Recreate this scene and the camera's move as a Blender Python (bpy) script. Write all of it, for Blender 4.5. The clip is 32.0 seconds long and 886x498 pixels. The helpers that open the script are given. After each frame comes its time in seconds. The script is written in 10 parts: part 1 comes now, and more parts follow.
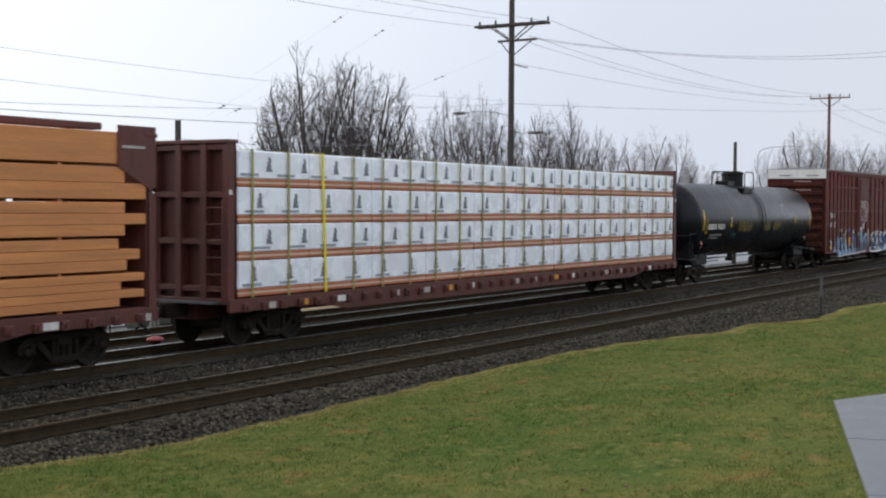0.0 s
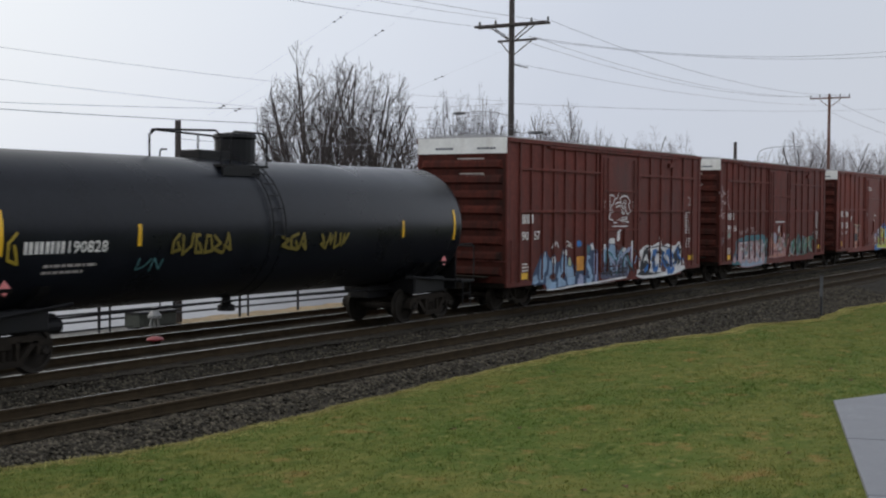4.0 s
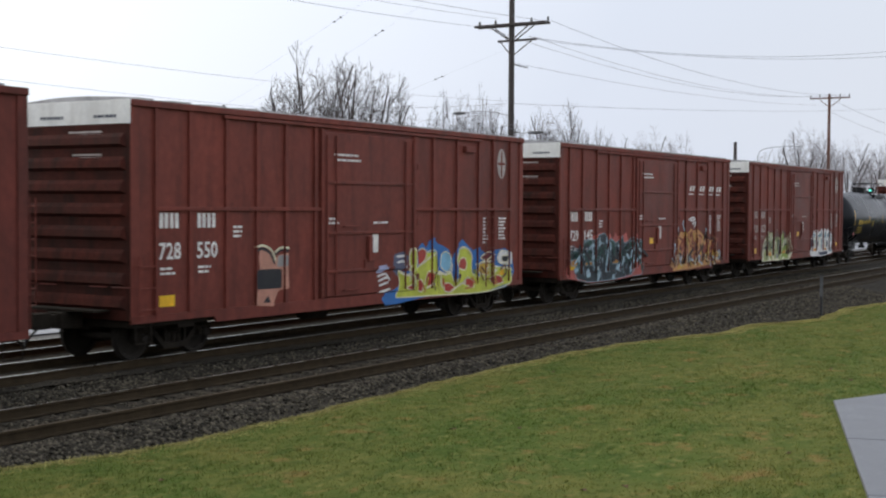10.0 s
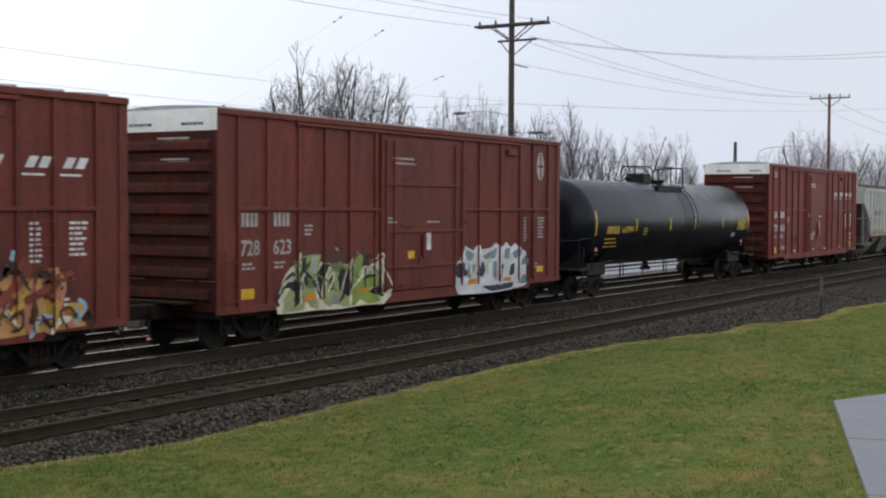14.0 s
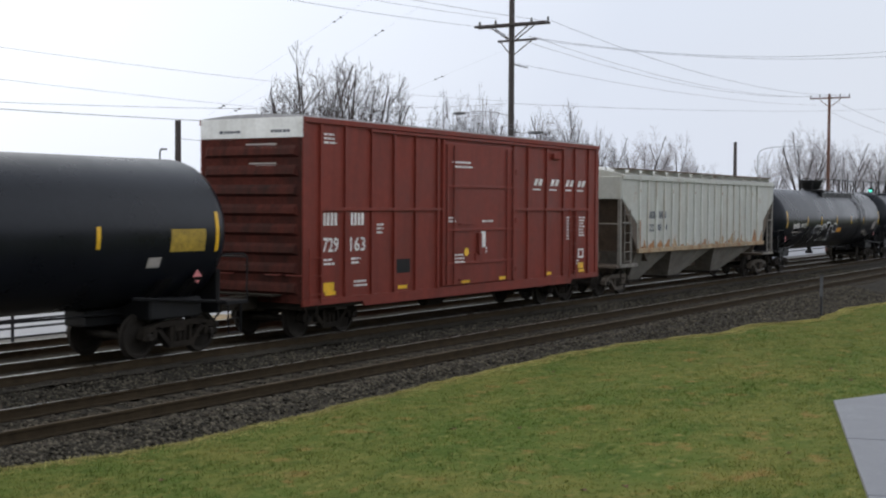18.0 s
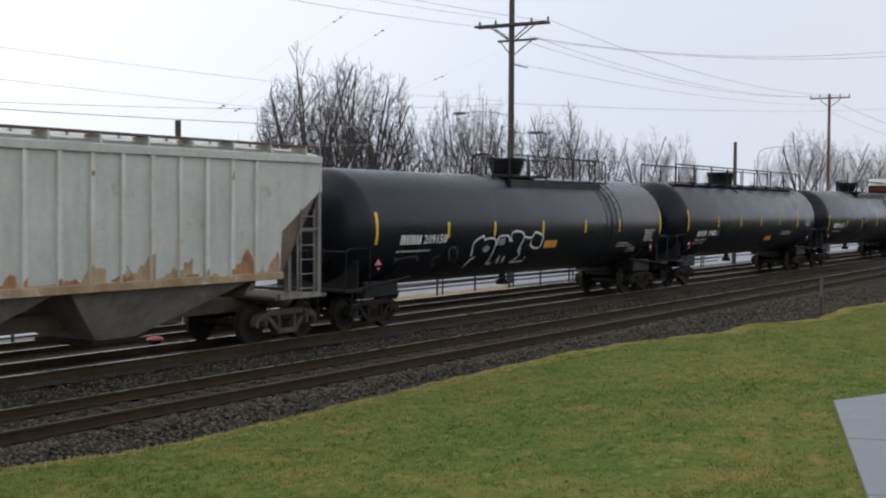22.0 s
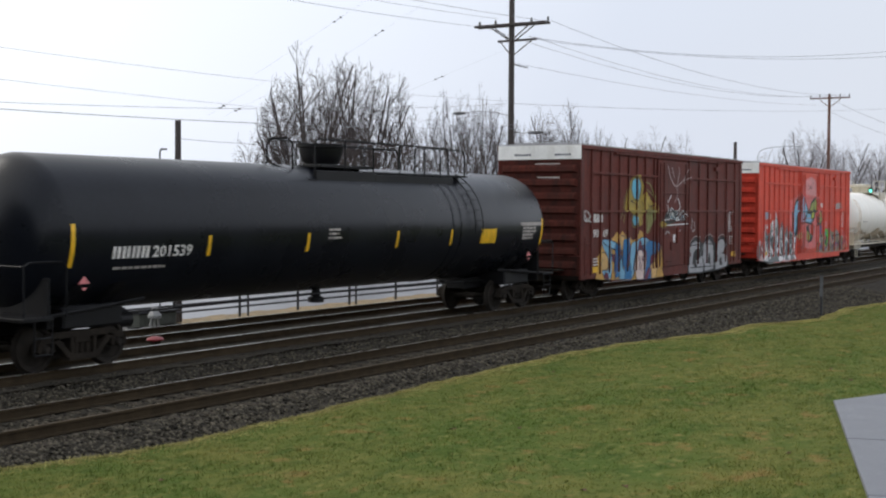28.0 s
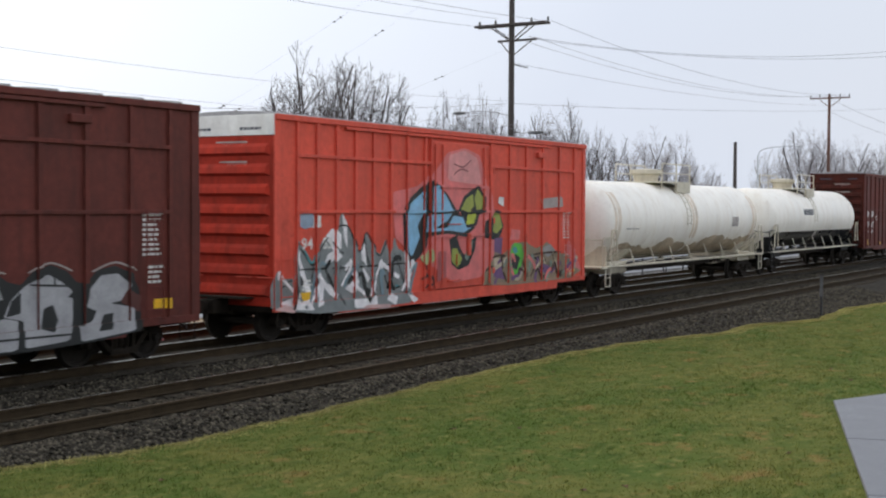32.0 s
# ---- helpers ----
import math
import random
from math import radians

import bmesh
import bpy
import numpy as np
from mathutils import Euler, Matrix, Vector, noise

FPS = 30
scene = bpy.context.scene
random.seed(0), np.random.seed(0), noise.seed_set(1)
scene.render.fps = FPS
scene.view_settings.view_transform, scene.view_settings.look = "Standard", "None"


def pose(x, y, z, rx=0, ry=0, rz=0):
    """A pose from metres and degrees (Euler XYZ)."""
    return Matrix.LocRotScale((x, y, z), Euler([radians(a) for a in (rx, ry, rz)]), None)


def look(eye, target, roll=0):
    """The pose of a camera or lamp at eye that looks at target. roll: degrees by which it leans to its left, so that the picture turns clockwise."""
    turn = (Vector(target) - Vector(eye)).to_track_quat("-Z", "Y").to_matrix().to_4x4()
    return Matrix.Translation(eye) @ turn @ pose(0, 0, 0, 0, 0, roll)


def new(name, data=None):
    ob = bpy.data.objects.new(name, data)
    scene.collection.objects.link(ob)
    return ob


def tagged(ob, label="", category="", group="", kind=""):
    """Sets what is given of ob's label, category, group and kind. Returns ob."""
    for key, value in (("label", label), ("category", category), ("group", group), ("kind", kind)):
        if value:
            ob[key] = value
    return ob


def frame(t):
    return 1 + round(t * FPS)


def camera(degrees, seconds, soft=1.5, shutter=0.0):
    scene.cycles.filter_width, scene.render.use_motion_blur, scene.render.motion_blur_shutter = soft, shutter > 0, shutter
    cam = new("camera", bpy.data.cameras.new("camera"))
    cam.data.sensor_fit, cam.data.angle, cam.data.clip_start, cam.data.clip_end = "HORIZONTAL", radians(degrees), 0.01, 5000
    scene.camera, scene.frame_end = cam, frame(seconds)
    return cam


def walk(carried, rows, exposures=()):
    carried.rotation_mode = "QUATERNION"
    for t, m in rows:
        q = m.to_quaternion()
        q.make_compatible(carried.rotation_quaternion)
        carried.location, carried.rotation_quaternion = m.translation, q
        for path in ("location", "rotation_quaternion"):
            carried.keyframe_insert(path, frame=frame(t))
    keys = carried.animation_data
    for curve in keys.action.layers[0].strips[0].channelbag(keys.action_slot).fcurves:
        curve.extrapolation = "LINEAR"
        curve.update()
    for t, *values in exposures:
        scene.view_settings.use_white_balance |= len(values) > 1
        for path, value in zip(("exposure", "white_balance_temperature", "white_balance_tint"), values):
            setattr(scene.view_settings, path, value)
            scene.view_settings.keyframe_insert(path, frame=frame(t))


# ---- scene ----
from mathutils import Quaternion
from mathutils.geometry import tessellate_polygon

# A freight train rolls past a still camera on a grass bank.  x runs along the tracks, y away from the camera, z up from the rail heads.
EYE = Vector((0.0, 0.0, 3.094))
cam = camera(38.11, 32.0, soft=2.1, shutter=0.2)
VIEW = look(EYE, EYE + Vector((0.85168, 0.52298, -0.03369)) * 10, 0.35)
walk(cam, [(0.0, VIEW), (32.0, VIEW)], exposures=((0.0, -0.05), (1.5, -0.2), (3.0, -0.30), (5.0, -0.28), (6.0, -0.18), (7.5, -0.01), (9.0, 0.0), (32.0, 0.0)))

SPEED = 8.5163          # metres a second, towards -x
NEAR_Y, TRAIN_Y, FAR_Y = 14.848, 19.283, 24.5   # centre lines of the three tracks
FAR_Z = -0.30


def travelled(t):
    """How far the train has gone at t seconds; it slows a little at the end."""
    late = 0.0
    for a, b, d in ((29.5, 30.0, 0.22), (30.0, 31.0, 0.12), (31.0, 32.0, 0.10)):
        late += d * min(1.0, max(0.0, (t - a) / (b - a)))
    return SPEED * t - late


# ---- light ----
SUN_AZ, SUN_EL = radians(-8.0), radians(32.0)    # azimuth from +y towards +x
world = bpy.data.worlds.new("world")
scene.world = world
world.use_nodes = True
wn, wl = world.node_tree.nodes, world.node_tree.links
wn.clear()
w_out, w_bg = wn.new("ShaderNodeOutputWorld"), wn.new("ShaderNodeBackground")
w_sky = wn.new("ShaderNodeTexSky")
w_sky.sky_type, w_sky.sun_disc = "NISHITA", False
w_sky.sun_elevation, w_sky.sun_rotation = SUN_EL, SUN_AZ
w_sky.dust_density, w_sky.air_density = 6.0, 1.5
w_geo, w_dot, w_map, w_ramp = wn.new("ShaderNodeTexCoord"), wn.new("ShaderNodeVectorMath"), wn.new("ShaderNodeMapRange"), wn.new("ShaderNodeValToRGB")
w_dot.operation = "DOT_PRODUCT"
w_dot.inputs[1].default_value = (math.sin(SUN_AZ) * math.cos(SUN_EL), math.cos(SUN_AZ) * math.cos(SUN_EL), math.sin(SUN_EL))
w_map.inputs["From Min"].default_value, w_map.inputs["From Max"].default_value = -0.2, 1.0
w_ramp.color_ramp.elements[0].position, w_ramp.color_ramp.elements[0].color = 0.0, (0.90, 0.95, 1.06, 1)
w_ramp.color_ramp.elements[1].position, w_ramp.color_ramp.elements[1].color = 0.84, (1.12, 1.12, 1.12, 1)
for p, c in ((0.20, (0.64, 0.68, 0.76, 1)), (0.42, (0.64, 0.69, 0.80, 1)), (0.56, (0.76, 0.81, 0.91, 1)), (0.70, (0.90, 0.94, 1.0, 1))):
    e = w_ramp.color_ramp.elements.new(p)
    e.color = c
w_noise, w_mix, w_cloud, w_add = wn.new("ShaderNodeTexNoise"), wn.new("ShaderNodeMix"), wn.new("ShaderNodeMapRange"), wn.new("ShaderNodeMix")
w_noise.inputs["Scale"].default_value, w_noise.inputs["Detail"].default_value = 2.2, 3.0
w_cloud.inputs["To Min"].default_value, w_cloud.inputs["To Max"].default_value = 0.94, 1.05
w_mix.data_type, w_mix.blend_type = "RGBA", "MULTIPLY"
w_mix.inputs[0].default_value = 1.0
w_add.data_type, w_add.blend_type = "RGBA", "ADD"
w_add.inputs[0].default_value = 0.01
wl.new(w_geo.outputs["Generated"], w_dot.inputs[0])
wl.new(w_geo.outputs["Generated"], w_noise.inputs["Vector"])
wl.new(w_dot.outputs["Value"], w_map.inputs["Value"])
wl.new(w_map.outputs[0], w_ramp.inputs[0])
wl.new(w_noise.outputs[0], w_cloud.inputs["Value"])
wl.new(w_ramp.outputs[0], w_mix.inputs[6])
wl.new(w_cloud.outputs[0], w_mix.inputs[7])
wl.new(w_mix.outputs[2], w_add.inputs[6])
wl.new(w_sky.outputs[0], w_add.inputs[7])
wl.new(w_add.outputs[2], w_bg.inputs[0])
w_bg.inputs[1].default_value = 1.12
wl.new(w_bg.outputs[0], w_out.inputs[0])

sun = new("sun", bpy.data.lights.new("sun", "SUN"))
sun.data.energy, sun.data.angle, sun.data.color = 0.6, radians(25), (1.0, 0.97, 0.92)
sun.matrix_world = look((0, 0, 50), (-50 * math.sin(SUN_AZ), -50 * math.cos(SUN_AZ), 50 - 50 * math.tan(SUN_EL)))


# ---- materials ----
def mat(name, col, rough=0.6, metal=0.0, var=0.25, scale=2.0, streak=0.0, dirt=(0.05, 0.045, 0.04), spots=0.0, spot_col=(0.16, 0.06, 0.025),
        bump=0.0, bscale=60.0, spec=0.5, island=False, coat=0.0, rvar=0.12, grain=(1, 1, 1)):
    """A surface with broad stains, fine grain, downward streaks and rusty or muddy spots, in the thing's own metres."""
    m = bpy.data.materials.new(name)
    m.use_nodes = True
    n, l = m.node_tree.nodes, m.node_tree.links
    b = n["Principled BSDF"]
    tc, info = n.new("ShaderNodeTexCoord"), n.new("ShaderNodeObjectInfo")
    shift = n.new("ShaderNodeVectorMath")
    shift.operation = "MULTIPLY_ADD"
    shift.inputs[1].default_value = grain
    jump = n.new("ShaderNodeMath")
    jump.operation, jump.inputs[1].default_value = "MULTIPLY", 17.0
    l.new(info.outputs["Random"], jump.inputs[0])
    l.new(tc.outputs["Object"], shift.inputs[0])
    l.new(jump.outputs[0], shift.inputs[2])

    def noise_tex(s, detail=5.0, vec=None, rough_n=0.6):
        t = n.new("ShaderNodeTexNoise")
        t.inputs["Scale"].default_value, t.inputs["Detail"].default_value, t.inputs["Roughness"].default_value = s, detail, rough_n
        l.new(vec or shift.outputs[0], t.inputs["Vector"])
        return t

    def rng(src, a, b2, lo, hi):
        r = n.new("ShaderNodeMapRange")
        r.inputs["From Min"].default_value, r.inputs["From Max"].default_value = a, b2
        r.inputs["To Min"].default_value, r.inputs["To Max"].default_value = lo, hi
        l.new(src, r.inputs["Value"])
        return r

    def blend(kind, fac, a, c):
        x = n.new("ShaderNodeMix")
        x.data_type, x.blend_type = "RGBA", kind
        for sock, v in ((x.inputs[0], fac), (x.inputs[6], a), (x.inputs[7], c)):
            if isinstance(v, (int, float)):
                sock.default_value = v
            elif isinstance(v, tuple):
                sock.default_value = (*v[:3], 1)
            else:
                l.new(v, sock)
        return x.outputs[2]

    broad, fine = noise_tex(scale), noise_tex(scale * 14, 4.0)
    k = rng(broad.outputs[0], 0.3, 0.7, 1 - var, 1 + var)
    colour = blend("MULTIPLY", 1.0, col, k.outputs[0])
    k2 = rng(fine.outputs[0], 0.3, 0.7, 1 - var * 0.6, 1 + var * 0.6)
    colour = blend("MULTIPLY", 1.0, colour, k2.outputs[0])
    if island:
        g = n.new("ShaderNodeNewGeometry")
        k3 = rng(g.outputs["Random Per Island"], 0, 1, *(island if isinstance(island, tuple) else (0.5, 1.6)))
        colour = blend("MULTIPLY", 1.0, colour, k3.outputs[0])
    if streak:
        sc = n.new("ShaderNodeVectorMath")
        sc.operation, sc.inputs[1].default_value = "MULTIPLY", (1.9, 1.9, 0.3)
        l.new(shift.outputs[0], sc.inputs[0])
        s1 = noise_tex(1.6, 4.0, sc.outputs[0])
        k4 = rng(s1.outputs[0], 0.46, 0.72, 0.0, streak)
        colour = blend("MIX", k4.outputs[0], colour, dirt)
    if spots:
        s2 = noise_tex(scale * 2.3, 7.0, None, 0.72)
        k5 = rng(s2.outputs[0], 0.60, 0.68, 0.0, spots)
        colour = blend("MIX", k5.outputs[0], colour, spot_col)
    l.new(colour, b.inputs["Base Color"])
    kr = rng(broad.outputs[0], 0.3, 0.7, max(0.03, rough - rvar), min(1.0, rough + rvar))
    l.new(kr.outputs[0], b.inputs["Roughness"])
    b.inputs["Metallic"].default_value = metal
    b.inputs["Specular IOR Level"].default_value = spec
    b.inputs["Coat Weight"].default_value = coat
    if bump:
        bm_t = noise_tex(bscale, 5.0)
        bn = n.new("ShaderNodeBump")
        bn.inputs["Strength"].default_value, bn.inputs["Distance"].default_value = min(1.0, bump), 0.02
        l.new(bm_t.outputs[0], bn.inputs["Height"])
        l.new(bn.outputs[0], b.inputs["Normal"])
    return m


BOX_BROWN = mat("brown_car_paint", (0.172, 0.043, 0.031), 0.6, var=0.22, scale=0.45, streak=0.55, dirt=(0.060, 0.020, 0.015), spots=0.35, spot_col=(0.07, 0.025, 0.018), bump=0.08, bscale=9, spec=0.22)
BOX_DARK = mat("dark_brown_car_paint", (0.130, 0.033, 0.025), 0.65, var=0.25, scale=0.45, streak=0.55, dirt=(0.045, 0.018, 0.014), spots=0.35, spot_col=(0.06, 0.022, 0.016), bump=0.08, bscale=9, spec=0.22)
# end walls: darker than the car sides, with darker downward streaks
END_BROWN = mat("darker_brown_end_paint", (0.066, 0.016, 0.011), 0.8, var=0.35, scale=0.6, streak=0.85, dirt=(0.014, 0.009, 0.007), spots=0.4, spot_col=(0.02, 0.01, 0.008), bump=0.1, bscale=9, spec=0.15)
END_RED = mat("darker_red_end_paint", (0.46, 0.040, 0.022), 0.7, var=0.2, scale=0.6, streak=0.5, dirt=(0.13, 0.022, 0.015), spots=0.3, spot_col=(0.08, 0.02, 0.015), bump=0.1, bscale=9, spec=0.15)
BOX_RED = mat("red_car_paint", (0.68, 0.098, 0.062), 0.6, var=0.16, scale=0.5, streak=0.35, dirt=(0.32, 0.055, 0.04), spots=0.3, spot_col=(0.18, 0.03, 0.02), bump=0.08, bscale=9, spec=0.22)
BOX_FRESH = mat("fresh_brown_car_paint", (0.190, 0.034, 0.022), 0.55, var=0.16, scale=0.5, streak=0.4, dirt=(0.09, 0.022, 0.015), spots=0.2, spot_col=(0.09, 0.025, 0.018), bump=0.06, bscale=9, spec=0.25)
ROOF_GREY = mat("galvanised_roof", (0.36, 0.36, 0.37), 0.45, 0.5, var=0.25, scale=0.8, streak=0.3, spots=0.4, bump=0.1, bscale=20)
WHITE_BAND = mat("white_end_band_paint", (0.80, 0.80, 0.77), 0.55, var=0.12, scale=0.9, streak=0.25, dirt=(0.36, 0.32, 0.26), spots=0.12)
LETTER = mat("white_lettering", (0.72, 0.70, 0.66), 0.6, var=0.25, scale=3.0, spots=0.3, spot_col=(0.3, 0.2, 0.17))
LETTER_GREY = mat("worn_lettering", (0.42, 0.38, 0.35), 0.7, var=0.3, scale=4.0)
LETTER_YEL = mat("yellow_lettering", (0.62, 0.42, 0.05), 0.6, var=0.25, scale=4.0)
LETTER_DARK = mat("dark_lettering", (0.045, 0.055, 0.08), 0.6, var=0.25, scale=4.0)
STRIPE = mat("yellow_reflective_strip", (0.80, 0.46, 0.02), 0.4, var=0.2, scale=4.0)
ORANGE_PLATE = mat("orange_placard", (0.62, 0.27, 0.03), 0.6, var=0.25, scale=4.0)
TANK_BLACK = mat("black_tank_paint", (0.0078, 0.0092, 0.0130), 0.30, var=0.3, scale=0.7, streak=0.2, dirt=(0.012, 0.013, 0.016), rvar=0.06, spec=0.24)
TANK_WHITE = mat("stained_white_tank_paint", (0.95, 0.91, 0.83), 0.5, var=0.05, scale=0.7, streak=0.3, dirt=(0.62, 0.50, 0.36), spots=0.08, bump=0.03, bscale=4)
# tank dirt, its brown also carrying the shade of the underside
TANK_GRIME_SHADE = mat("brown_tank_grime_and_shade", (0.50, 0.41, 0.30), 0.8, var=0.3, scale=1.2, streak=0.6, dirt=(0.34, 0.26, 0.18), spots=0.35, spot_col=(0.55, 0.47, 0.36), spec=0.2)
TANK_STAIN = mat("tan_tank_stain", (0.72, 0.60, 0.46), 0.6, var=0.25, scale=1.0, streak=0.7, dirt=(0.9, 0.85, 0.75), spots=0.5, spot_col=(0.92, 0.88, 0.80))
TANK_CREAM = mat("cream_tank_paint", (0.62, 0.57, 0.45), 0.5, var=0.14, scale=0.8, streak=0.45, dirt=(0.28, 0.22, 0.15), spots=0.2)
BLACK_STEEL = mat("black_steel", (0.010, 0.010, 0.011), 0.5, var=0.3, scale=2.0, streak=0.2, dirt=(0.025, 0.021, 0.017), spec=0.2)
TRUCK_STEEL = mat("grimy_truck_steel", (0.022, 0.018, 0.014), 0.9, var=0.45, scale=3.0, streak=0.3, dirt=(0.04, 0.033, 0.026), bump=0.25, bscale=25, spec=0.12)
WHEEL_STEEL = mat("wheel_steel", (0.026, 0.022, 0.018), 0.75, 0.0, var=0.4, scale=4.0, streak=0.2, spec=0.15)
HOPPER_GREY = mat("pale_grey_hopper_paint", (0.47, 0.475, 0.43), 0.55, var=0.12, scale=0.6, streak=0.4, dirt=(0.33, 0.28, 0.20), spots=0.4, spot_col=(0.30, 0.13, 0.045), bump=0.06, bscale=8)
HOPPER_DARK = mat("dark_brown_hopper_paint", (0.115, 0.085, 0.062), 0.75, var=0.35, scale=1.0, streak=0.6, dirt=(0.05, 0.042, 0.035), spots=0.4, spot_col=(0.12, 0.06, 0.03))
HOPPER_RUST = mat("rusty_hopper_patch", (0.32, 0.155, 0.065), 0.85, var=0.45, scale=3.0, spots=0.7, spot_col=(0.40, 0.38, 0.33))
HOPPER_BAND = mat("rust_eaten_grey_paint", (0.34, 0.25, 0.15), 0.75, var=0.35, scale=2.2, streak=0.8, dirt=(0.26, 0.11, 0.035), spots=0.95, spot_col=(0.46, 0.47, 0.44))
HOPPER_POST = mat("chalky_grey_post_paint", (0.58, 0.585, 0.53), 0.6, var=0.12, scale=2.0, streak=0.5, dirt=(0.36, 0.24, 0.13), spots=0.4, spot_col=(0.30, 0.14, 0.05))
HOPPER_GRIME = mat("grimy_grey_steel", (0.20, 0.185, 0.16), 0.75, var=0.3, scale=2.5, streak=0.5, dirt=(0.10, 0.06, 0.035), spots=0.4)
TRUCK_TAN = mat("dusty_tan_truck_steel", (0.085, 0.068, 0.052), 0.85, var=0.4, scale=3.0, bump=0.25, bscale=25)
HOPPER_WALK = mat("rusty_grating", (0.15, 0.10, 0.07), 0.85, var=0.4, scale=3.0)
LUMBER_PALE = mat("pale_board_core", (0.62, 0.50, 0.40), 0.75, var=0.15, scale=3.0, grain=(0.2, 2, 9))
LUMBER = mat("fresh_sawn_lumber", (0.60, 0.25, 0.088), 0.75, var=0.2, scale=2.0, streak=0.4, dirt=(0.40, 0.15, 0.05), spots=0.5, spot_col=(0.30, 0.11, 0.035), bump=0.1, bscale=30, grain=(0.12, 3, 3))
LUMBER_END = mat("orange_lumber_edge", (0.50, 0.15, 0.065), 0.75, var=0.3, scale=3.0, grain=(0.2, 2, 9))
WRAP = mat("white_lumber_wrap", (0.90, 0.94, 1.0), 0.26, var=0.06, scale=1.5, bump=1.0, bscale=3.0, rvar=0.14, streak=0.10, dirt=(0.72, 0.74, 0.78), spec=0.8)
WRAP_INK = mat("grey_wrap_print", (0.30, 0.32, 0.37), 0.5, var=0.3, scale=5.0)
WRAP_INK_DARK = mat("dark_wrap_print", (0.16, 0.18, 0.20), 0.5, var=0.5, scale=5.0)
STRAP = mat("olive_tie_strap", (0.33, 0.29, 0.09), 0.7, var=0.3, scale=4.0)
STRAP_YEL = mat("yellow_tie_strap", (0.80, 0.66, 0.02), 0.6, var=0.1, scale=4.0)
FLAT_BROWN = mat("dark_brown_flatcar_paint", (0.105, 0.029, 0.022), 0.6, var=0.25, scale=0.7, streak=0.4, dirt=(0.035, 0.02, 0.016), spots=0.35, spot_col=(0.17, 0.07, 0.03))
RAIL_SIDE = mat("rusty_rail_side", (0.044, 0.032, 0.019), 0.85, var=0.3, scale=4.0, bump=0.2, bscale=30, spec=0.08)
RAIL_HEAD = mat("worn_rail_head", (0.42, 0.41, 0.40), 0.32, 0.9, var=0.15, scale=3.0)
RAIL_WORN = mat("half_bright_rail_head", (0.50, 0.48, 0.44), 0.3, 0.9, var=0.2, scale=3.0)
RAIL_DULL = mat("dull_rail_head", (0.115, 0.085, 0.055), 0.55, 0.35, var=0.3, scale=3.0, spec=0.3)
TIE_WOOD = mat("weathered_tie_wood", (0.045, 0.036, 0.025), 0.85, var=0.4, scale=2.0, bump=0.4, bscale=25, grain=(4, 0.6, 4), spec=0.15)
STONE = mat("dark_ballast_stone", (0.062, 0.054, 0.040), 0.85, var=0.3, scale=3.0, island=(0.15, 2.1), spec=0.12)
BALLAST = mat("dark_ballast_bed", (0.030, 0.026, 0.019), 0.95, var=0.4, scale=1.1, spots=0.35, spot_col=(0.020, 0.018, 0.015), bump=1.0, bscale=13, spec=0.12)
SOOT = mat("greasy_track_bed", (0.044, 0.038, 0.029), 0.9, var=0.4, scale=1.0, spots=0.3, spot_col=(0.018, 0.016, 0.012), bump=0.9, bscale=15, spec=0.15)
DIRT = mat("dark_gravel_ground", (0.10, 0.095, 0.085), 0.85, var=0.35, scale=0.5, bump=0.6, bscale=10)


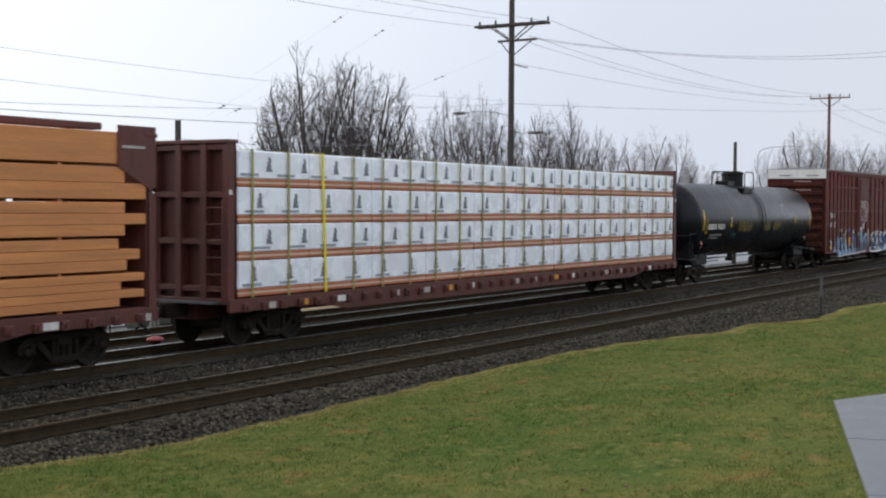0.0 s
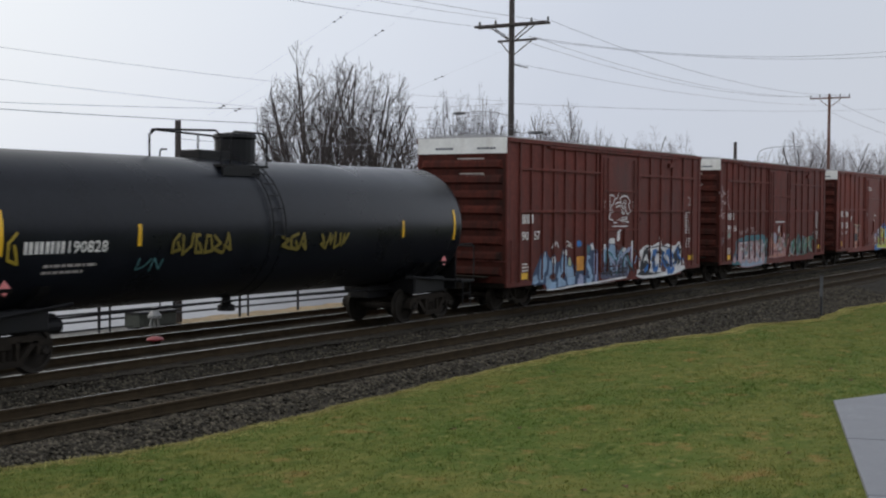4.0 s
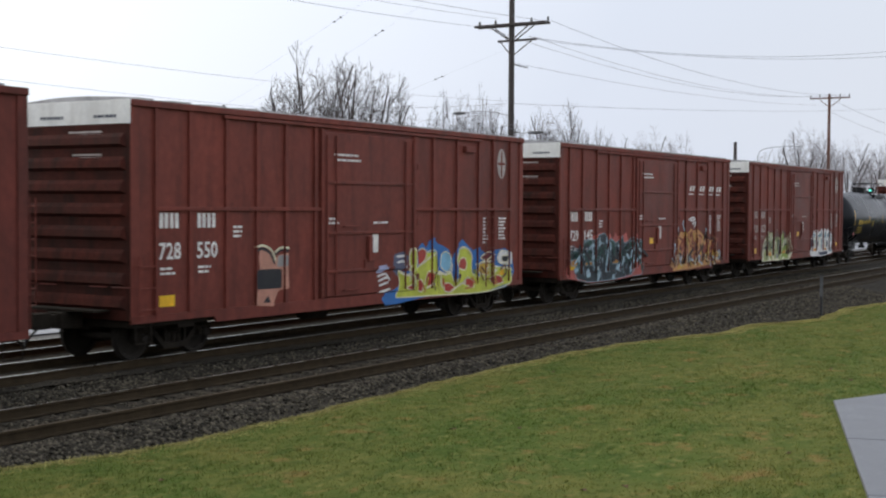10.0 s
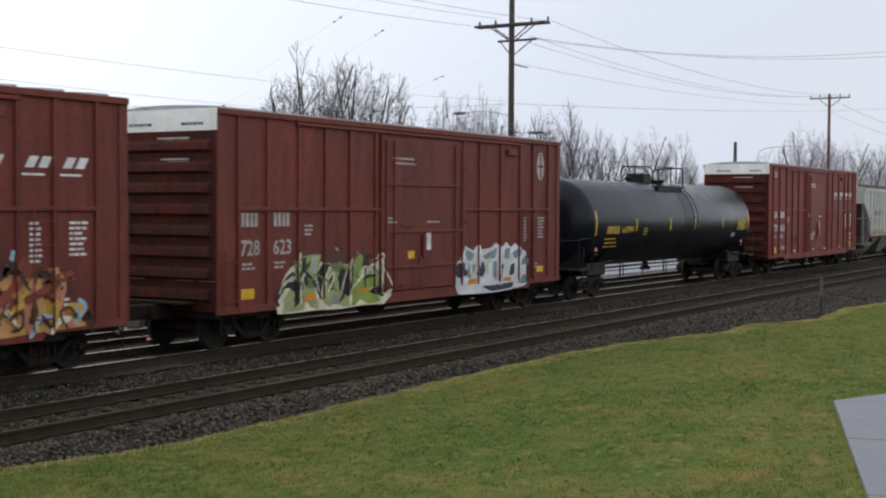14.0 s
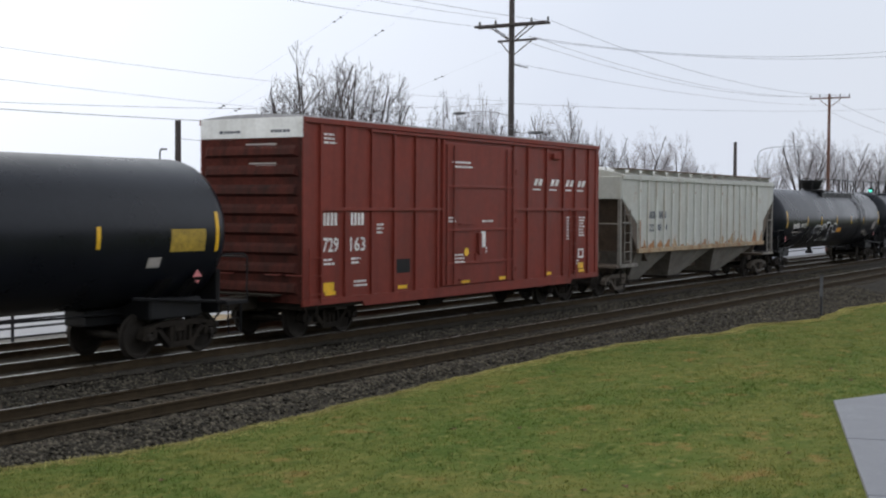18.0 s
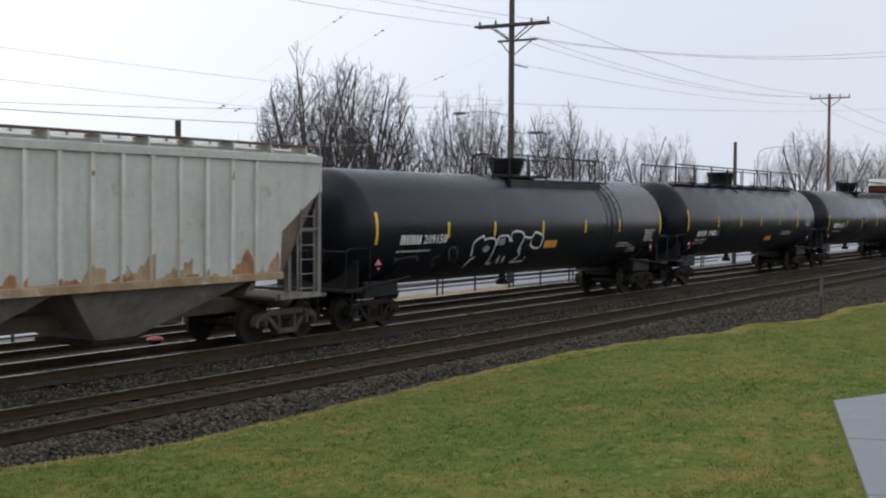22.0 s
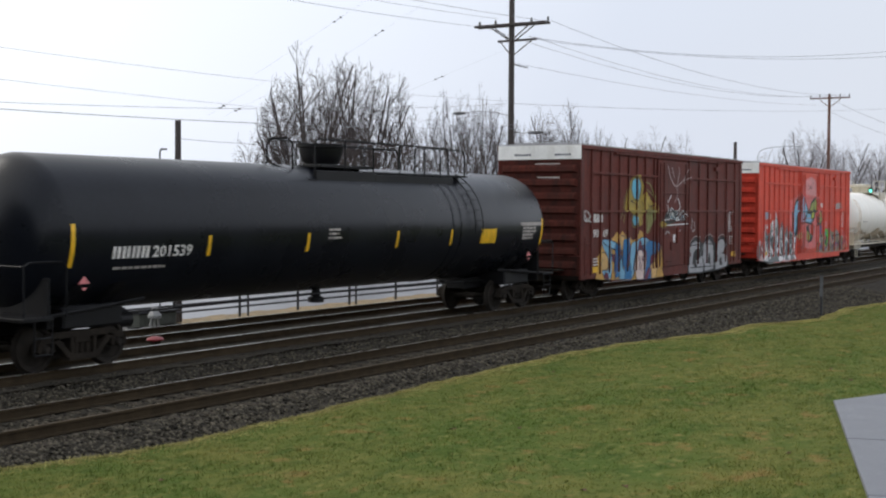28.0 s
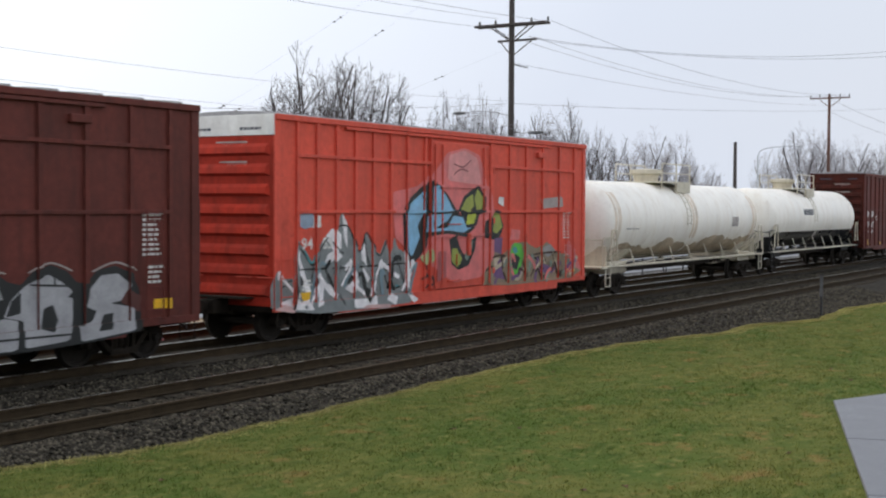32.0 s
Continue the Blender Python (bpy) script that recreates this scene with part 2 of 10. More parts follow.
def lawn_mat(name, rough, lo, hi):
    """Short turf: green, olive and straw-yellow patches of several sizes, stretched along the tracks; lo to hi: how single blades differ."""
    m = bpy.data.materials.new(name)
    m.use_nodes = True
    n, l = m.node_tree.nodes, m.node_tree.links
    b = n["Principled BSDF"]
    tc, geo = n.new("ShaderNodeTexCoord"), n.new("ShaderNodeNewGeometry")

    def field(scale, detail, stretch, shift):
        v = n.new("ShaderNodeMapping")
        v.inputs["Scale"].default_value, v.inputs["Location"].default_value = stretch, (shift, shift, 0)
        l.new(tc.outputs["Object"], v.inputs["Vector"])
        t = n.new("ShaderNodeTexNoise")
        t.inputs["Scale"].default_value, t.inputs["Detail"].default_value, t.inputs["Roughness"].default_value = scale, detail, 0.62
        l.new(v.outputs[0], t.inputs["Vector"])
        return t.outputs[0]

    def over(base, fac, a, c, col, most=1.0, kind="MIX"):
        r = n.new("ShaderNodeMapRange")
        r.inputs["From Min"].default_value, r.inputs["From Max"].default_value, r.inputs["To Max"].default_value = a, c, most
        l.new(fac, r.inputs["Value"])
        x = n.new("ShaderNodeMix")
        x.data_type, x.blend_type = "RGBA", kind
        l.new(r.outputs[0], x.inputs[0])
        if isinstance(base, tuple):
            x.inputs[6].default_value = (*base, 1)
        else:
            l.new(base, x.inputs[6])
        x.inputs[7].default_value = (*col, 1)
        return x.outputs[2]
    col = over((0.080, 0.114, 0.024), field(0.30, 4, (1, 1, 1), 3), 0.42, 0.64, (0.142, 0.141, 0.037), 0.75)
    col = over(col, field(1.1, 5, (0.75, 1.1, 1), 11), 0.48, 0.68, (0.180, 0.162, 0.046), 0.6)
    col = over(col, field(2.6, 6, (0.7, 1.1, 1), 23), 0.52, 0.68, (0.044, 0.078, 0.014), 0.65)
    col = over(col, field(1.9, 6, (0.9, 1.1, 1), 37), 0.57, 0.68, (0.235, 0.150, 0.056), 0.7)
    col = over(col, field(6.0, 5, (0.7, 1.0, 1), 5), 0.53, 0.68, (0.040, 0.066, 0.011), 0.6)
    col = over(col, field(7.5, 5, (0.7, 1.0, 1), 8), 0.54, 0.70, (0.24, 0.215, 0.075), 0.6)
    r = n.new("ShaderNodeMapRange")
    r.inputs["To Min"].default_value, r.inputs["To Max"].default_value = lo, hi
    l.new(geo.outputs["Random Per Island"], r.inputs["Value"])
    x = n.new("ShaderNodeMix")
    x.data_type, x.blend_type = "RGBA", "MULTIPLY"
    x.inputs[0].default_value = 1.0
    l.new(col, x.inputs[6])
    l.new(r.outputs[0], x.inputs[7])
    l.new(x.outputs[2], b.inputs["Base Color"])
    b.inputs["Roughness"].default_value, b.inputs["Specular IOR Level"].default_value = rough, 0.06
    bn = n.new("ShaderNodeBump")
    bn.inputs["Strength"].default_value, bn.inputs["Distance"].default_value = 0.35, 0.02
    l.new(field(26.0, 5, (1, 1, 1), 1), bn.inputs["Height"])
    l.new(bn.outputs[0], b.inputs["Normal"])
    return m


GRASS = lawn_mat("short_wet_lawn", 0.9, 1.0, 1.0)
BLADE = lawn_mat("grass_blades", 0.8, 0.85, 1.75)
BLADE_DRY = mat("dry_grass_fringe", (0.37, 0.33, 0.125), 0.8, var=0.25, scale=1.0, island=True, spec=0.1)
CONCRETE = mat("wet_concrete_path", (0.165, 0.17, 0.185), 0.55, var=0.12, scale=1.2, spots=0.15, spot_col=(0.17, 0.17, 0.18), bump=0.25, bscale=60)
WET_LOT = mat("wet_pale_pavement", (0.20, 0.205, 0.22), 0.42, var=0.25, scale=0.25, spots=0.4, spot_col=(0.10, 0.10, 0.10), spec=0.3)
DRY_STRIP = mat("dead_grass_strip", (0.27, 0.20, 0.11), 0.9, var=0.35, scale=1.2, bump=0.5, bscale=20)
POLE_WOOD = mat("weathered_pole_wood", (0.062, 0.052, 0.048), 0.85, var=0.3, scale=2.0, bump=0.3, bscale=20, grain=(5, 5, 0.5))
POLE_RED = mat("reddish_pole_wood", (0.15, 0.075, 0.055), 0.85, var=0.3, scale=2.0, grain=(5, 5, 0.5))
WIRE = mat("dark_cable", (0.17, 0.17, 0.19), 0.6, var=0.1, scale=1.0)
BARK = mat("grey_brown_bark", (0.075, 0.062, 0.056), 0.9, var=0.35, scale=3.0, bump=0.4, bscale=14, grain=(3, 3, 0.6))
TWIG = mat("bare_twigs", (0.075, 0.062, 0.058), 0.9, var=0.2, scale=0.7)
# far twigs: distance haze is put into this paler colour
TWIG_HAZE = mat("haze_pale_twigs", (0.33, 0.31, 0.32), 0.9, var=0.2, scale=0.5)
FENCE_STEEL = mat("dark_fence_steel", (0.025, 0.025, 0.028), 0.6, var=0.2, scale=3.0)
POST_STEEL = mat("grey_post_steel", (0.12, 0.125, 0.13), 0.5, 0.4, var=0.2, scale=3.0)
# steel of the distant street lamp, lightened to carry the mist
HAZED_STEEL = mat("haze_pale_steel", (0.62, 0.64, 0.67), 0.6, 0.0, var=0.1, scale=2.0)
RED_PLASTIC = mat("faded_red_plastic", (0.22, 0.015, 0.02), 0.5, var=0.2, scale=4.0)
PALE_BOX = mat("pale_grey_paint", (0.26, 0.26, 0.25), 0.6, var=0.15, scale=2.0)
LEAF = mat("fallen_brown_leaf", (0.13, 0.075, 0.04), 0.8, var=0.4, scale=9.0)
PINK = mat("faded_red_placard", (0.62, 0.20, 0.20), 0.6, var=0.2, scale=5.0)
GREEN_LIGHT = bpy.data.materials.new("green_signal_glow")
GREEN_LIGHT.use_nodes = True
gl = GREEN_LIGHT.node_tree.nodes["Principled BSDF"]
gl.inputs["Base Color"].default_value, gl.inputs["Emission Color"].default_value, gl.inputs["Emission Strength"].default_value = (0.1, 0.8, 0.6, 1), (0.15, 1.0, 0.75, 1), 2.0
# surface of the block added out of view behind the camera
UNSEEN_WALL = mat("unseen_block_surface", (0.12, 0.115, 0.105), 0.8, var=0.15, scale=0.7, streak=0.2)
PAINTS = {}


def spray(col):
    """Sprayed paint of one colour, thin and uneven."""
    key = tuple(round(c, 3) for c in col)
    if key not in PAINTS:
        PAINTS[key] = mat("sprayed_paint", key, 0.6, var=0.22, scale=2.5, streak=0.3, dirt=tuple(c * 0.55 for c in key), spots=0.25, spot_col=tuple(min(0.85, c * 1.5 + 0.04) for c in key))
    return PAINTS[key]


# ---- mesh tools ----
class Geo:
    """Collects vertices and faces of one mesh."""

    def __init__(self):
        self.v, self.f = [], []

    def add(self, verts, faces):
        o = len(self.v)
        self.v += [tuple(p) for p in verts]
        self.f += [tuple(i + o for i in f) for f in faces]
        return self

    def box(self, x0, x1, y0, y1, z0, z1, c=0.0):
        if c <= 0 or min(x1 - x0, y1 - y0, z1 - z0) < 2.2 * c:
            v = [(x, y, z) for x in (x0, x1) for y in (y0, y1) for z in (z0, z1)]
            return self.add(v, [(0, 1, 3, 2), (4, 6, 7, 5), (0, 4, 5, 1), (2, 3, 7, 6), (0, 2, 6, 4), (1, 5, 7, 3)])
        lo, hi = (x0, y0, z0), (x1, y1, z1)
        v, idx, faces = [], {}, []
        for s in ((a, b, d) for a in (0, 1) for b in (0, 1) for d in (0, 1)):
            for ax in range(3):
                p = [(hi if s[k] else lo)[k] + (0 if k == ax else (-c if s[k] else c)) for k in range(3)]
                idx[s, ax] = len(v)
                v.append(p)
        for ax in range(3):
            i, j = [k for k in range(3) if k != ax]
            for side in (0, 1):
                q = []
                for a, b in ((0, 0), (1, 0), (1, 1), (0, 1)):
                    s = [0, 0, 0]
                    s[ax], s[i], s[j] = side, a, b
                    q.append(idx[tuple(s), ax])
                faces.append(q if (side == 1) == (ax != 1) else q[::-1])
            for a in (0, 1):
                for b in (0, 1):
                    s0, s1 = [0, 0, 0], [0, 0, 0]
                    s0[i], s0[j], s1[i], s1[j], s1[ax] = a, b, a, b, 1
                    s0, s1 = tuple(s0), tuple(s1)
                    faces.append((idx[s0, i], idx[s1, i], idx[s1, j], idx[s0, j]))
        for s in ((a, b, d) for a in (0, 1) for b in (0, 1) for d in (0, 1)):
            faces.append((idx[s, 0], idx[s, 1], idx[s, 2]))
        return self.add(v, faces)

    def tube(self, p0, p1, r0, r1=None, n=8, caps=True):
        p0, p1 = Vector(p0), Vector(p1)
        r1 = r0 if r1 is None else r1
        d = (p1 - p0).normalized()
        a = d.orthogonal().normalized()
        b = d.cross(a)
        ring = [a * math.cos(2 * math.pi * k / n) + b * math.sin(2 * math.pi * k / n) for k in range(n)]
        v = [p0 + q * r0 for q in ring] + [p1 + q * r1 for q in ring]
        f = [(k, (k + 1) % n, n + (k + 1) % n, n + k) for k in range(n)]
        if caps:
            f += [tuple(range(n))[::-1], tuple(range(n, 2 * n))]
        return self.add(v, f)

    def path(self, pts, r, n=6):
        for a, b in zip(pts, pts[1:]):
            self.tube(a, b, r, r, n)
        return self

    def lathe(self, prof, axis="x", centre=(0, 0, 0), n=32, caps=True):
        """prof: (along, radius) pairs; turned round the axis."""
        c, v, f = centre, [], []
        for s, r in prof:
            for k in range(n):
                a = 2 * math.pi * k / n
                u, w = r * math.cos(a), r * math.sin(a)
                v.append({"x": (c[0] + s, c[1] + u, c[2] + w), "y": (c[0] + u, c[1] + s, c[2] - w), "z": (c[0] + u, c[1] + w, c[2] + s)}[axis])
        for i in range(len(prof) - 1):
            for k in range(n):
                f.append((i * n + k, i * n + (k + 1) % n, (i + 1) * n + (k + 1) % n, (i + 1) * n + k))
        if caps:
            f += [tuple(range(n))[::-1], tuple(range((len(prof) - 1) * n, len(prof) * n))]
        return self.add(v, f)

    def prism(self, poly, y0, y1, axis="y"):
        """poly: outline in (x, z) pushed along y, or in (y, z) pushed along x."""
        n = len(poly)
        mk = (lambda a, b, d: (a, d, b)) if axis == "y" else (lambda a, b, d: (d, a, b))
        v = [mk(a, b, y0) for a, b in poly] + [mk(a, b, y1) for a, b in poly]
        f = [tuple(range(n)), tuple(range(n, 2 * n))[::-1]] + [(k, n + k, n + (k + 1) % n, (k + 1) % n) for k in range(n)]
        return self.add(v, f)

    def mesh(self, name, smooth=False):
        me = bpy.data.meshes.new(name)
        me.from_pydata(self.v, [], self.f)
        if len(self.f) < 20000:
            b = bmesh.new()
            b.from_mesh(me)
            bmesh.ops.recalc_face_normals(b, faces=b.faces)
            b.to_mesh(me)
            b.free()
        if smooth:
            for p in me.polygons:
                p.use_smooth = True
        return me


def sharp(me, deg=35):
    """Smooth shading with the hard edges kept."""
    b = bmesh.new()
    b.from_mesh(me)
    bmesh.ops.remove_doubles(b, verts=b.verts, dist=1e-5)
    for f in b.faces:
        f.smooth = True
    for e in b.edges:
        if len(e.link_faces) == 2 and e.calc_face_angle(0) > radians(deg):
            e.smooth = False
    b.to_mesh(me)
    b.free()
    return me


def part(name, geo, material, parent=None, label="", smooth=False):
    me = geo if isinstance(geo, bpy.types.Mesh) else geo.mesh(name)
    if smooth:
        sharp(me)
    if material and not me.materials:
        me.materials.append(material)
    ob = new(name, me)
    ob.parent = parent
    if label:
        tagged(ob, label)
    return ob


def empty(name, x=0, y=0, z=0):
    ob = new(name)
    ob.empty_display_size = 0.3
    ob.matrix_world = pose(x, y, z)
    return ob


def split(polys, axis, at):
    """Cuts convex polygons at one line."""
    out = []
    for p in polys:
        lo, hi = min(q[axis] for q in p), max(q[axis] for q in p)
        if hi <= at + 1e-6 or lo >= at - 1e-6:
            out.append(p)
            continue
        a, b = [], []
        for q, r in zip(p, p[1:] + p[:1]):
            (a if q[axis] <= at else b).append(q)
            if (q[axis] - at) * (r[axis] - at) < 0:
                k = (at - q[axis]) / (r[axis] - q[axis])
                m = (q[0] + k * (r[0] - q[0]), q[1] + k * (r[1] - q[1]))
                a.append(m)
                b.append(m)
        out += [x for x in (a, b) if len(x) > 2]
    return out


def on_side(polys, relief, side, lift, step=0.0001):
    """Lays flat (x, z) shapes on a ribbed car side at y = -side, following the ribs; later shapes lie a hair above earlier ones."""
    xs = sorted({v for r in relief for v in r[:2]})
    zs = sorted({v for r in relief for v in r[2:4]})
    g = Geo()
    for i, shape in enumerate(polys):
        pieces = [shape]
        for axis, cuts in ((0, xs), (1, zs)):
            lo, hi = min(q[axis] for q in shape), max(q[axis] for q in shape)
            for v in cuts:
                if lo < v < hi:
                    pieces = split(pieces, axis, v)
        up = lift + step * (i % 8)
        for p in pieces:
            cx, cz = sum(q[0] for q in p) / len(p), sum(q[1] for q in p) / len(p)
            d = max([r[4] for r in relief if r[0] < cx < r[1] and r[2] < cz < r[3]] or [0.0])
            g.add([(x, -side - d - up, z) for x, z in p], [tuple(range(len(p)))])
    return g


def on_tank(polys, radius, zc, lift, step=0.0001):
    """Lays flat (x, z) shapes on the near side of a drum along x."""
    g = Geo()
    for i, shape in enumerate(polys):
        pieces = [shape]
        lo, hi = min(q[1] for q in shape), max(q[1] for q in shape)
        k = math.ceil(lo / 0.1)
        while k * 0.1 < hi:
            pieces = split(pieces, 1, k * 0.1)
            k += 1
        r = radius + lift + step * (i % 8)
        for p in pieces:
            g.add([(x, -math.sqrt(max(0.0, r * r - (z - zc) ** 2)), z) for x, z in p], [tuple(range(len(p)))])
    return g


FONT = {}


def text_polys(s, x, z, h, width=None):
    """Triangles of a printed word or number: its lower left corner, its height and, if given, its width."""
    if s not in FONT:
        cu = bpy.data.curves.new("writing", "FONT")
        cu.body, cu.resolution_u, cu.offset = s, 2, 0.018
        ob = bpy.data.objects.new("writing", cu)
        scene.collection.objects.link(ob)
        me = bpy.data.meshes.new_from_object(ob)
        me.calc_loop_triangles()
        FONT[s] = [[(me.vertices[i].co.x, me.vertices[i].co.y) for i in t.vertices] for t in me.loop_triangles]
        bpy.data.objects.remove(ob)
        bpy.data.curves.remove(cu)
        bpy.data.meshes.remove(me)
    tris = FONT[s]
    x0, x1 = min(q[0] for p in tris for q in p), max(q[0] for p in tris for q in p)
    z0, z1 = min(q[1] for p in tris for q in p), max(q[1] for p in tris for q in p)
    k = h / (z1 - z0)
    kx = k if width is None else width / (x1 - x0)
    return [[(x + (a - x0) * kx, z + (b - z0) * k) for a, b in p] for p in tris]


def rect(x0, x1, z0, z1, skew=0.0):
    return [(x0, z0), (x1, z0), (x1 + skew, z1), (x0 + skew, z1)]


def mark_polys(x, z, h, w, count, gap, skew=0.0):
    """Plain upright bars, two for each letter, that stand for an owner's mark."""
    out = []
    for k in range(count):
        a = x + k * (w + gap)

        def cell(p, q, r, t):
            return [(a + w * p + skew * h * r, z + h * r), (a + w * q + skew * h * r, z + h * r), (a + w * q + skew * h * t, z + h * t), (a + w * p + skew * h * t, z + h * t)]
        out += [cell(0.0, 0.40, 0.0, 1.0), cell(0.58, 1.0, 0.0, 1.0)]
    return out


def bars(x, z, w, rows, h=0.05, pitch=0.095, rnd=None):
    """Lines of small print as plain bars."""
    rnd = rnd or random.Random(5)
    out = []
    for k in range(rows):
        a, end = x, x + w * rnd.uniform(0.7, 1.0)
        while a < end - 0.02:
            b = min(end, a + rnd.uniform(0.06, 0.2))
            out.append(rect(a, b, z - k * pitch, z - k * pitch + h))
            a = b + 0.03
    return out


# ---- ground ----
def structure(ob, label, category):
    return tagged(ob, label, category, kind="structure")


EDGE_X = (-60, 10.4, 11.8, 13.8, 16.7, 20.4, 25.4, 27.9, 30.2, 31.9, 34.7, 36.0, 37.6, 40.5, 42.2, 45.3, 60, 160)
EDGE_Y = (12.9, 12.74, 12.2, 12.05, 12.17, 12.33, 12.41, 12.18, 11.65, 11.1, 11.26, 10.55, 10.19, 10.4, 10.53, 10.0, 9.3, 7.0)
BED_Y = (10.0, 11.5, 12.5, 13.4, 13.8, 15.9, 16.4, 17.7, 18.2, 20.4, 21.0, 22.3, 23.3, 25.7, 26.6, 27.4)
BED_Z = (-0.62, -0.52, -0.40, -0.22, -0.20, -0.20, -0.26, -0.24, -0.19, -0.19, -0.34, -0.5, -0.48, -0.48, -0.56, -0.60)
PATH_A, PATH_B, PATH_W = Vector((21.63, 5.60)), Vector((14.65, 3.40)), 2.2


def edge_y(x):
    return np.interp(x, EDGE_X, EDGE_Y) + 0.04 * np.sin(2.3 * x) + 0.025 * np.sin(6.1 * x + 1)


def bed_z(y):
    return np.interp(y, BED_Y, BED_Z)


def path_side(x, y):
    """Metres inside the concrete path's long edge; negative on the lawn."""
    d = (PATH_A - PATH_B).normalized()
    return (x - PATH_B.x) * d.y - (y - PATH_B.y) * d.x


def lawn_z(x, y):
    d = np.clip((edge_y(x) - y) / 3.0, 0, 1) * np.clip(-path_side(x, y) / 2.5, 0, 1)
    return -0.15 + d * (0.05 * np.sin(0.45 * x + 0.7 * y) + 0.022 * np.sin(1.1 * x - 0.9 * y + 1))


def grid_mesh(name, xs, ys, height):
    X, Y = np.meshgrid(np.array(xs, float), np.array(ys, float))
    Z = height(X, Y)
    v = np.stack([X, Y, Z], -1).reshape(-1, 3)
    n, m = len(xs), len(ys)
    f = [(j * n + i, j * n + i + 1, (j + 1) * n + i + 1, (j + 1) * n + i) for j in range(m - 1) for i in range(n - 1)]
    me = bpy.data.meshes.new(name)
    me.from_pydata(v.tolist(), [], f)
    for p in me.polygons:
        p.use_smooth = True
    return me


land = part("ground", grid_mesh("ground", (-3000, -300, -60, 0, 60, 140, 400, 3000), (-3000, -300, -30, 9, 27.5, 60, 300, 3000), lambda x, y: x * 0 - 0.65), DIRT)
structure(land, "dark gravel ground along the railway", "ground")
rs = np.random.RandomState(3)
bed_x = list(np.arange(-60, 0, 4.0)) + list(np.arange(0, 60, 0.25)) + list(np.arange(60, 420, 6.0))
bed_y = np.arange(10.0, 27.5, 0.12)
bed_n = rs.rand(len(bed_y), len(bed_x)) * 0.05 - 0.025
bed = part("ballast_bed", grid_mesh("ballast_bed", bed_x, bed_y, lambda x, y: bed_z(y) + bed_n), BALLAST)
structure(bed, "dark wet ballast bed under three parallel railway tracks", "ballast")
for y0, y1, z0 in ((TRAIN_Y - 1.35, TRAIN_Y + 1.35, -0.155),):
    sx, sy = list(np.arange(-60, 0, 4.0)) + list(np.arange(0, 60, 0.3)) + list(np.arange(60, 420, 6.0)), np.arange(y0, y1, 0.15)
    sn = rs.rand(len(sy), len(sx)) * 0.03
    ob = part("track_bed", grid_mesh("track_bed", sx, sy, lambda x, y: z0 - 0.03 + sn), SOOT)
    structure(ob, "greasy blackened gravel between the rails of the main track", "ballast")

# the lawn, thick at its lip above the stones
lx = np.concatenate([np.arange(-60, 4, 4.0), np.arange(4, 60, 0.2), np.arange(60, 161, 4.0)])
ld = (-0.10, -0.03, 0.0, 0.05, 0.14, 0.3, 0.6, 1.0, 1.5, 2.1, 2.8, 3.6, 4.5, 5.5, 6.6, 8.0, 10.0, 14.0, 22.0, 40.0)
lv, lf = [], []
for j, d in enumerate(ld):
    for x in lx:
        y = float(edge_y(x)) - d
        z = float(lawn_z(x, y)) + (0.0 if d > 0.06 else -0.012 if d > 0.02 else -0.03)
        lv.append((x, y + (0.02 if d < 0 else 0), -0.68 if d < -0.05 else z - (0.05 if d < 0 else 0.0)))
n = len(lx)
lf = [(j * n + i, j * n + i + 1, (j + 1) * n + i + 1, (j + 1) * n + i) for j in range(len(ld) - 1) for i in range(n - 1)]
me = bpy.data.meshes.new("lawn")
me.from_pydata(lv, [], [f[::-1] for f in lf])
for p in me.polygons:
    p.use_smooth = True
structure(part("lawn", me, GRASS), "short wet green lawn with yellowed patches beside the ballast", "lawn")


def blades(name, xs, ys, zs, h0, h1, wide, material, label, lean=0.5):
    """Many single grass blades in one mesh."""
    k = len(xs)
    a, b = rs.rand(k) * 6.283, rs.rand(k) * 6.283
    h = h0 + (h1 - h0) * rs.rand(k)
    w = wide * (0.6 + 0.8 * rs.rand(k))
    base = np.stack([xs, ys, zs - 0.005], -1)
    side = np.stack([np.cos(a), np.sin(a), a * 0], -1) * w[:, None]
    tip = np.stack([np.cos(b) * h * lean * rs.rand(k), np.sin(b) * h * lean * rs.rand(k), h], -1)
    v = np.stack([base - side, base + side, base + tip], 1).reshape(-1, 3)
    me = bpy.data.meshes.new(name)
    me.vertices.add(3 * k)
    me.vertices.foreach_set("co", v.ravel())
    me.loops.add(3 * k)
    me.loops.foreach_set("vertex_index", np.arange(3 * k, dtype=np.int32))
    me.polygons.add(k)
    me.polygons.foreach_set("loop_start", np.arange(0, 3 * k, 3, dtype=np.int32))
    me.polygons.foreach_set("loop_total", np.full(k, 3, dtype=np.int32))
    me.update(calc_edges=True)
    ob = part(name, me, material)
    return tagged(ob, label, "grass", kind="stuff")


gx = 7.5 + 40 * rs.rand(420000) ** 1.35
gy = 13.0 * rs.rand(420000)
keep = (gy < edge_y(gx) - 0.03) & ((path_side(gx, gy) < 0.05 * np.sin(9.0 * gx) * np.sin(3.1 * gx + 1) - 0.01) | ((gx - 21.63) * 0.56 + (gy - 5.6) * 1.3 > 0.02)) & (np.arctan2(gx, gy) > 0.6)
gx, gy = gx[keep], gy[keep]
tuft = rs.rand(140, 520)
tuft_at = tuft[(gy / 0.10).astype(int), ((gx - 7.0) / 0.13).astype(int) % 520] * 0.6 + tuft[(gy / 0.27).astype(int) + 60, ((gx - 7.0) / 0.33).astype(int)] * 0.4
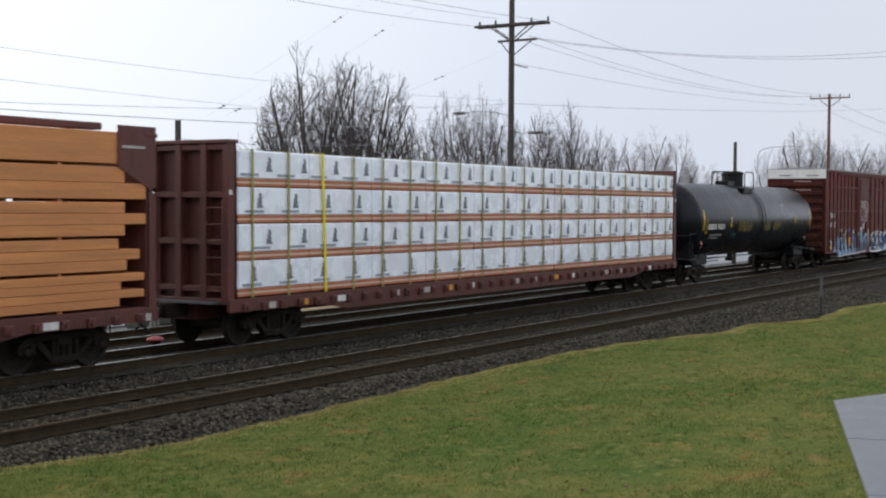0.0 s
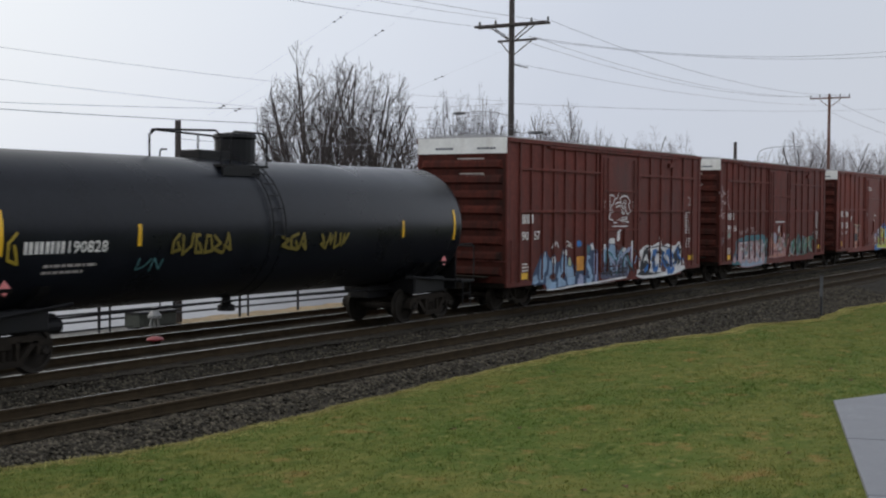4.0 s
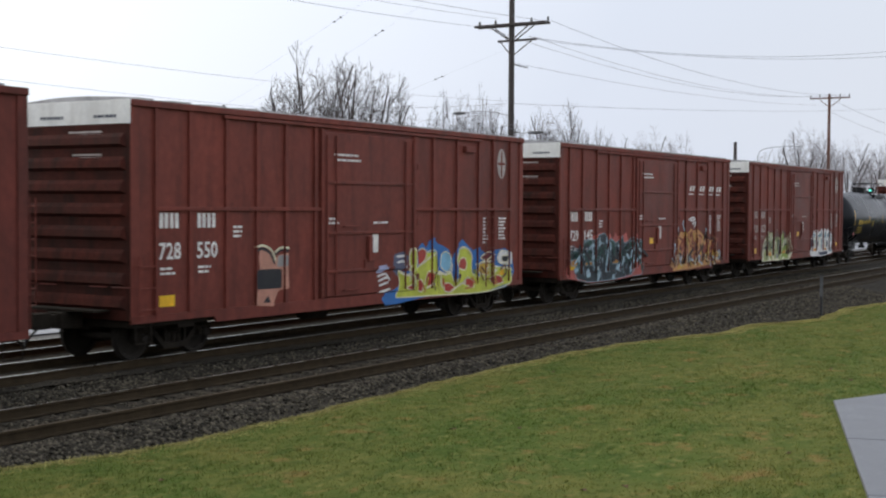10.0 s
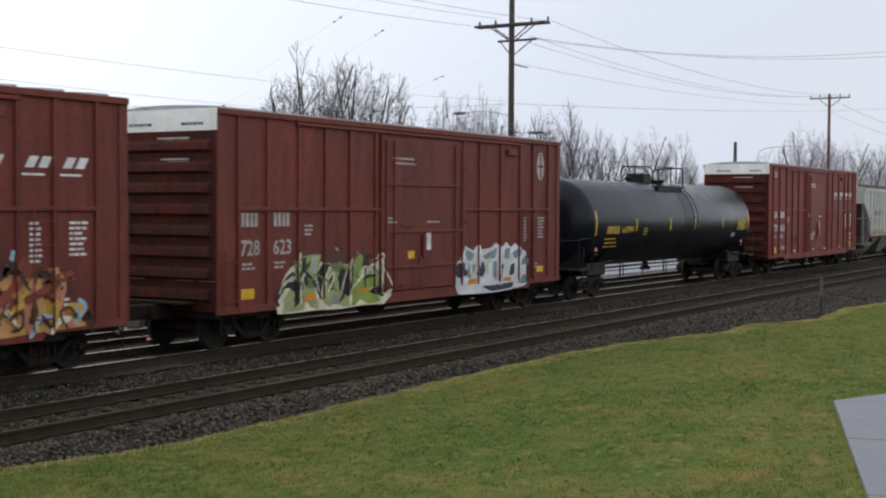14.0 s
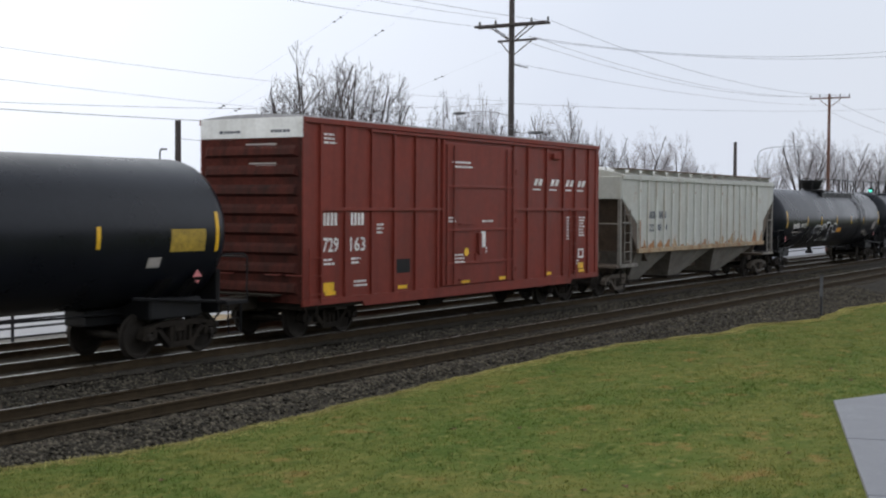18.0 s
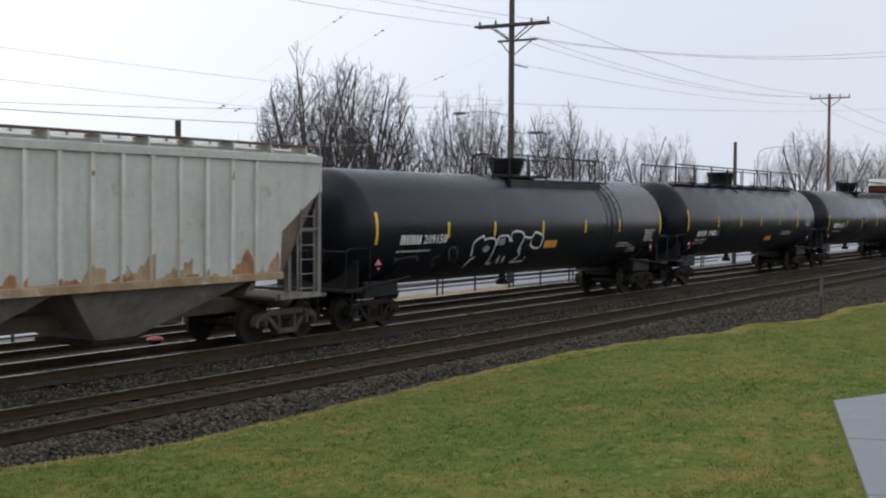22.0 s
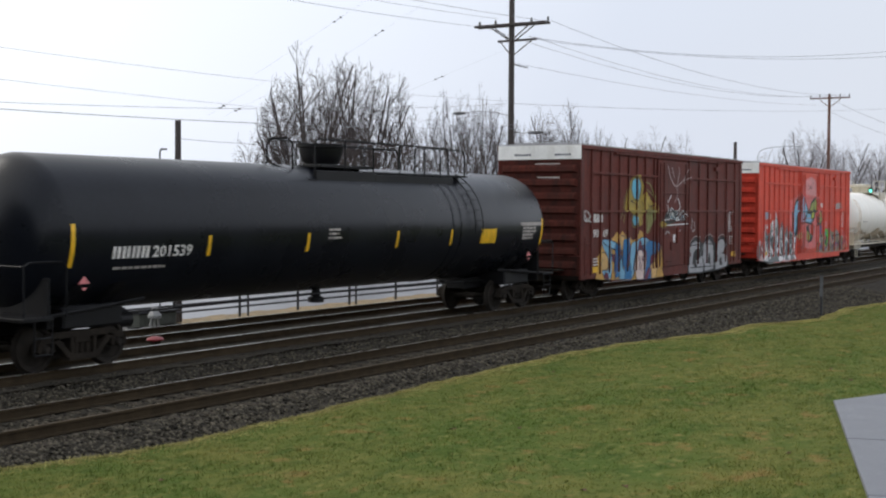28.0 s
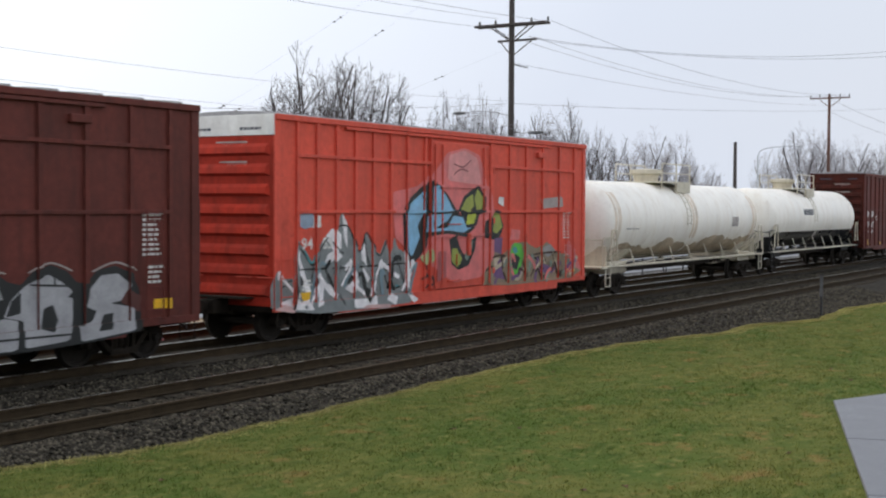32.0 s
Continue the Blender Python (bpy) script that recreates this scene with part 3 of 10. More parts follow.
blades("grass", gx, gy, lawn_z(gx, gy), 0.008 + 0.02 * tuft_at, 0.018 + 0.05 * tuft_at ** 2, 0.006, BLADE, "short green grass blades of the lawn in uneven tufts")
fx = np.concatenate([8 + 38 * rs.rand(36000), 30 + 20 * rs.rand(20000)])
fd = 0.42 * rs.rand(56000) ** 2.6
fy = edge_y(fx) - fd + 0.03
blades("dry_grass", fx, fy, lawn_z(fx, fy) - 0.01, 0.02, 0.06, 0.005, BLADE_DRY, "dry straw-coloured grass along the edge of the lawn", 1.4)

# the concrete path in three slabs
pd = (PATH_A - PATH_B).normalized()
pn = Vector((pd.y, -pd.x))
path = empty("concrete_path", 18.1, 4.5, -0.15)
structure(path, "wet grey concrete path across the lawn with saw-cut joints", "path")
joints = (0.0, 3.66, 7.32, 11.0, 14.7)
for k in range(4):
    a0, a1 = PATH_A - pd * (joints[k] + (0.0 if k == 0 else 0.022)), PATH_A - pd * (joints[k + 1] - 0.022)
    b0, b1 = (a0 + Vector((1.3, -0.56)).normalized() * PATH_W * 1.06 if k == 0 else a0 + pn * PATH_W), a1 + pn * PATH_W
    g = Geo()
    cor = [a0, b0, b1, a1]
    mid = sum(cor, Vector((0, 0))) / 4
    v = [(*p, -0.35) for p in cor] + [(*p, -0.13) for p in cor] + [(*(p + (mid - p).normalized() * 0.02), -0.115) for p in cor]
    g.add(v, [(i, (i + 1) % 4, 4 + (i + 1) % 4, 4 + i) for i in range(4)] + [(4 + i, 4 + (i + 1) % 4, 8 + (i + 1) % 4, 8 + i) for i in range(4)] + [(8, 9, 10, 11)])
    ob = part("path_slab", g, CONCRETE, path)
    ob.matrix_parent_inverse = path.matrix_world.inverted()

# loose stones
def stones(name, x0, x1, y0, y1, count, size, label):
    k = count
    c = np.stack([x0 + (x1 - x0) * rs.rand(k) ** 1.3, y0 + (y1 - y0) * rs.rand(k), np.zeros(k)], -1)
    ok = c[:, 1] > edge_y(c[:, 0]) + 0.02
    c = c[ok]
    k = len(c)
    c[:, 2] = bed_z(c[:, 1]) + 0.012
    base = np.array([(1, 0, 0), (0, 1, 0), (-1, 0, 0), (0, -1, 0), (0.2, 0.1, 0.8), (-0.1, 0.2, -0.8)], float)
    tri = np.array([(0, 1, 4), (1, 2, 4), (2, 3, 4), (3, 0, 4), (1, 0, 5), (2, 1, 5), (3, 2, 5), (0, 3, 5)])
    r = size * (0.55 + 0.8 * rs.rand(k))
    v = base[None] * (1 + 0.5 * (rs.rand(k, 6, 3) - 0.5)) + 0.3 * (rs.rand(k, 6, 3) - 0.5)
    a = rs.rand(k) * 6.283
    ca, sa = np.cos(a)[:, None], np.sin(a)[:, None]
    x, y = v[..., 0] * ca - v[..., 1] * sa, v[..., 0] * sa + v[..., 1] * ca
    v = np.stack([x, y, v[..., 2] * 0.8], -1) * r[:, None, None] + c[:, None]
    f = (tri[None] + (np.arange(k) * 6)[:, None, None]).reshape(-1, 3)
    me = bpy.data.meshes.new(name)
    me.vertices.add(6 * k)
    me.vertices.foreach_set("co", v.ravel())
    me.loops.add(f.size)
    me.loops.foreach_set("vertex_index", f.ravel().astype(np.int32))
    me.polygons.add(len(f))
    me.polygons.foreach_set("loop_start", np.arange(0, f.size, 3, dtype=np.int32))
    me.polygons.foreach_set("loop_total", np.full(len(f), 3, dtype=np.int32))
    me.update(calc_edges=True)
    return tagged(part(name, me, STONE), label, "stones", kind="stuff")


stones("ballast_stones", 8, 55, 11.2, 13.95, 30000, 0.036, "loose dark crushed stones of the ballast shoulder")
stones("ballast_stones", 9, 60, 14.25, 15.45, 7000, 0.028, "dark crushed stones between the ties of the near track")
stones("ballast_stones", 10, 70, 15.9, 18.3, 18000, 0.032, "grey crushed stones between the two nearer tracks")

# ---- tracks ----
RAIL_PROFILE = ((-0.068, -0.172), (0.068, -0.172), (0.068, -0.160), (0.012, -0.142), (0.009, -0.048), (0.034, -0.038), (0.036, -0.012), (0.028, -0.002), (-0.028, -0.002),
                (-0.036, -0.012), (-0.034, -0.038), (-0.009, -0.048), (-0.012, -0.142), (-0.068, -0.160))
TIE_MESH = Geo().box(-0.115, 0.115, -1.3, 1.3, -0.18, 0.0, 0.012).mesh("wooden_tie")


def track(y, z, head, x0, x1, tx0, tx1, label, tie_drop=0.0, head_half=0.027):
    t = empty("railway_track", 0, y, z)
    tagged(t, label, "railway track", "parallel tracks")
    for s in (-1, 1):
        g = Geo().prism([(a + s * 0.7525, b) for a, b in RAIL_PROFILE], x0, x1, axis="x")
        r = part("rail", g, RAIL_SIDE, t)
        h = Geo().box(x0, x1, s * 0.7525 - head_half, s * 0.7525 + head_half, -0.004, 0.001)
        part("rail_head", h, RAIL_WORN if head is RAIL_DULL and s > 0 else head, r, "bright worn running surface")
    x = tx0
    k = 0
    while x < tx1:
        ob = part("wooden_tie", TIE_MESH, TIE_WOOD, t)
        ob.location = (x, random.uniform(-0.04, 0.04), -0.186 - tie_drop)
        ob.rotation_euler = (0, 0, random.uniform(-0.02, 0.02))
        x += 0.54 + random.uniform(-0.03, 0.03)
        k += 1
    return t


track(NEAR_Y, 0.0, RAIL_DULL, -60, 420, 6, 80, "empty near railway track with rusty rails on dark wooden ties", head_half=0.015)
track(TRAIN_Y, 0.0, RAIL_HEAD, -60, 420, 8, 60, "main railway track with bright rails under the freight train")
track(FAR_Y, FAR_Z, RAIL_HEAD, -60, 420, 10, 70, "far railway siding with shiny rails on a lower bed", 0.01)

# ---- beyond the tracks ----
lot = part("wet_lot", grid_mesh("wet_lot", np.arange(-100, 421, 20), np.arange(28.6, 41, 2.0), lambda x, y: x * 0 - 0.60), WET_LOT)
structure(lot, "pale wet paved lot behind the fence that mirrors the sky", "pavement")
strip = part("dead_grass_strip", grid_mesh("dead_grass_strip", np.arange(29.5, 52, 0.5), np.arange(27.3, 28.91, 0.23), lambda x, y: -0.60 + 0.03 * np.sin(3 * x + 5 * y)), DRY_STRIP)
structure(strip, "strip of dead tan grass at the fence", "grass strip")


def fence(x0, x1, y, z):
    f = empty("pipe_fence", x0, y, z)
    tagged(f, "dark steel pipe fence with three rails beside the siding", "fence")
    length = x1 - x0
    x, k = 0.0, 0
    while x <= length:
        part("post", Geo().tube((x, 0, -0.15), (x, 0, 0.82), 0.045, n=8).lathe([(0.82, 0.05), (0.85, 0.04), (0.86, 0.0)], "z", (x, 0, 0), 8), FENCE_STEEL, f)
        if k % 2 == 0:
            part("post", Geo().tube((x + 0.42, 0, -0.15), (x + 0.42, 0, 0.8), 0.035, n=8), FENCE_STEEL, f)
        x += 3.1
        k += 1
    for h in (0.78, 0.56, 0.34):
        part("rail", Geo().tube((0, 0, h), (length, 0, h), 0.032, n=8), FENCE_STEEL, f)
    return f


fence(14.0, 79.0, 27.9, -0.62)

# a low steel cabinet, a mast foot and a red marker by the siding
cab = empty("signal_cabinet", 28.0, 27.2, -0.6)
tagged(cab, "low weathered grey-green steel cabinet beside the fence", "cabinet")
part("body", Geo().box(-1.0, 0.55, -0.3, 0.3, 0.1, 0.5, 0.02), mat("weathered_cabinet", (0.07, 0.075, 0.06), 0.7, var=0.3, scale=2, streak=0.4), cab)
part("lid", Geo().box(-1.05, 0.6, -0.36, 0.36, 0.5, 0.55, 0.01), FENCE_STEEL, cab)
for x in (-0.85, 0.4):
    part("leg", Geo().box(x - 0.06, x + 0.06, -0.25, 0.25, 0.0, 0.1), POST_STEEL, cab)
noz = empty("switch_stand", 26.6, 25.9, -0.55)
tagged(noz, "small pale switch stand beside the siding", "switch stand")
part("base", Geo().box(-0.28, 0.28, -0.2, 0.2, 0.0, 0.1, 0.01), PALE_BOX, noz)
for x in (-0.2, 0.0, 0.2):
    part("leg", Geo().tube((x, 0, 0.1), (x * 0.6, 0, 0.42), 0.035, n=8), PALE_BOX, noz)
part("head", Geo().lathe([(0.42, 0.2), (0.5, 0.2), (0.62, 0.1), (0.72, 0.09)], "z", n=12), PALE_BOX, noz)
red = empty("red_marker", 23.95, 23.3, -0.50)
tagged(red, "faded red plastic marker lying by the siding rail", "marker")
part("body", Geo().lathe([(0.0, 0.22), (0.03, 0.23), (0.07, 0.18), (0.10, 0.09), (0.11, 0.0)], "z", (0, 0, 0.12), 16), RED_PLASTIC, red, smooth=True)
part("foot", Geo().box(-0.12, 0.12, -0.08, 0.08, 0.0, 0.12, 0.01), TIE_WOOD, red)

# marker post on the ballast
mp = empty("marker_post", 40.3, 10.85, -0.62)
tagged(mp, "dark steel marker post with a narrow plate at the lawn edge", "post")
part("post", Geo().box(-0.03, 0.03, -0.03, 0.03, 0.0, 1.6, 0.004), FENCE_STEEL, mp)
part("plate", Geo().box(-0.036, -0.031, -0.05, 0.05, 0.95, 1.62, 0.001), POST_STEEL, mp)

# green signal far down the line
sg = empty("railway_signal", 115.7, 27.0, -0.6)
tagged(sg, "dark railway signal mast with a lit green lens", "signal")
part("mast", Geo().tube((0, 0, 0), (0, 0, 5.0), 0.08, n=10), FENCE_STEEL, sg)
part("head", Geo().box(-0.1, 0.1, -0.22, 0.22, 4.85, 5.5, 0.03), FENCE_STEEL, sg)
part("lens", Geo().lathe([(-0.13, 0.12), (-0.11, 0.13)], "x", (0, 0.0, 5.235), 16), GREEN_LIGHT, sg, "green glowing lens")
part("hood", Geo().lathe([(-0.3, 0.16), (-0.1, 0.16)], "x", (0, 0.0, 5.235), 12, caps=False), FENCE_STEEL, sg)


# ---- poles and wires ----
def utility_pole(x, y, top, arms, material, label, r0=0.17, z0=-0.65, lean=0.0):
    """arms: (height, half length, across-track offset)"""
    p = empty("utility_pole", x, y, z0)
    tagged(p, label, "utility pole", "poles along the line")
    part("pole", Geo().tube((0, 0, 0), (lean, 0, top - z0), r0, r0 * 0.72, 14), material, p, smooth=True)
    for h, half, off, double in arms:
        z = h - z0
        for dx in ((-0.18, 0.18) if double else (0.16,)):
            part("crossarm", Geo().box(dx - 0.05, dx + 0.05, off - half, off + half, z - 0.06, z + 0.06, 0.01), material, p)
        for s in (-1, 1):
            for dx in ((-0.24, 0.24) if double else (0.22,)):
                part("brace", Geo().tube((dx, off + s * half * 0.55, z - 0.06), (dx * 0.6, 0, z - 0.8), 0.03, n=6), material, p)
            for q in (0.95, 0.5):
                part("insulator", Geo().lathe([(0.0, 0.025), (0.08, 0.05), (0.13, 0.07), (0.16, 0.04), (0.22, 0.05), (0.25, 0.0)], "z", (0.16, off + s * half * q, z + 0.06), 8), POST_STEEL, p)
    return p


p1 = utility_pole(54.2, 29.5, 15.2, ((11.75, 1.95, 0.0, True),), POLE_WOOD, "tall weathered wooden utility pole with a wide double crossarm")
for s, yy in ((-1, -1.35), (1, 0.75)):
    part("lower_arm", Geo().box(-0.05, 0.05, min(0, yy), max(0, yy), 11.6, 11.7, 0.01), POLE_WOOD, p1)
    part("lower_brace", Geo().tube((0, yy * 0.8, 11.6), (0, 0, 10.9), 0.025, n=6), POLE_WOOD, p1)
part("side_bracket", Geo().tube((0.1, 0, 10.55), (1.1, -0.3, 10.45), 0.03, n=6), POLE_WOOD, p1)
utility_pole(109.9, 29.2, 12.75, ((12.42, 1.7, 0.0, False),), POLE_RED, "reddish wooden utility pole with one crossarm", 0.16)
utility_pole(-4.0, 29.6, 13.2, ((11.6, 1.9, 0.0, True),), POLE_WOOD, "tall weathered wooden utility pole with a crossarm")
utility_pole(30.0, 28.2, 5.72, (), POLE_WOOD, "cut-off dark wooden pole stub behind the siding", 0.13)
utility_pole(82.4, 28.0, 7.42, (), POLE_WOOD, "cut-off dark wooden pole stub behind the siding", 0.15)
st = empty("conduit_riser", 29.3, 28.3, -0.65)
tagged(st, "bent steel conduit riser next to a pole stub", "conduit")
part("pipe", Geo().path([(0, 0, 0), (0, 0, 5.35), (0.06, 0, 5.45), (0.3, 0, 5.45)], 0.03, 6), POST_STEEL, st)

def lamp_head(g, p, d):
    """A flat drop-shaped lantern that points along d."""
    d = Vector(d).normalized()
    side = Vector((-d.y, d.x, 0))
    ring = [(0.0, 0.05, 0.05), (0.18, 0.12, 0.09), (0.45, 0.15, 0.11), (0.68, 0.09, 0.07), (0.74, 0.02, 0.02)]
    v = [Vector(p) + d * a + side * w * math.cos(t) + Vector((0, 0, h * math.sin(t) * (1.0 if math.sin(t) < 0 else 0.6))) for a, w, h in ring for t in np.linspace(0, 6.283, 11)[:-1]]
    g.add(v, [(i * 10 + k, i * 10 + (k + 1) % 10, i * 10 + 10 + (k + 1) % 10, i * 10 + 10 + k) for i in range(4) for k in range(10)] + [tuple(range(10))[::-1], tuple(range(40, 50))])
    return g


for z, dy, dz, label in ((8.05, 2.5, 0.25, "pale lamp on a bracket arm"), (7.35, -0.95, -0.1, "grey lamp on a short arm")):
    s = 1 if dy > 0 else -1
    arm = part("lamp_arm", Geo().path([(0, 0, z), (0, dy * 0.4, z + dz * 0.9), (0, dy * 0.75, z + dz * 1.2), (0, dy, z + dz)], 0.014, 6), POST_STEEL, p1)
    part("lamp_head", lamp_head(Geo(), (0, dy, z + dz), (0, s, 0)), POST_STEEL, arm, label)
sl = empty("street_lamp", 108.0, 34.7, -0.65)
tagged(sl, "steel street lamp with a long curved arm, haze in its pale colour", "street lamp")
part("pole", Geo().tube((0, 0, 0), (0, 0, 8.2), 0.11, 0.075, 10), HAZED_STEEL, sl, smooth=True)
part("arm", Geo().path([(0, 0, 8.15), (0.08, -0.12, 8.55), (0.3, -0.45, 8.8), (0.8, -1.2, 8.95), (1.6, -2.6, 9.05)], 0.04, 8), HAZED_STEEL, sl)
part("lamp_head", lamp_head(Geo(), (1.6, -2.6, 9.04), (0.5, -0.85, 0.0)), HAZED_STEEL, sl)

WIRES = (  # from, to, sag, radius
    ((-4.0, 27.7, 11.6), (54.2, 27.6, 11.8), 0.9, 0.014), ((-4.0, 31.5, 11.6), (54.2, 31.4, 11.8), 0.9, 0.014), ((-4.0, 30.4, 12.0), (54.2, 30.3, 12.1), 0.9, 0.012),
    ((54.2, 27.6, 11.9), (109.9, 27.6, 12.6), 1.0, 0.016), ((54.2, 31.4, 11.9), (109.9, 30.9, 12.6), 1.0, 0.016), ((54.2, 28.3, 11.1), (109.9, 28.6, 12.6), 1.0, 0.014),
    ((-4.0, 29.5, 8.3), (54.2, 29.4, 8.1), 0.75, 0.008), ((-4.0, 29.5, 7.6), (54.2, 29.4, 7.0), 0.75, 0.008), ((-4.0, 29.4, 5.6), (54.2, 29.4, 8.0), 0.85, 0.011),
    ((-4.0, 29.3, 5.9), (54.2, 29.3, 6.8), 0.62, 0.017), ((54.2, 29.4, 8.0), (132.0, 29.4, 13.0), 0.3, 0.014), ((54.2, 29.4, 9.95), (109.9, 29.1, 11.8), 0.5, 0.012),
    ((54.6, 28.8, 11.2), (73.5, 14.0, 11.9), 0.75, 0.015), ((54.6, 28.7, 11.1), (73.5, 14.0, 11.55), 0.62, 0.015), ((29.9, 28.2, 5.15), (54.2, 29.4, 7.0), 0.55, 0.012),
    ((109.9, 29.2, 12.4), (180.0, 29.0, 12.6), 1.2, 0.02), ((109.9, 29.2, 11.3), (180.0, 29.0, 11.5), 1.2, 0.02),
)
GUYS = ((37.8, 7.55, 46.3, 11.66, 0.58), (34.9, 7.5, 42.1, 11.25, 0.70), (44.7, 7.75, 54.2, 10.72, 0.27), (32.8, 6.1, 35.8, 7.5, 0.2), (33.6, 6.1, 37.1, 7.5, 0.17))


def wire(a, b, sag, r):
    a, b = Vector(a), Vector(b)
    n = 20
    pts = [a.lerp(b, k / n) - Vector((0, 0, 4 * sag * (k / n) * (1 - k / n))) for k in range(n + 1)]
    d = (b - a).normalized()
    u = d.orthogonal().normalized()
    w = d.cross(u)
    g = Geo()
    ring = [u * math.cos(1.2566 * k) * r + w * math.sin(1.2566 * k) * r for k in range(5)]
    g.add([p + q for p in pts for q in ring], [(i * 5 + k, i * 5 + (k + 1) % 5, i * 5 + 5 + (k + 1) % 5, i * 5 + 5 + k) for i in range(n) for k in range(5)])
    ob = part("overhead_wire", g, WIRE)
    return tagged(ob, "thin dark overhead cable between utility poles", "cable", "overhead wires")


for xa, za, xb, zb, at in GUYS:
    a, b = Vector((xa, 29.45, za)), Vector((xb, 29.5, zb))
    ob = wire(a, b, 0.0, 0.002)
    p, q = a.lerp(b, at), a.lerp(b, at + 0.06)
    g = Geo().tube(p, q, 0.009, n=5)
    for v in (p, q):
        g.lathe([(-0.08, 0.0), (-0.05, 0.03), (0.05, 0.03), (0.08, 0.0)], "x", v, 8)
    tagged(part("line_insulator", g, WIRE), "small dark strain insulator in a thin guy wire", "insulator", "line insulators")


for w_ in WIRES:
    wire(*w_[:3], w_[3] * 0.65)


# ---- trees ----
def tree_mesh(seed, limbs, spread):
    """A bare tree ten metres high: limbs fan out from a short trunk and fork three times into fine twigs."""
    rnd = random.Random(seed)
    wood, twigs = Geo(), Geo()

    def grow(p, d, length, r, level):
        n = (6, 4, 3, 2)[level]
        for k in range(n):
            w = (0.05, 0.07, 0.08, 0.08)[level]
            d = (d + Vector((rnd.gauss(0, w), rnd.gauss(0, w), rnd.gauss(0.03, w)))).normalized()
            q = p + d * (length / n)
            az = math.atan2(q.y, q.x)
            bulge = (1.0 + 0.10 * math.sin(3 * az + seed) + 0.07 * math.sin(5 * az + q.z)) * rnd.uniform(0.94, 1.06)
            if (q.x * q.x + q.y * q.y) / 5.5 + ((q.z - 5.9) / 4.0) ** 2 > bulge * bulge:
                return
            r1 = max(0.0045, r * (1 - 0.6 / n))
            (wood if level == 0 else twigs).tube(p, q, r, r1, 6 if level == 0 else 3, False)
            if level < 3 and (k > 0 or level > 0):
                for c in range(3 if level == 1 else 2):
                    side = d.orthogonal().normalized()
                    side.rotate(Quaternion(d, rnd.uniform(0, 6.283)))
                    a = radians(rnd.uniform(22, 48))
                    grow(q, (d * math.cos(a) + side * math.sin(a)).normalized(), length * rnd.uniform(0.26, 0.40), max(0.0068, r1 * rnd.uniform(0.42, 0.58)), level + 1)
            p, r = q, r1

    wood.tube((0, 0, -0.1), (0, 0, 2.6), 0.2, 0.17, 8, False)
    for k in range(limbs):
        az, tilt = 2.39996 * k + seed, radians(5 + spread * math.sqrt((k + 0.5) / limbs))
        d = Vector((math.cos(az) * math.sin(tilt), math.sin(az) * math.sin(tilt), math.cos(tilt)))
        grow(Vector((0, 0, 2.55 - 0.05 * k)), d, 7.0 * rnd.uniform(0.92, 1.06) * (1 - 0.2 * tilt), 0.06 * rnd.uniform(0.8, 1.15), 0)
    high = sorted(v[2] for v in twigs.v)
    k = 9.9 / high[int(len(high) * 0.998)]
    for g in (wood, twigs):
        g.v = [(x * k, y * k, z * k) for x, y, z in g.v]
    return wood.mesh("trunk", True), twigs.mesh("crown", True)


TREE_KINDS = [tree_mesh(s_, n_, w_) for s_, n_, w_ in ((11, 19, 34), (23, 19, 32), (37, 13, 32), (41, 13, 34))]


def bare_tree(kind, x, y, height, half, twig, turn=0.0, label="bare winter tree with grey-brown upright branches"):
    t = empty("bare_tree", x, y, -0.65)
    t.rotation_euler = (0, 0, turn)
    tagged(t, label, "tree", "trees behind the railway")
    wide = half / 2.35
    for name, me, m in (("trunk", TREE_KINDS[kind][0], BARK), ("crown", TREE_KINDS[kind][1], twig)):
        ob = part(name, me, None, t)
        if not me.materials:
            me.materials.append(m)
        ob.material_slots[0].link = "OBJECT"
        ob.material_slots[0].material = m
        ob.scale = (wide, wide, height / 10.0)
    return t


bare_tree(0, 55.4, 42.5, 12.35, 2.95, TWIG, 0.3, "broad bare winter tree with many upright branches")
bare_tree(1, 61.3, 42.8, 12.1, 2.75, TWIG, 1.7, "broad bare winter tree with many upright branches")
for k, (x, y, h, w) in enumerate(((53.4, 43.5, 8.0, 1.8), (58.6, 44.0, 10.5, 2.0), (70.1, 45.0, 9.4, 1.9), (74.3, 45.0, 10.6, 2.0), (79.9, 46.0, 11.3, 1.9), (81.0, 45.0, 10.2, 1.8), (88.2, 46.0, 10.5, 2.1), (94.6, 47.0, 11.3, 2.4),
                                  (98.9, 47.0, 10.3, 2.0), (106.3, 48.0, 10.1, 1.8), (64.0, 46.0, 9.0, 1.8), (67.5, 46.0, 8.8, 1.8))):
    bare_tree(2 + k % 2, x, y, h * 1.08, w * 1.15, TWIG, k * 1.3)
# the far row, its haze painted into the twig colour
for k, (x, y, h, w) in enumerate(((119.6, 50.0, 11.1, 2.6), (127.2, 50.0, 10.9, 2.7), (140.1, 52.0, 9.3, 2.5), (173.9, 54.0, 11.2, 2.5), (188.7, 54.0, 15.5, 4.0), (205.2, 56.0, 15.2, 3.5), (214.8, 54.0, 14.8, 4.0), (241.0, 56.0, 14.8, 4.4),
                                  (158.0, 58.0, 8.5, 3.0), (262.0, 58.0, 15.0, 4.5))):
    bare_tree(2 + k % 2, x, y, h * 1.05, w * 1.1, TWIG_HAZE, k * 2.1, "bare winter tree with distance haze in its twig colour")

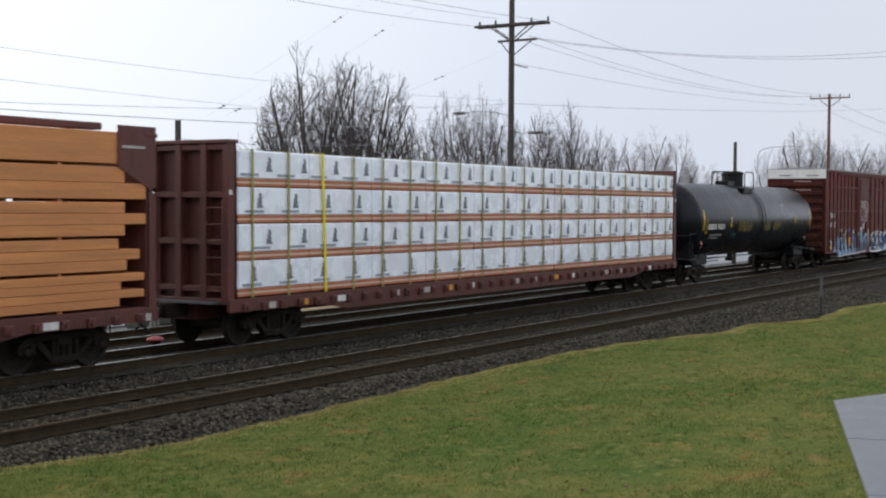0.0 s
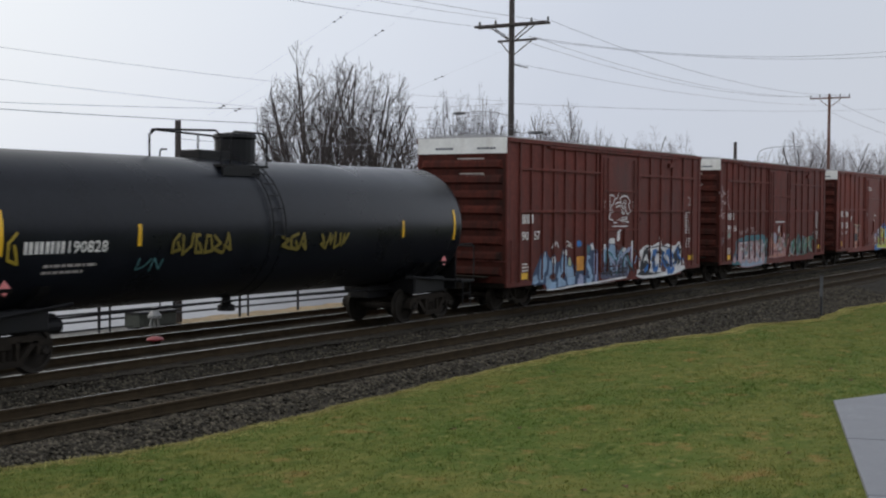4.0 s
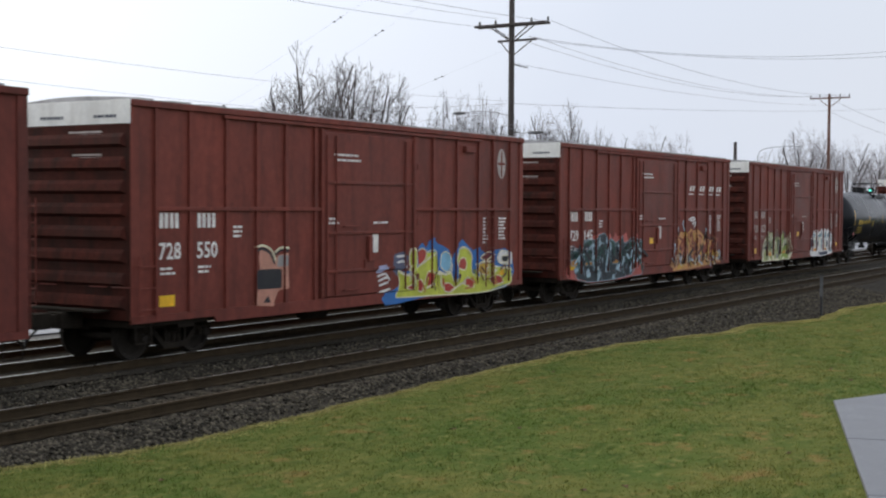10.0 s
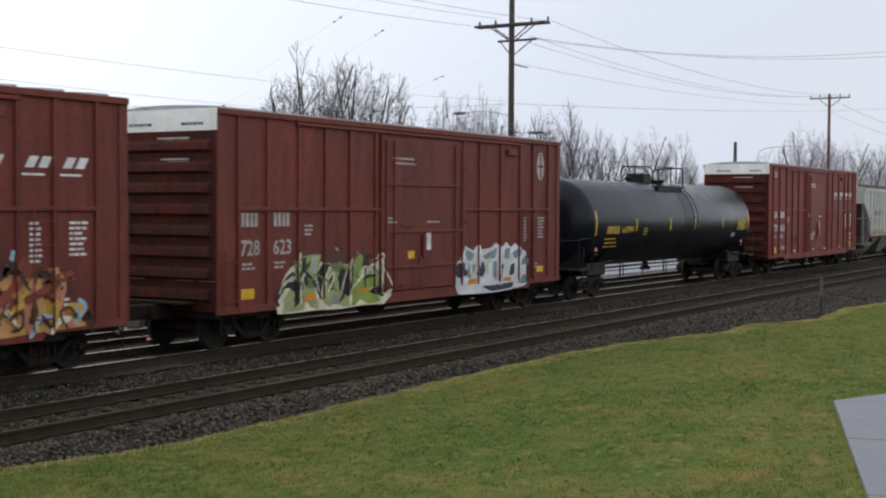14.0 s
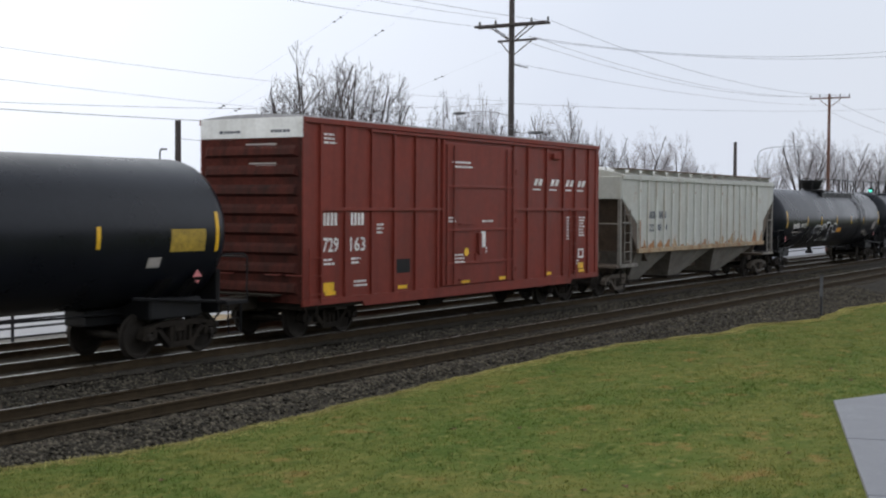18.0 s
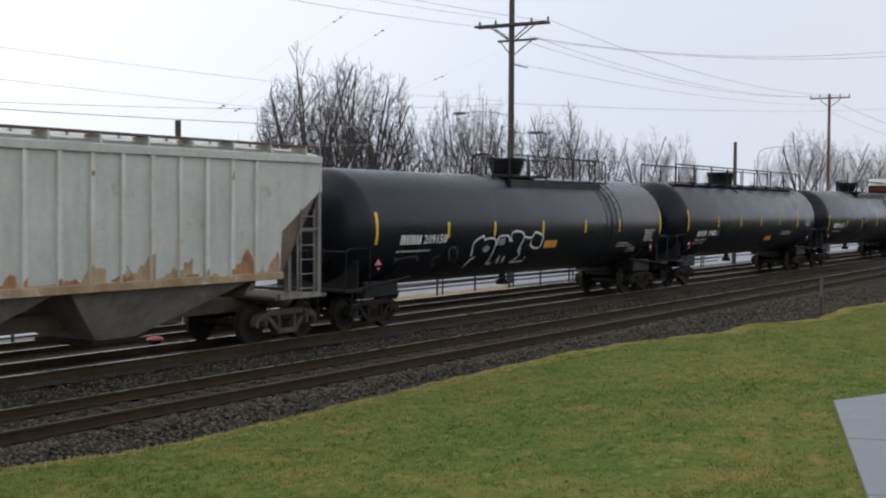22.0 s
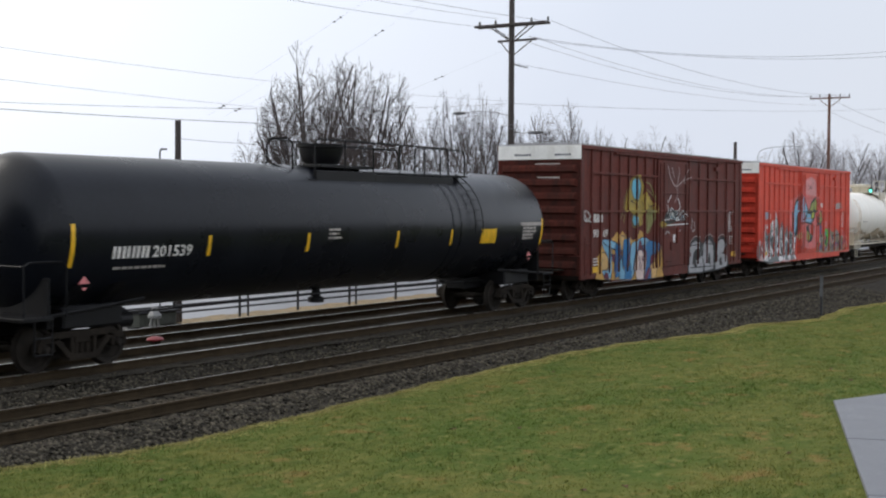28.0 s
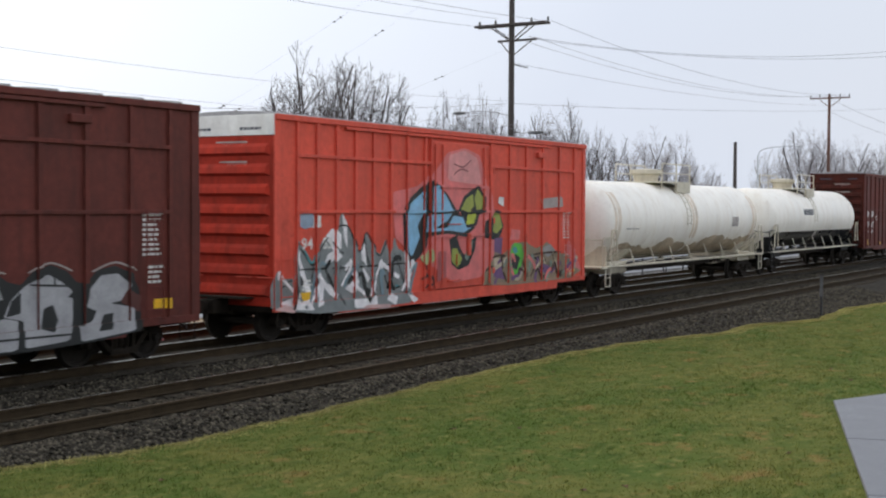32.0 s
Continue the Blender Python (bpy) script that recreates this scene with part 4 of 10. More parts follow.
# fallen leaves on the lawn
for k, (x, y) in enumerate(((10.6, 7.9), (11.0, 10.6), (16.3, 8.7), (15.6, 9.4), (16.7, 4.9), (25.9, 6.75), (24.4, 6.0), (13.9, 6.0), (13.4, 6.3), (22.4, 11.2))):
    z = float(lawn_z(x, y)) + 0.03
    g = Geo()
    pts = [(math.cos(a) * 0.055 * (1 if i % 2 else 0.5), math.sin(a) * 0.04 * (1 if i % 2 else 0.5), 0.012 * math.sin(a * 2)) for i, a in enumerate(np.linspace(0, 6.283, 11)[:-1])]
    top = [(p[0], p[1], p[2] + 0.002) for p in pts]
    m_ = len(pts)
    g.add(pts + top, [tuple(range(m_))[::-1], tuple(range(m_, 2 * m_))] + [(i, (i + 1) % m_, m_ + (i + 1) % m_, m_ + i) for i in range(m_)])
    ob = part("fallen_leaf", g, LEAF)
    ob.matrix_world = pose(x, y, z, 8, 5, 40 * k)
    tagged(ob, "curled brown fallen leaf on the wet grass", "leaf", "fallen leaves")

# an unseen long block, added behind the camera to darken reflections and low sky
unseen_block = empty("building", 20.0, -16.0, -0.65)
tagged(unseen_block, "plain long unseen block added behind the camera to darken low reflections", "building")
part("wall", Geo().box(-60, 80, -6.0, 0.0, 0.0, 4.6, 0.05), UNSEEN_WALL, unseen_block)
part("roof", Geo().prism([(-6.5, 4.6), (0.5, 4.6), (-3.0, 6.2)], -60.5, 80.5, axis="x"), UNSEEN_WALL, unseen_block)


# ---- the train ----
MOVING, WHEELSETS = [], []     # (thing, its place along the train), (wheelset, x, radius)
WHEEL_R = 0.44


def wheelset_geo():
    g = Geo()
    for s in (-1, 1):
        y = s * 0.7525
        prof = [(-0.02, 0.10), (-0.03, 0.14), (0.0, 0.18), (0.01, 0.34), (-0.04, 0.36), (-0.045, 0.432), (0.03, WHEEL_R), (0.05, 0.462), (0.07, 0.468), (0.085, 0.455), (0.085, 0.37), (0.05, 0.34), (0.04, 0.18), (0.07, 0.14), (0.07, 0.10)]
        g.lathe([(y - s * a, r) for a, r in prof], "y", n=28)
        g.lathe([(s * 0.86, 0.075), (s * 0.92, 0.085), (s * 1.10, 0.085), (s * 1.13, 0.07), (s * 1.13, 0.0)], "y", n=14)
        for k in range(3):
            a = 2.094 * k
            g.tube((0.05 * math.cos(a), s * 1.12, 0.05 * math.sin(a)), (0.05 * math.cos(a), s * 1.15, 0.05 * math.sin(a)), 0.016, n=6)
    g.tube((0, -0.9, 0), (0, 0.9, 0), 0.085, n=12)
    return sharp(g.mesh("wheelset"))


def side_frame_geo(y):
    g = Geo()
    w = 0.09
    g.prism([(-1.06, 0.56), (-0.98, 0.64), (-0.55, 0.74), (0.55, 0.74), (0.98, 0.64), (1.06, 0.56), (0.98, 0.52), (0.5, 0.62), (-0.5, 0.62), (-0.98, 0.52)], y - w, y + w)
    for s in (-1, 1):
        g.prism([(s * 0.62, 0.64), (s * 0.75, 0.62), (s * 0.34, 0.22), (s * 0.24, 0.26)], y - w, y + w)
        g.prism([(s * 1.06, 0.56), (s * 1.09, 0.42), (s * 1.02, 0.36), (s * 0.98, 0.56)], y - w, y + w)
        g.prism([(s * 0.80, 0.56), (s * 0.76, 0.38), (s * 0.70, 0.40), (s * 0.70, 0.58)], y - w, y + w)
        g.prism([(s * 0.24, 0.64), (s * 0.32, 0.64), (s * 0.30, 0.30), (s * 0.24, 0.30)], y - w, y + w)
    g.prism([(-0.36, 0.20), (0.36, 0.20), (0.32, 0.31), (-0.32, 0.31)], y - w * 1.2, y + w * 1.2)
    return g.mesh("side_frame")


WHEELSET_MESH = wheelset_geo()
FRAME_MESHES = [side_frame_geo(-1.0), side_frame_geo(1.0)]
SPRING_MESH = Geo().lathe([(k * 0.035, 0.055 if k % 2 else 0.075) for k in range(8)], "z", (0, 0, 0.31), 10).mesh("spring", True)
BOLSTER_MESH = Geo().box(-0.18, 0.18, -1.08, 1.08, 0.5, 0.66, 0.02).box(-0.14, 0.14, -0.4, 0.4, 0.66, 0.8, 0.02).mesh("bolster")
def coupler_geo():
    g = Geo().box(-0.8, 0.1, -0.09, 0.09, 0.76, 0.96, 0.02)
    out = [(-0.72, -0.14), (-0.95, -0.17), (-1.12, -0.12), (-1.1, -0.02), (-0.98, 0.0), (-0.98, 0.08), (-1.12, 0.12), (-1.1, 0.19), (-0.9, 0.19), (-0.72, 0.14)]
    n = len(out)
    g.add([(x, y, 0.70) for x, y in out] + [(x, y, 1.0) for x, y in out], [tuple(range(n)), tuple(range(n, 2 * n))] + [(k, n + k, n + (k + 1) % n, (k + 1) % n) for k in range(n)])
    return g.mesh("coupler")


COUPLER_MESH = coupler_geo()
HOSE_MESH = Geo().path([(-0.5, 0.35, 0.75), (-0.75, 0.38, 0.55), (-0.95, 0.30, 0.42), (-1.1, 0.12, 0.5)], 0.025, 6).mesh("air_hose")


def car(name, s, label, category):
    c = empty(name, s, TRAIN_Y, 0)
    tagged(c, label, category, "cars of the freight train")
    MOVING.append((c, s))
    return c


def running_gear(c, length, inset, over=0.0, frame_mat=None):
    """Two trucks with turning wheelsets, and couplers with hoses at both ends."""
    for x in (inset, length - inset):
        t = part("truck", BOLSTER_MESH, TRUCK_STEEL, c)
        t.location = (x, 0, 0)
        for me in FRAME_MESHES:
            f_ = part("side_frame", me, TRUCK_STEEL, t)
            if frame_mat:
                f_.material_slots[0].link = "OBJECT"
                f_.material_slots[0].material = frame_mat
        for dy in (-1.0, 1.0):
            for dx in (-0.15, 0.0, 0.15):
                part("spring", SPRING_MESH, TRUCK_STEEL, t).location = (dx, dy, 0)
        for dx in (-0.89, 0.89):
            w = part("wheelset", WHEELSET_MESH, WHEEL_STEEL, t)
            w.location = (dx, 0, WHEEL_R + 0.002)
            WHEELSETS.append((w, dx))
    for x, turn in ((-over, 0.0), (length + over, math.pi)):
        k = part("coupler", COUPLER_MESH, TRUCK_STEEL, c)
        k.location, k.rotation_euler = (x, 0, 0), (0, 0, turn)
        h = part("air_hose", HOSE_MESH, BLACK_STEEL, c)
        h.location, h.rotation_euler = (x, 0, 0), (0, 0, turn)


def ladder(c, x, y, z0, z1, along, material, rungs=6, width=0.45, name="ladder"):
    """A ladder in the plane y (along x) or in the plane x (along y)."""
    g = Geo()
    for s in (0, width):
        p, q = ((x + s, y, z0), (x + s, y, z1)) if along == "x" else ((x, y + s, z0), (x, y + s, z1))
        g.tube(p, q, 0.018, n=6)
    for k in range(rungs):
        z = z0 + (z1 - z0) * (k + 0.5) / rungs
        p, q = ((x, y, z), (x + width, y, z)) if along == "x" else ((x, y, z), (x, y + width, z))
        g.tube(p, q, 0.014, n=6)
    return part(name, g, material, c)


def ribbon(pts, w):
    """Quads along a line, with rounded joints."""
    out = []
    for (a, b), (c, d) in zip(pts, pts[1:]):
        l = math.hypot(c - a, d - b) or 1e-6
        nx, nz = -(d - b) / l * w / 2, (c - a) / l * w / 2
        out.append([(a - nx, b - nz), (c - nx, d - nz), (c + nx, d + nz), (a + nx, b + nz)])
    for a, b in pts:
        out.append([(a + w / 2 * math.cos(t), b + w / 2 * math.sin(t)) for t in (0.3, 1.1, 1.9, 2.7, 3.5, 4.3, 5.1, 5.9)])
    return out


# spray-can colours
C_NAVY = (0.035, 0.065, 0.13)
C_WHITE = (0.88, 0.85, 0.86)
C_PALE = (0.27, 0.4, 0.55)
C_LAV = (0.33, 0.36, 0.52)
C_RUSTY = (0.1, 0.03, 0.024)
C_CHALK = (0.72, 0.71, 0.69)
C_LIME = (0.42, 0.48, 0.3)
C_STEEL = (0.2, 0.29, 0.33)
C_TEAL = (0.05, 0.17, 0.2)
C_BLUE = (0.03, 0.15, 0.42)
C_DUSK = (0.09, 0.1, 0.16)
C_NIGHT = (0.014, 0.015, 0.02)
C_WORN = (0.36, 0.31, 0.29)
C_PINK = (0.5, 0.37, 0.38)
C_STEELB = (0.3, 0.38, 0.48)
C_ROSE = (0.4, 0.19, 0.18)
C_SAGE = (0.2, 0.27, 0.22)
C_SALM = (0.5, 0.24, 0.17)
C_FOREST = (0.03, 0.075, 0.06)
C_GREEN = (0.02, 0.17, 0.09)
C_FADE = (0.42, 0.32, 0.31)
C_ACID = (0.52, 0.56, 0.07)
C_RED = (0.42, 0.05, 0.035)
C_SKYB = (0.21, 0.46, 0.63)
C_GOLD = (0.58, 0.38, 0.06)
C_MAROON = (0.13, 0.02, 0.03)
C_CREAM = (0.72, 0.68, 0.48)
C_GREYT = (0.28, 0.27, 0.26)
C_CORAL = (0.44, 0.10, 0.08)
C_SLATE = (0.022, 0.034, 0.042)
C_PINEG = (0.016, 0.062, 0.05)
C_ICE = (0.36, 0.5, 0.58)
C_AMBER = (0.46, 0.19, 0.02)
C_STRAW = (0.58, 0.29, 0.1)
C_BRICK = (0.24, 0.055, 0.03)
C_SALMO = (0.52, 0.2, 0.12)
C_BARKD = (0.055, 0.025, 0.015)
C_OLIVE = (0.34, 0.38, 0.15)
C_LIME2 = (0.24, 0.34, 0.06)
C_PALEG = (0.5, 0.52, 0.36)
C_MOSS = (0.17, 0.2, 0.07)
C_INK = (0.013, 0.015, 0.015)
C_ORANGE = (0.66, 0.27, 0.02)
C_NAVYD = (0.025, 0.035, 0.07)
C_BLUSH = (0.62, 0.4, 0.38)
C_FLAME = (0.58, 0.33, 0.075)
C_FLAMEL = (0.66, 0.42, 0.16)
C_OCHRE = (0.42, 0.24, 0.04)
C_ROYAL = (0.025, 0.17, 0.38)
C_WINE = (0.16, 0.02, 0.04)
C_BONE = (0.7, 0.56, 0.5)
C_BONE2 = (0.55, 0.38, 0.34)
C_ROSED = (0.36, 0.09, 0.09)
C_PLUM = (0.16, 0.08, 0.19)
C_MUST = (0.36, 0.25, 0.03)
C_MUST2 = (0.46, 0.33, 0.05)
C_OLIVB = (0.2, 0.18, 0.05)
C_OLIVL = (0.3, 0.33, 0.12)
C_CYAN = (0.13, 0.48, 0.66)
C_SILV = (0.36, 0.36, 0.37)
C_GREYG = (0.22, 0.24, 0.24)
C_TEALB = (0.06, 0.26, 0.28)
C_PINKC = (0.68, 0.17, 0.16)
C_BLUSHP = (0.7, 0.28, 0.27)
C_SKYC = (0.24, 0.48, 0.68)
C_LIMED = (0.32, 0.36, 0.07)
C_LIMEB = (0.46, 0.52, 0.05)
C_LIMEP = (0.42, 0.5, 0.24)
C_TAND = (0.26, 0.2, 0.13)
C_TANL = (0.5, 0.42, 0.3)
C_GRASSG = (0.1, 0.46, 0.05)
C_CHALKW = (0.6, 0.6, 0.6)
C_GHOST = (0.07, 0.07, 0.065)


class Piece:
    """One sprayed piece on a car: flat shapes and strokes in the car's own x and z, each a hair above the last; the first carries the rest."""

    def __init__(self, thing, put, label, base=0.003, rim=None):
        self.thing, self.put, self.label, self.lift, self.root, self.rim = thing, put, label, base, None, rim

    def lay(self, name, col, polys):
        g = self.put(polys, self.lift, 0.0)
        spot, weld = {}, Geo()
        index = []
        for v in g.v:
            key = tuple(round(q, 4) for q in v)
            if key not in spot:
                spot[key] = len(weld.v)
                weld.v.append(v)
            index.append(spot[key])
        for f in g.f:
            f = tuple(dict.fromkeys(index[k] for k in f))
            if len(f) > 2:
                weld.f.append(f)
        ob = part(name, weld, spray(col), self.root or self.thing, "" if self.root else self.label)
        self.root = self.root or ob
        self.lift += 0.0005

    def fill(self, name, col, *pts):
        """A closed shape with softly rounded corners."""
        rim = []
        for a, b, c in zip(pts[-1:] + pts[:-1], pts, pts[1:] + pts[:1]):
            for q, k in ((a, 0.07), (c, 0.07)):
                rim.append((b[0] + (q[0] - b[0]) * k, b[1] + (q[1] - b[1]) * k))
        tris = tessellate_polygon([[Vector((x, 0.0, z)) for x, z in rim]])
        first = self.root is None
        self.lay(name, col, [[rim[k] for k in t] for t in tris])
        if self.rim and not first:
            self.line("outline", self.rim, 0.032, *pts, pts[0])

    def line(self, name, col, width, *pts):
        """A smooth stroke through the points, thinner at its ends."""
        line, n = [], 4
        for k in range(len(pts) - 1):
            a, b, c, d = pts[max(0, k - 1)], pts[k], pts[k + 1], pts[min(len(pts) - 1, k + 2)]
            for i in range(n + (k == len(pts) - 2)):
                t = i / n
                line.append(tuple(0.5 * (2 * b[m] + (c[m] - a[m]) * t + (2 * a[m] - 5 * b[m] + 4 * c[m] - d[m]) * t * t + (3 * b[m] - a[m] - 3 * c[m] + d[m]) * t ** 3) for m in (0, 1)))
        rim = []
        for k, (x, z) in enumerate(line):
            a, b = line[max(0, k - 1)], line[min(len(line) - 1, k + 1)]
            l = math.hypot(b[0] - a[0], b[1] - a[1]) or 1e-6
            w = width / 2 * (0.65 if k in (0, len(line) - 1) else 1.0)
            nx, nz = -(b[1] - a[1]) / l * w, (b[0] - a[0]) / l * w
            rim.append(((x + nx, z + nz), (x - nx, z - nz)))
        self.lay(name, col, [[p[0], p[1], q[1], q[0]] for p, q in zip(rim, rim[1:])])


def wild(p, seed, x0, x1, z0, z1, cols, count, width):
    """Crossing hooked strokes that fill a wild-style piece."""
    rnd = random.Random(seed)
    for k in range(count):
        cx, cz = x0 + (x1 - x0) * (k + rnd.uniform(0.1, 0.9)) / count, z0 + (z1 - z0) * rnd.uniform(0.25, 0.75)
        a, h = rnd.choice((1.2, 1.9, 0.6, 2.5)) + rnd.uniform(-0.25, 0.25), (z1 - z0) * rnd.uniform(0.28, 0.5)
        ends = [(cx + e * h * math.cos(a), min(z1, max(z0, cz + e * h * math.sin(a)))) for e in (-1, 1)]
        bend = (cx + rnd.uniform(-0.2, 0.2), cz + rnd.uniform(-0.12, 0.12))
        hook = (ends[1][0] + rnd.uniform(-0.28, 0.28), ends[1][1] - rnd.uniform(0.05, 0.25))
        p.line("stroke", cols[k % len(cols)], width * rnd.uniform(0.7, 1.3), ends[0], bend, ends[1], hook)


def tag(c, put, x0, x1, z0, z1, count, col, seed=1, thick=0.045):
    """A thin one-line scrawl of loops and hooks."""
    rnd = random.Random(seed)
    cell, h = (x1 - x0) / count, z1 - z0
    root = None
    for k in range(count):
        a = x0 + cell * k
        pts = [(a + cell * (0.1 + 0.8 * u + rnd.uniform(-0.15, 0.15)), z0 + h * min(1, max(0, v + rnd.uniform(-0.15, 0.15)))) for u, v in rnd.choice((((0, 0.1), (0.3, 1), (0.6, 0.2), (1, 0.8)), ((0.8, 1), (0.1, 0.8), (0.2, 0.1), (1, 0.1), (0.7, 0.6)), ((0, 1), (0.2, 0), (0.8, 0.3), (1, 1)), ((0, 0), (0.5, 1), (1, 0), (0.2, 0.4)), ((0.1, 0.9), (0.9, 0.5), (0.1, 0.3), (1, 0)))) ]
        ob = part("scrawl", put(ribbon(pts, thick), 0.040), spray(col), root or c, "" if root else "thin spray-painted scrawl")
        root = root or ob
    return root


def boxcar(s, kind, paint, label, length=15.76, band=True, strips=False):
    """A high boxcar: ribbed sides with a sliding door, corrugated ends, a seamed roof. Returns it and a function that lays paint on its near side."""
    c = car("boxcar", s, label, "boxcar")
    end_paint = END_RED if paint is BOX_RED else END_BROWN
    side, top, bot = 1.50, 5.08, 0.74 if kind == "western" else 0.80
    deep = bot - (0.17 if kind == "western" else 0.12)
    if kind == "western":
        posts_a, posts_b = (0.81, 1.54, 2.29, 3.04, 3.8, 4.55, 5.3, 6.12), (9.66, 10.69, 11.7, 12.77, 13.89, 14.93)
        door, belts, door_belts = (6.45, 9.46), (2.94, 4.2), (3.61, 2.94, 2.3)
    else:
        posts_a, posts_b = (0.67, 1.63, 2.72, 3.7, 4.68, 5.74), (10.0, 10.81, 12.02, 13.18, 14.0, 14.99)
        door, belts, door_belts = (6.03, 9.79), (3.0,), (3.62, 2.44, 1.55)
    body = part("body", Geo().box(0.02, length - 0.02, -side, side, bot + 0.12, top - 0.02, 0.015), paint, c)
    relief = []
    for x in (0.0, length - 0.22):
        relief.append((x, x + 0.22, bot, top - 0.04, 0.035))
        for s_ in (-1, 1):
            a, b = sorted((s_ * (side - 0.01), s_ * (side + 0.035)))
            part("corner_post", Geo().box(x, x + 0.22, a, b, bot, top - 0.04, 0.01), paint, c)
    for x in posts_a + posts_b:
        relief.append((x - 0.05, x + 0.05, bot + 0.14, top - 0.13, 0.055))
        part("side_post", Geo().prism([(x - 0.05, bot + 0.14), (x + 0.05, bot + 0.14), (x + 0.05, top - 0.13), (x - 0.05, top - 0.13)], -side - 0.055, -side + 0.01), paint, c)
        part("side_post", Geo().box(x - 0.05, x + 0.05, side - 0.01, side + 0.055, bot + 0.14, top - 0.13), paint, c)
    for z in belts:
        for a, b in ((posts_a[0], door[0] - 0.1), (door[1] + 0.1, posts_b[-1])):
            relief.append((a, b, z - 0.04, z + 0.04, 0.065))
            part("belt_rail", Geo().box(a, b, -side - 0.065, -side + 0.01, z - 0.04, z + 0.04, 0.008), paint, c)
    # side sill, deeper between the trucks
    relief.append((0.0, length, deep - 0.05, bot + 0.14, 0.04))
    for s_ in (-1, 1):
        a, b = sorted((s_ * (side - 0.02), s_ * (side + 0.04)))
        part("side_sill", Geo().prism([(0.0, bot), (2.32, bot), (2.40, deep), (length - 2.05, deep), (length - 1.97, bot), (length, bot), (length, bot + 0.14), (0.0, bot + 0.14)], a, b), paint, c)
        part("top_chord", Geo().box(0.0, length, *sorted((s_ * (side - 0.02), s_ * (side + 0.075))), top - 0.13, top + 0.0, 0.012), paint, c)
        part("door_track", Geo().box(2.6, 13.2, *sorted((s_ * (side - 0.01), s_ * (side + 0.085))), top - 0.22, top - 0.15, 0.01), paint, c)
    # the sliding door
    x0, x1 = door
    relief.append((x0, x1, bot + 0.16, 4.78, 0.07))
    d = part("door", Geo().box(x0, x1, -side - 0.07, -side + 0.01, bot + 0.16, 4.78, 0.02), paint, c)
    part("door", Geo().box(length - x1, length - x0, side - 0.01, side + 0.07, bot + 0.16, 4.78, 0.02), paint, c)
    for x in (x0 - 0.12, x1 + 0.02):
        relief.append((x, x + 0.10, bot + 0.16, 4.84, 0.09))
        part("door_post", Geo().box(x, x + 0.10, -side - 0.09, -side + 0.01, bot + 0.16, 4.84, 0.01), paint, c)
    for k in range(3):
        part("door_stop", Geo().box(x1 + 0.14, x1 + 0.26, -side - 0.10, -side + 0.01, 1.2 + k * 1.4, 1.36 + k * 1.4, 0.012), paint, c)
    for z in door_belts:
        relief.append((x0 + 0.05, x1 - 0.05, z - 0.035, z + 0.035, 0.11))
        part("door_rib", Geo().box(x0 + 0.05, x1 - 0.05, -side - 0.11, -side - 0.06, z - 0.035, z + 0.035, 0.008), paint, d)
    for x in (x0 + 0.06, x0 + 0.42, x1 - 0.4, x1 - 0.06):
        part("lock_rod", Geo().tube((x, -side - 0.10, bot + 0.2), (x, -side - 0.10, 4.7), 0.022, n=6), paint, d)
    part("latch", Geo().box(x0 + 1.7, x0 + 1.86, -side - 0.15, -side - 0.08, 1.75, 2.35, 0.015), paint, d)
    for z in (2.6, 1.1):
        part("handle", Geo().path([(x0 + 0.7, -side - 0.08, z), (x0 + 0.7, -side - 0.15, z), (x0 + 1.3, -side - 0.15, z), (x0 + 1.3, -side - 0.08, z)], 0.015, 6), paint, d)
    # corrugated ends with a white band on top
    for x, out in ((0.02, -1), (length - 0.02, 1)):
        for k in range(8):
            z = 1.05 + k * 0.445
            g = Geo()
            g.add([(x, -1.42, z), (x, 1.42, z), (x, 1.36, z + 0.30), (x, -1.36, z + 0.30), (x + out * 0.085, -1.3, z + 0.07), (x + out * 0.085, 1.3, z + 0.07), (x + out * 0.06, 1.3, z + 0.2), (x + out * 0.06, -1.3, z + 0.2)],
                  [(0, 1, 5, 4), (4, 5, 6, 7), (7, 6, 2, 3), (1, 2, 6, 5), (3, 0, 4, 7)])
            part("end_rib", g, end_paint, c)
        part("end_band", Geo().box(*sorted((x - out * 0.01, x + out * 0.03)), -side - 0.02, side + 0.02, 4.62, top - 0.0, 0.006), WHITE_BAND if band else end_paint, c, "dirty white reflective band" if band else "")
        g = Geo()
        for a, w_ in ((-1.15, 0.55), (0.3, 0.6)):
            q = a
            while q < a + w_:
                e = q + random.uniform(0.05, 0.12)
                g.add([(x + out * 0.034, q, 4.74), (x + out * 0.034, e, 4.74), (x + out * 0.034, e, 4.80), (x + out * 0.034, q, 4.80)], [(0, 1, 2, 3)])
                q = e + 0.025
        part("stencil", g, LETTER_DARK, c, "small dark stencilled print")
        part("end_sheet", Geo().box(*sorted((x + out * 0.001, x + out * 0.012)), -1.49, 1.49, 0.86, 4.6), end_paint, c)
        g = Geo()
        for zz, w_ in ((4.46, 0.9), (4.40, 0.7), (4.02, 0.8), (3.96, 0.6)):
            g.add([(x + out * 0.02, -0.75, zz), (x + out * 0.02, -0.75 + w_, zz), (x + out * 0.02, -0.75 + w_, zz + 0.035), (x + out * 0.02, -0.75, zz + 0.035)], [(0, 1, 2, 3)])
        part("end_print", g, LETTER_GREY, c, "lines of small worn print")
        ladder(c, x + out * 0.16, 0.95 if out < 0 else -1.4, 0.9, 3.2, "y", paint, 7)
        part("crossover_platform", Geo().box(*sorted((x + out * 0.05, x + out * 0.42)), -0.95, 0.95, 1.02, 1.06), TRUCK_STEEL, c)
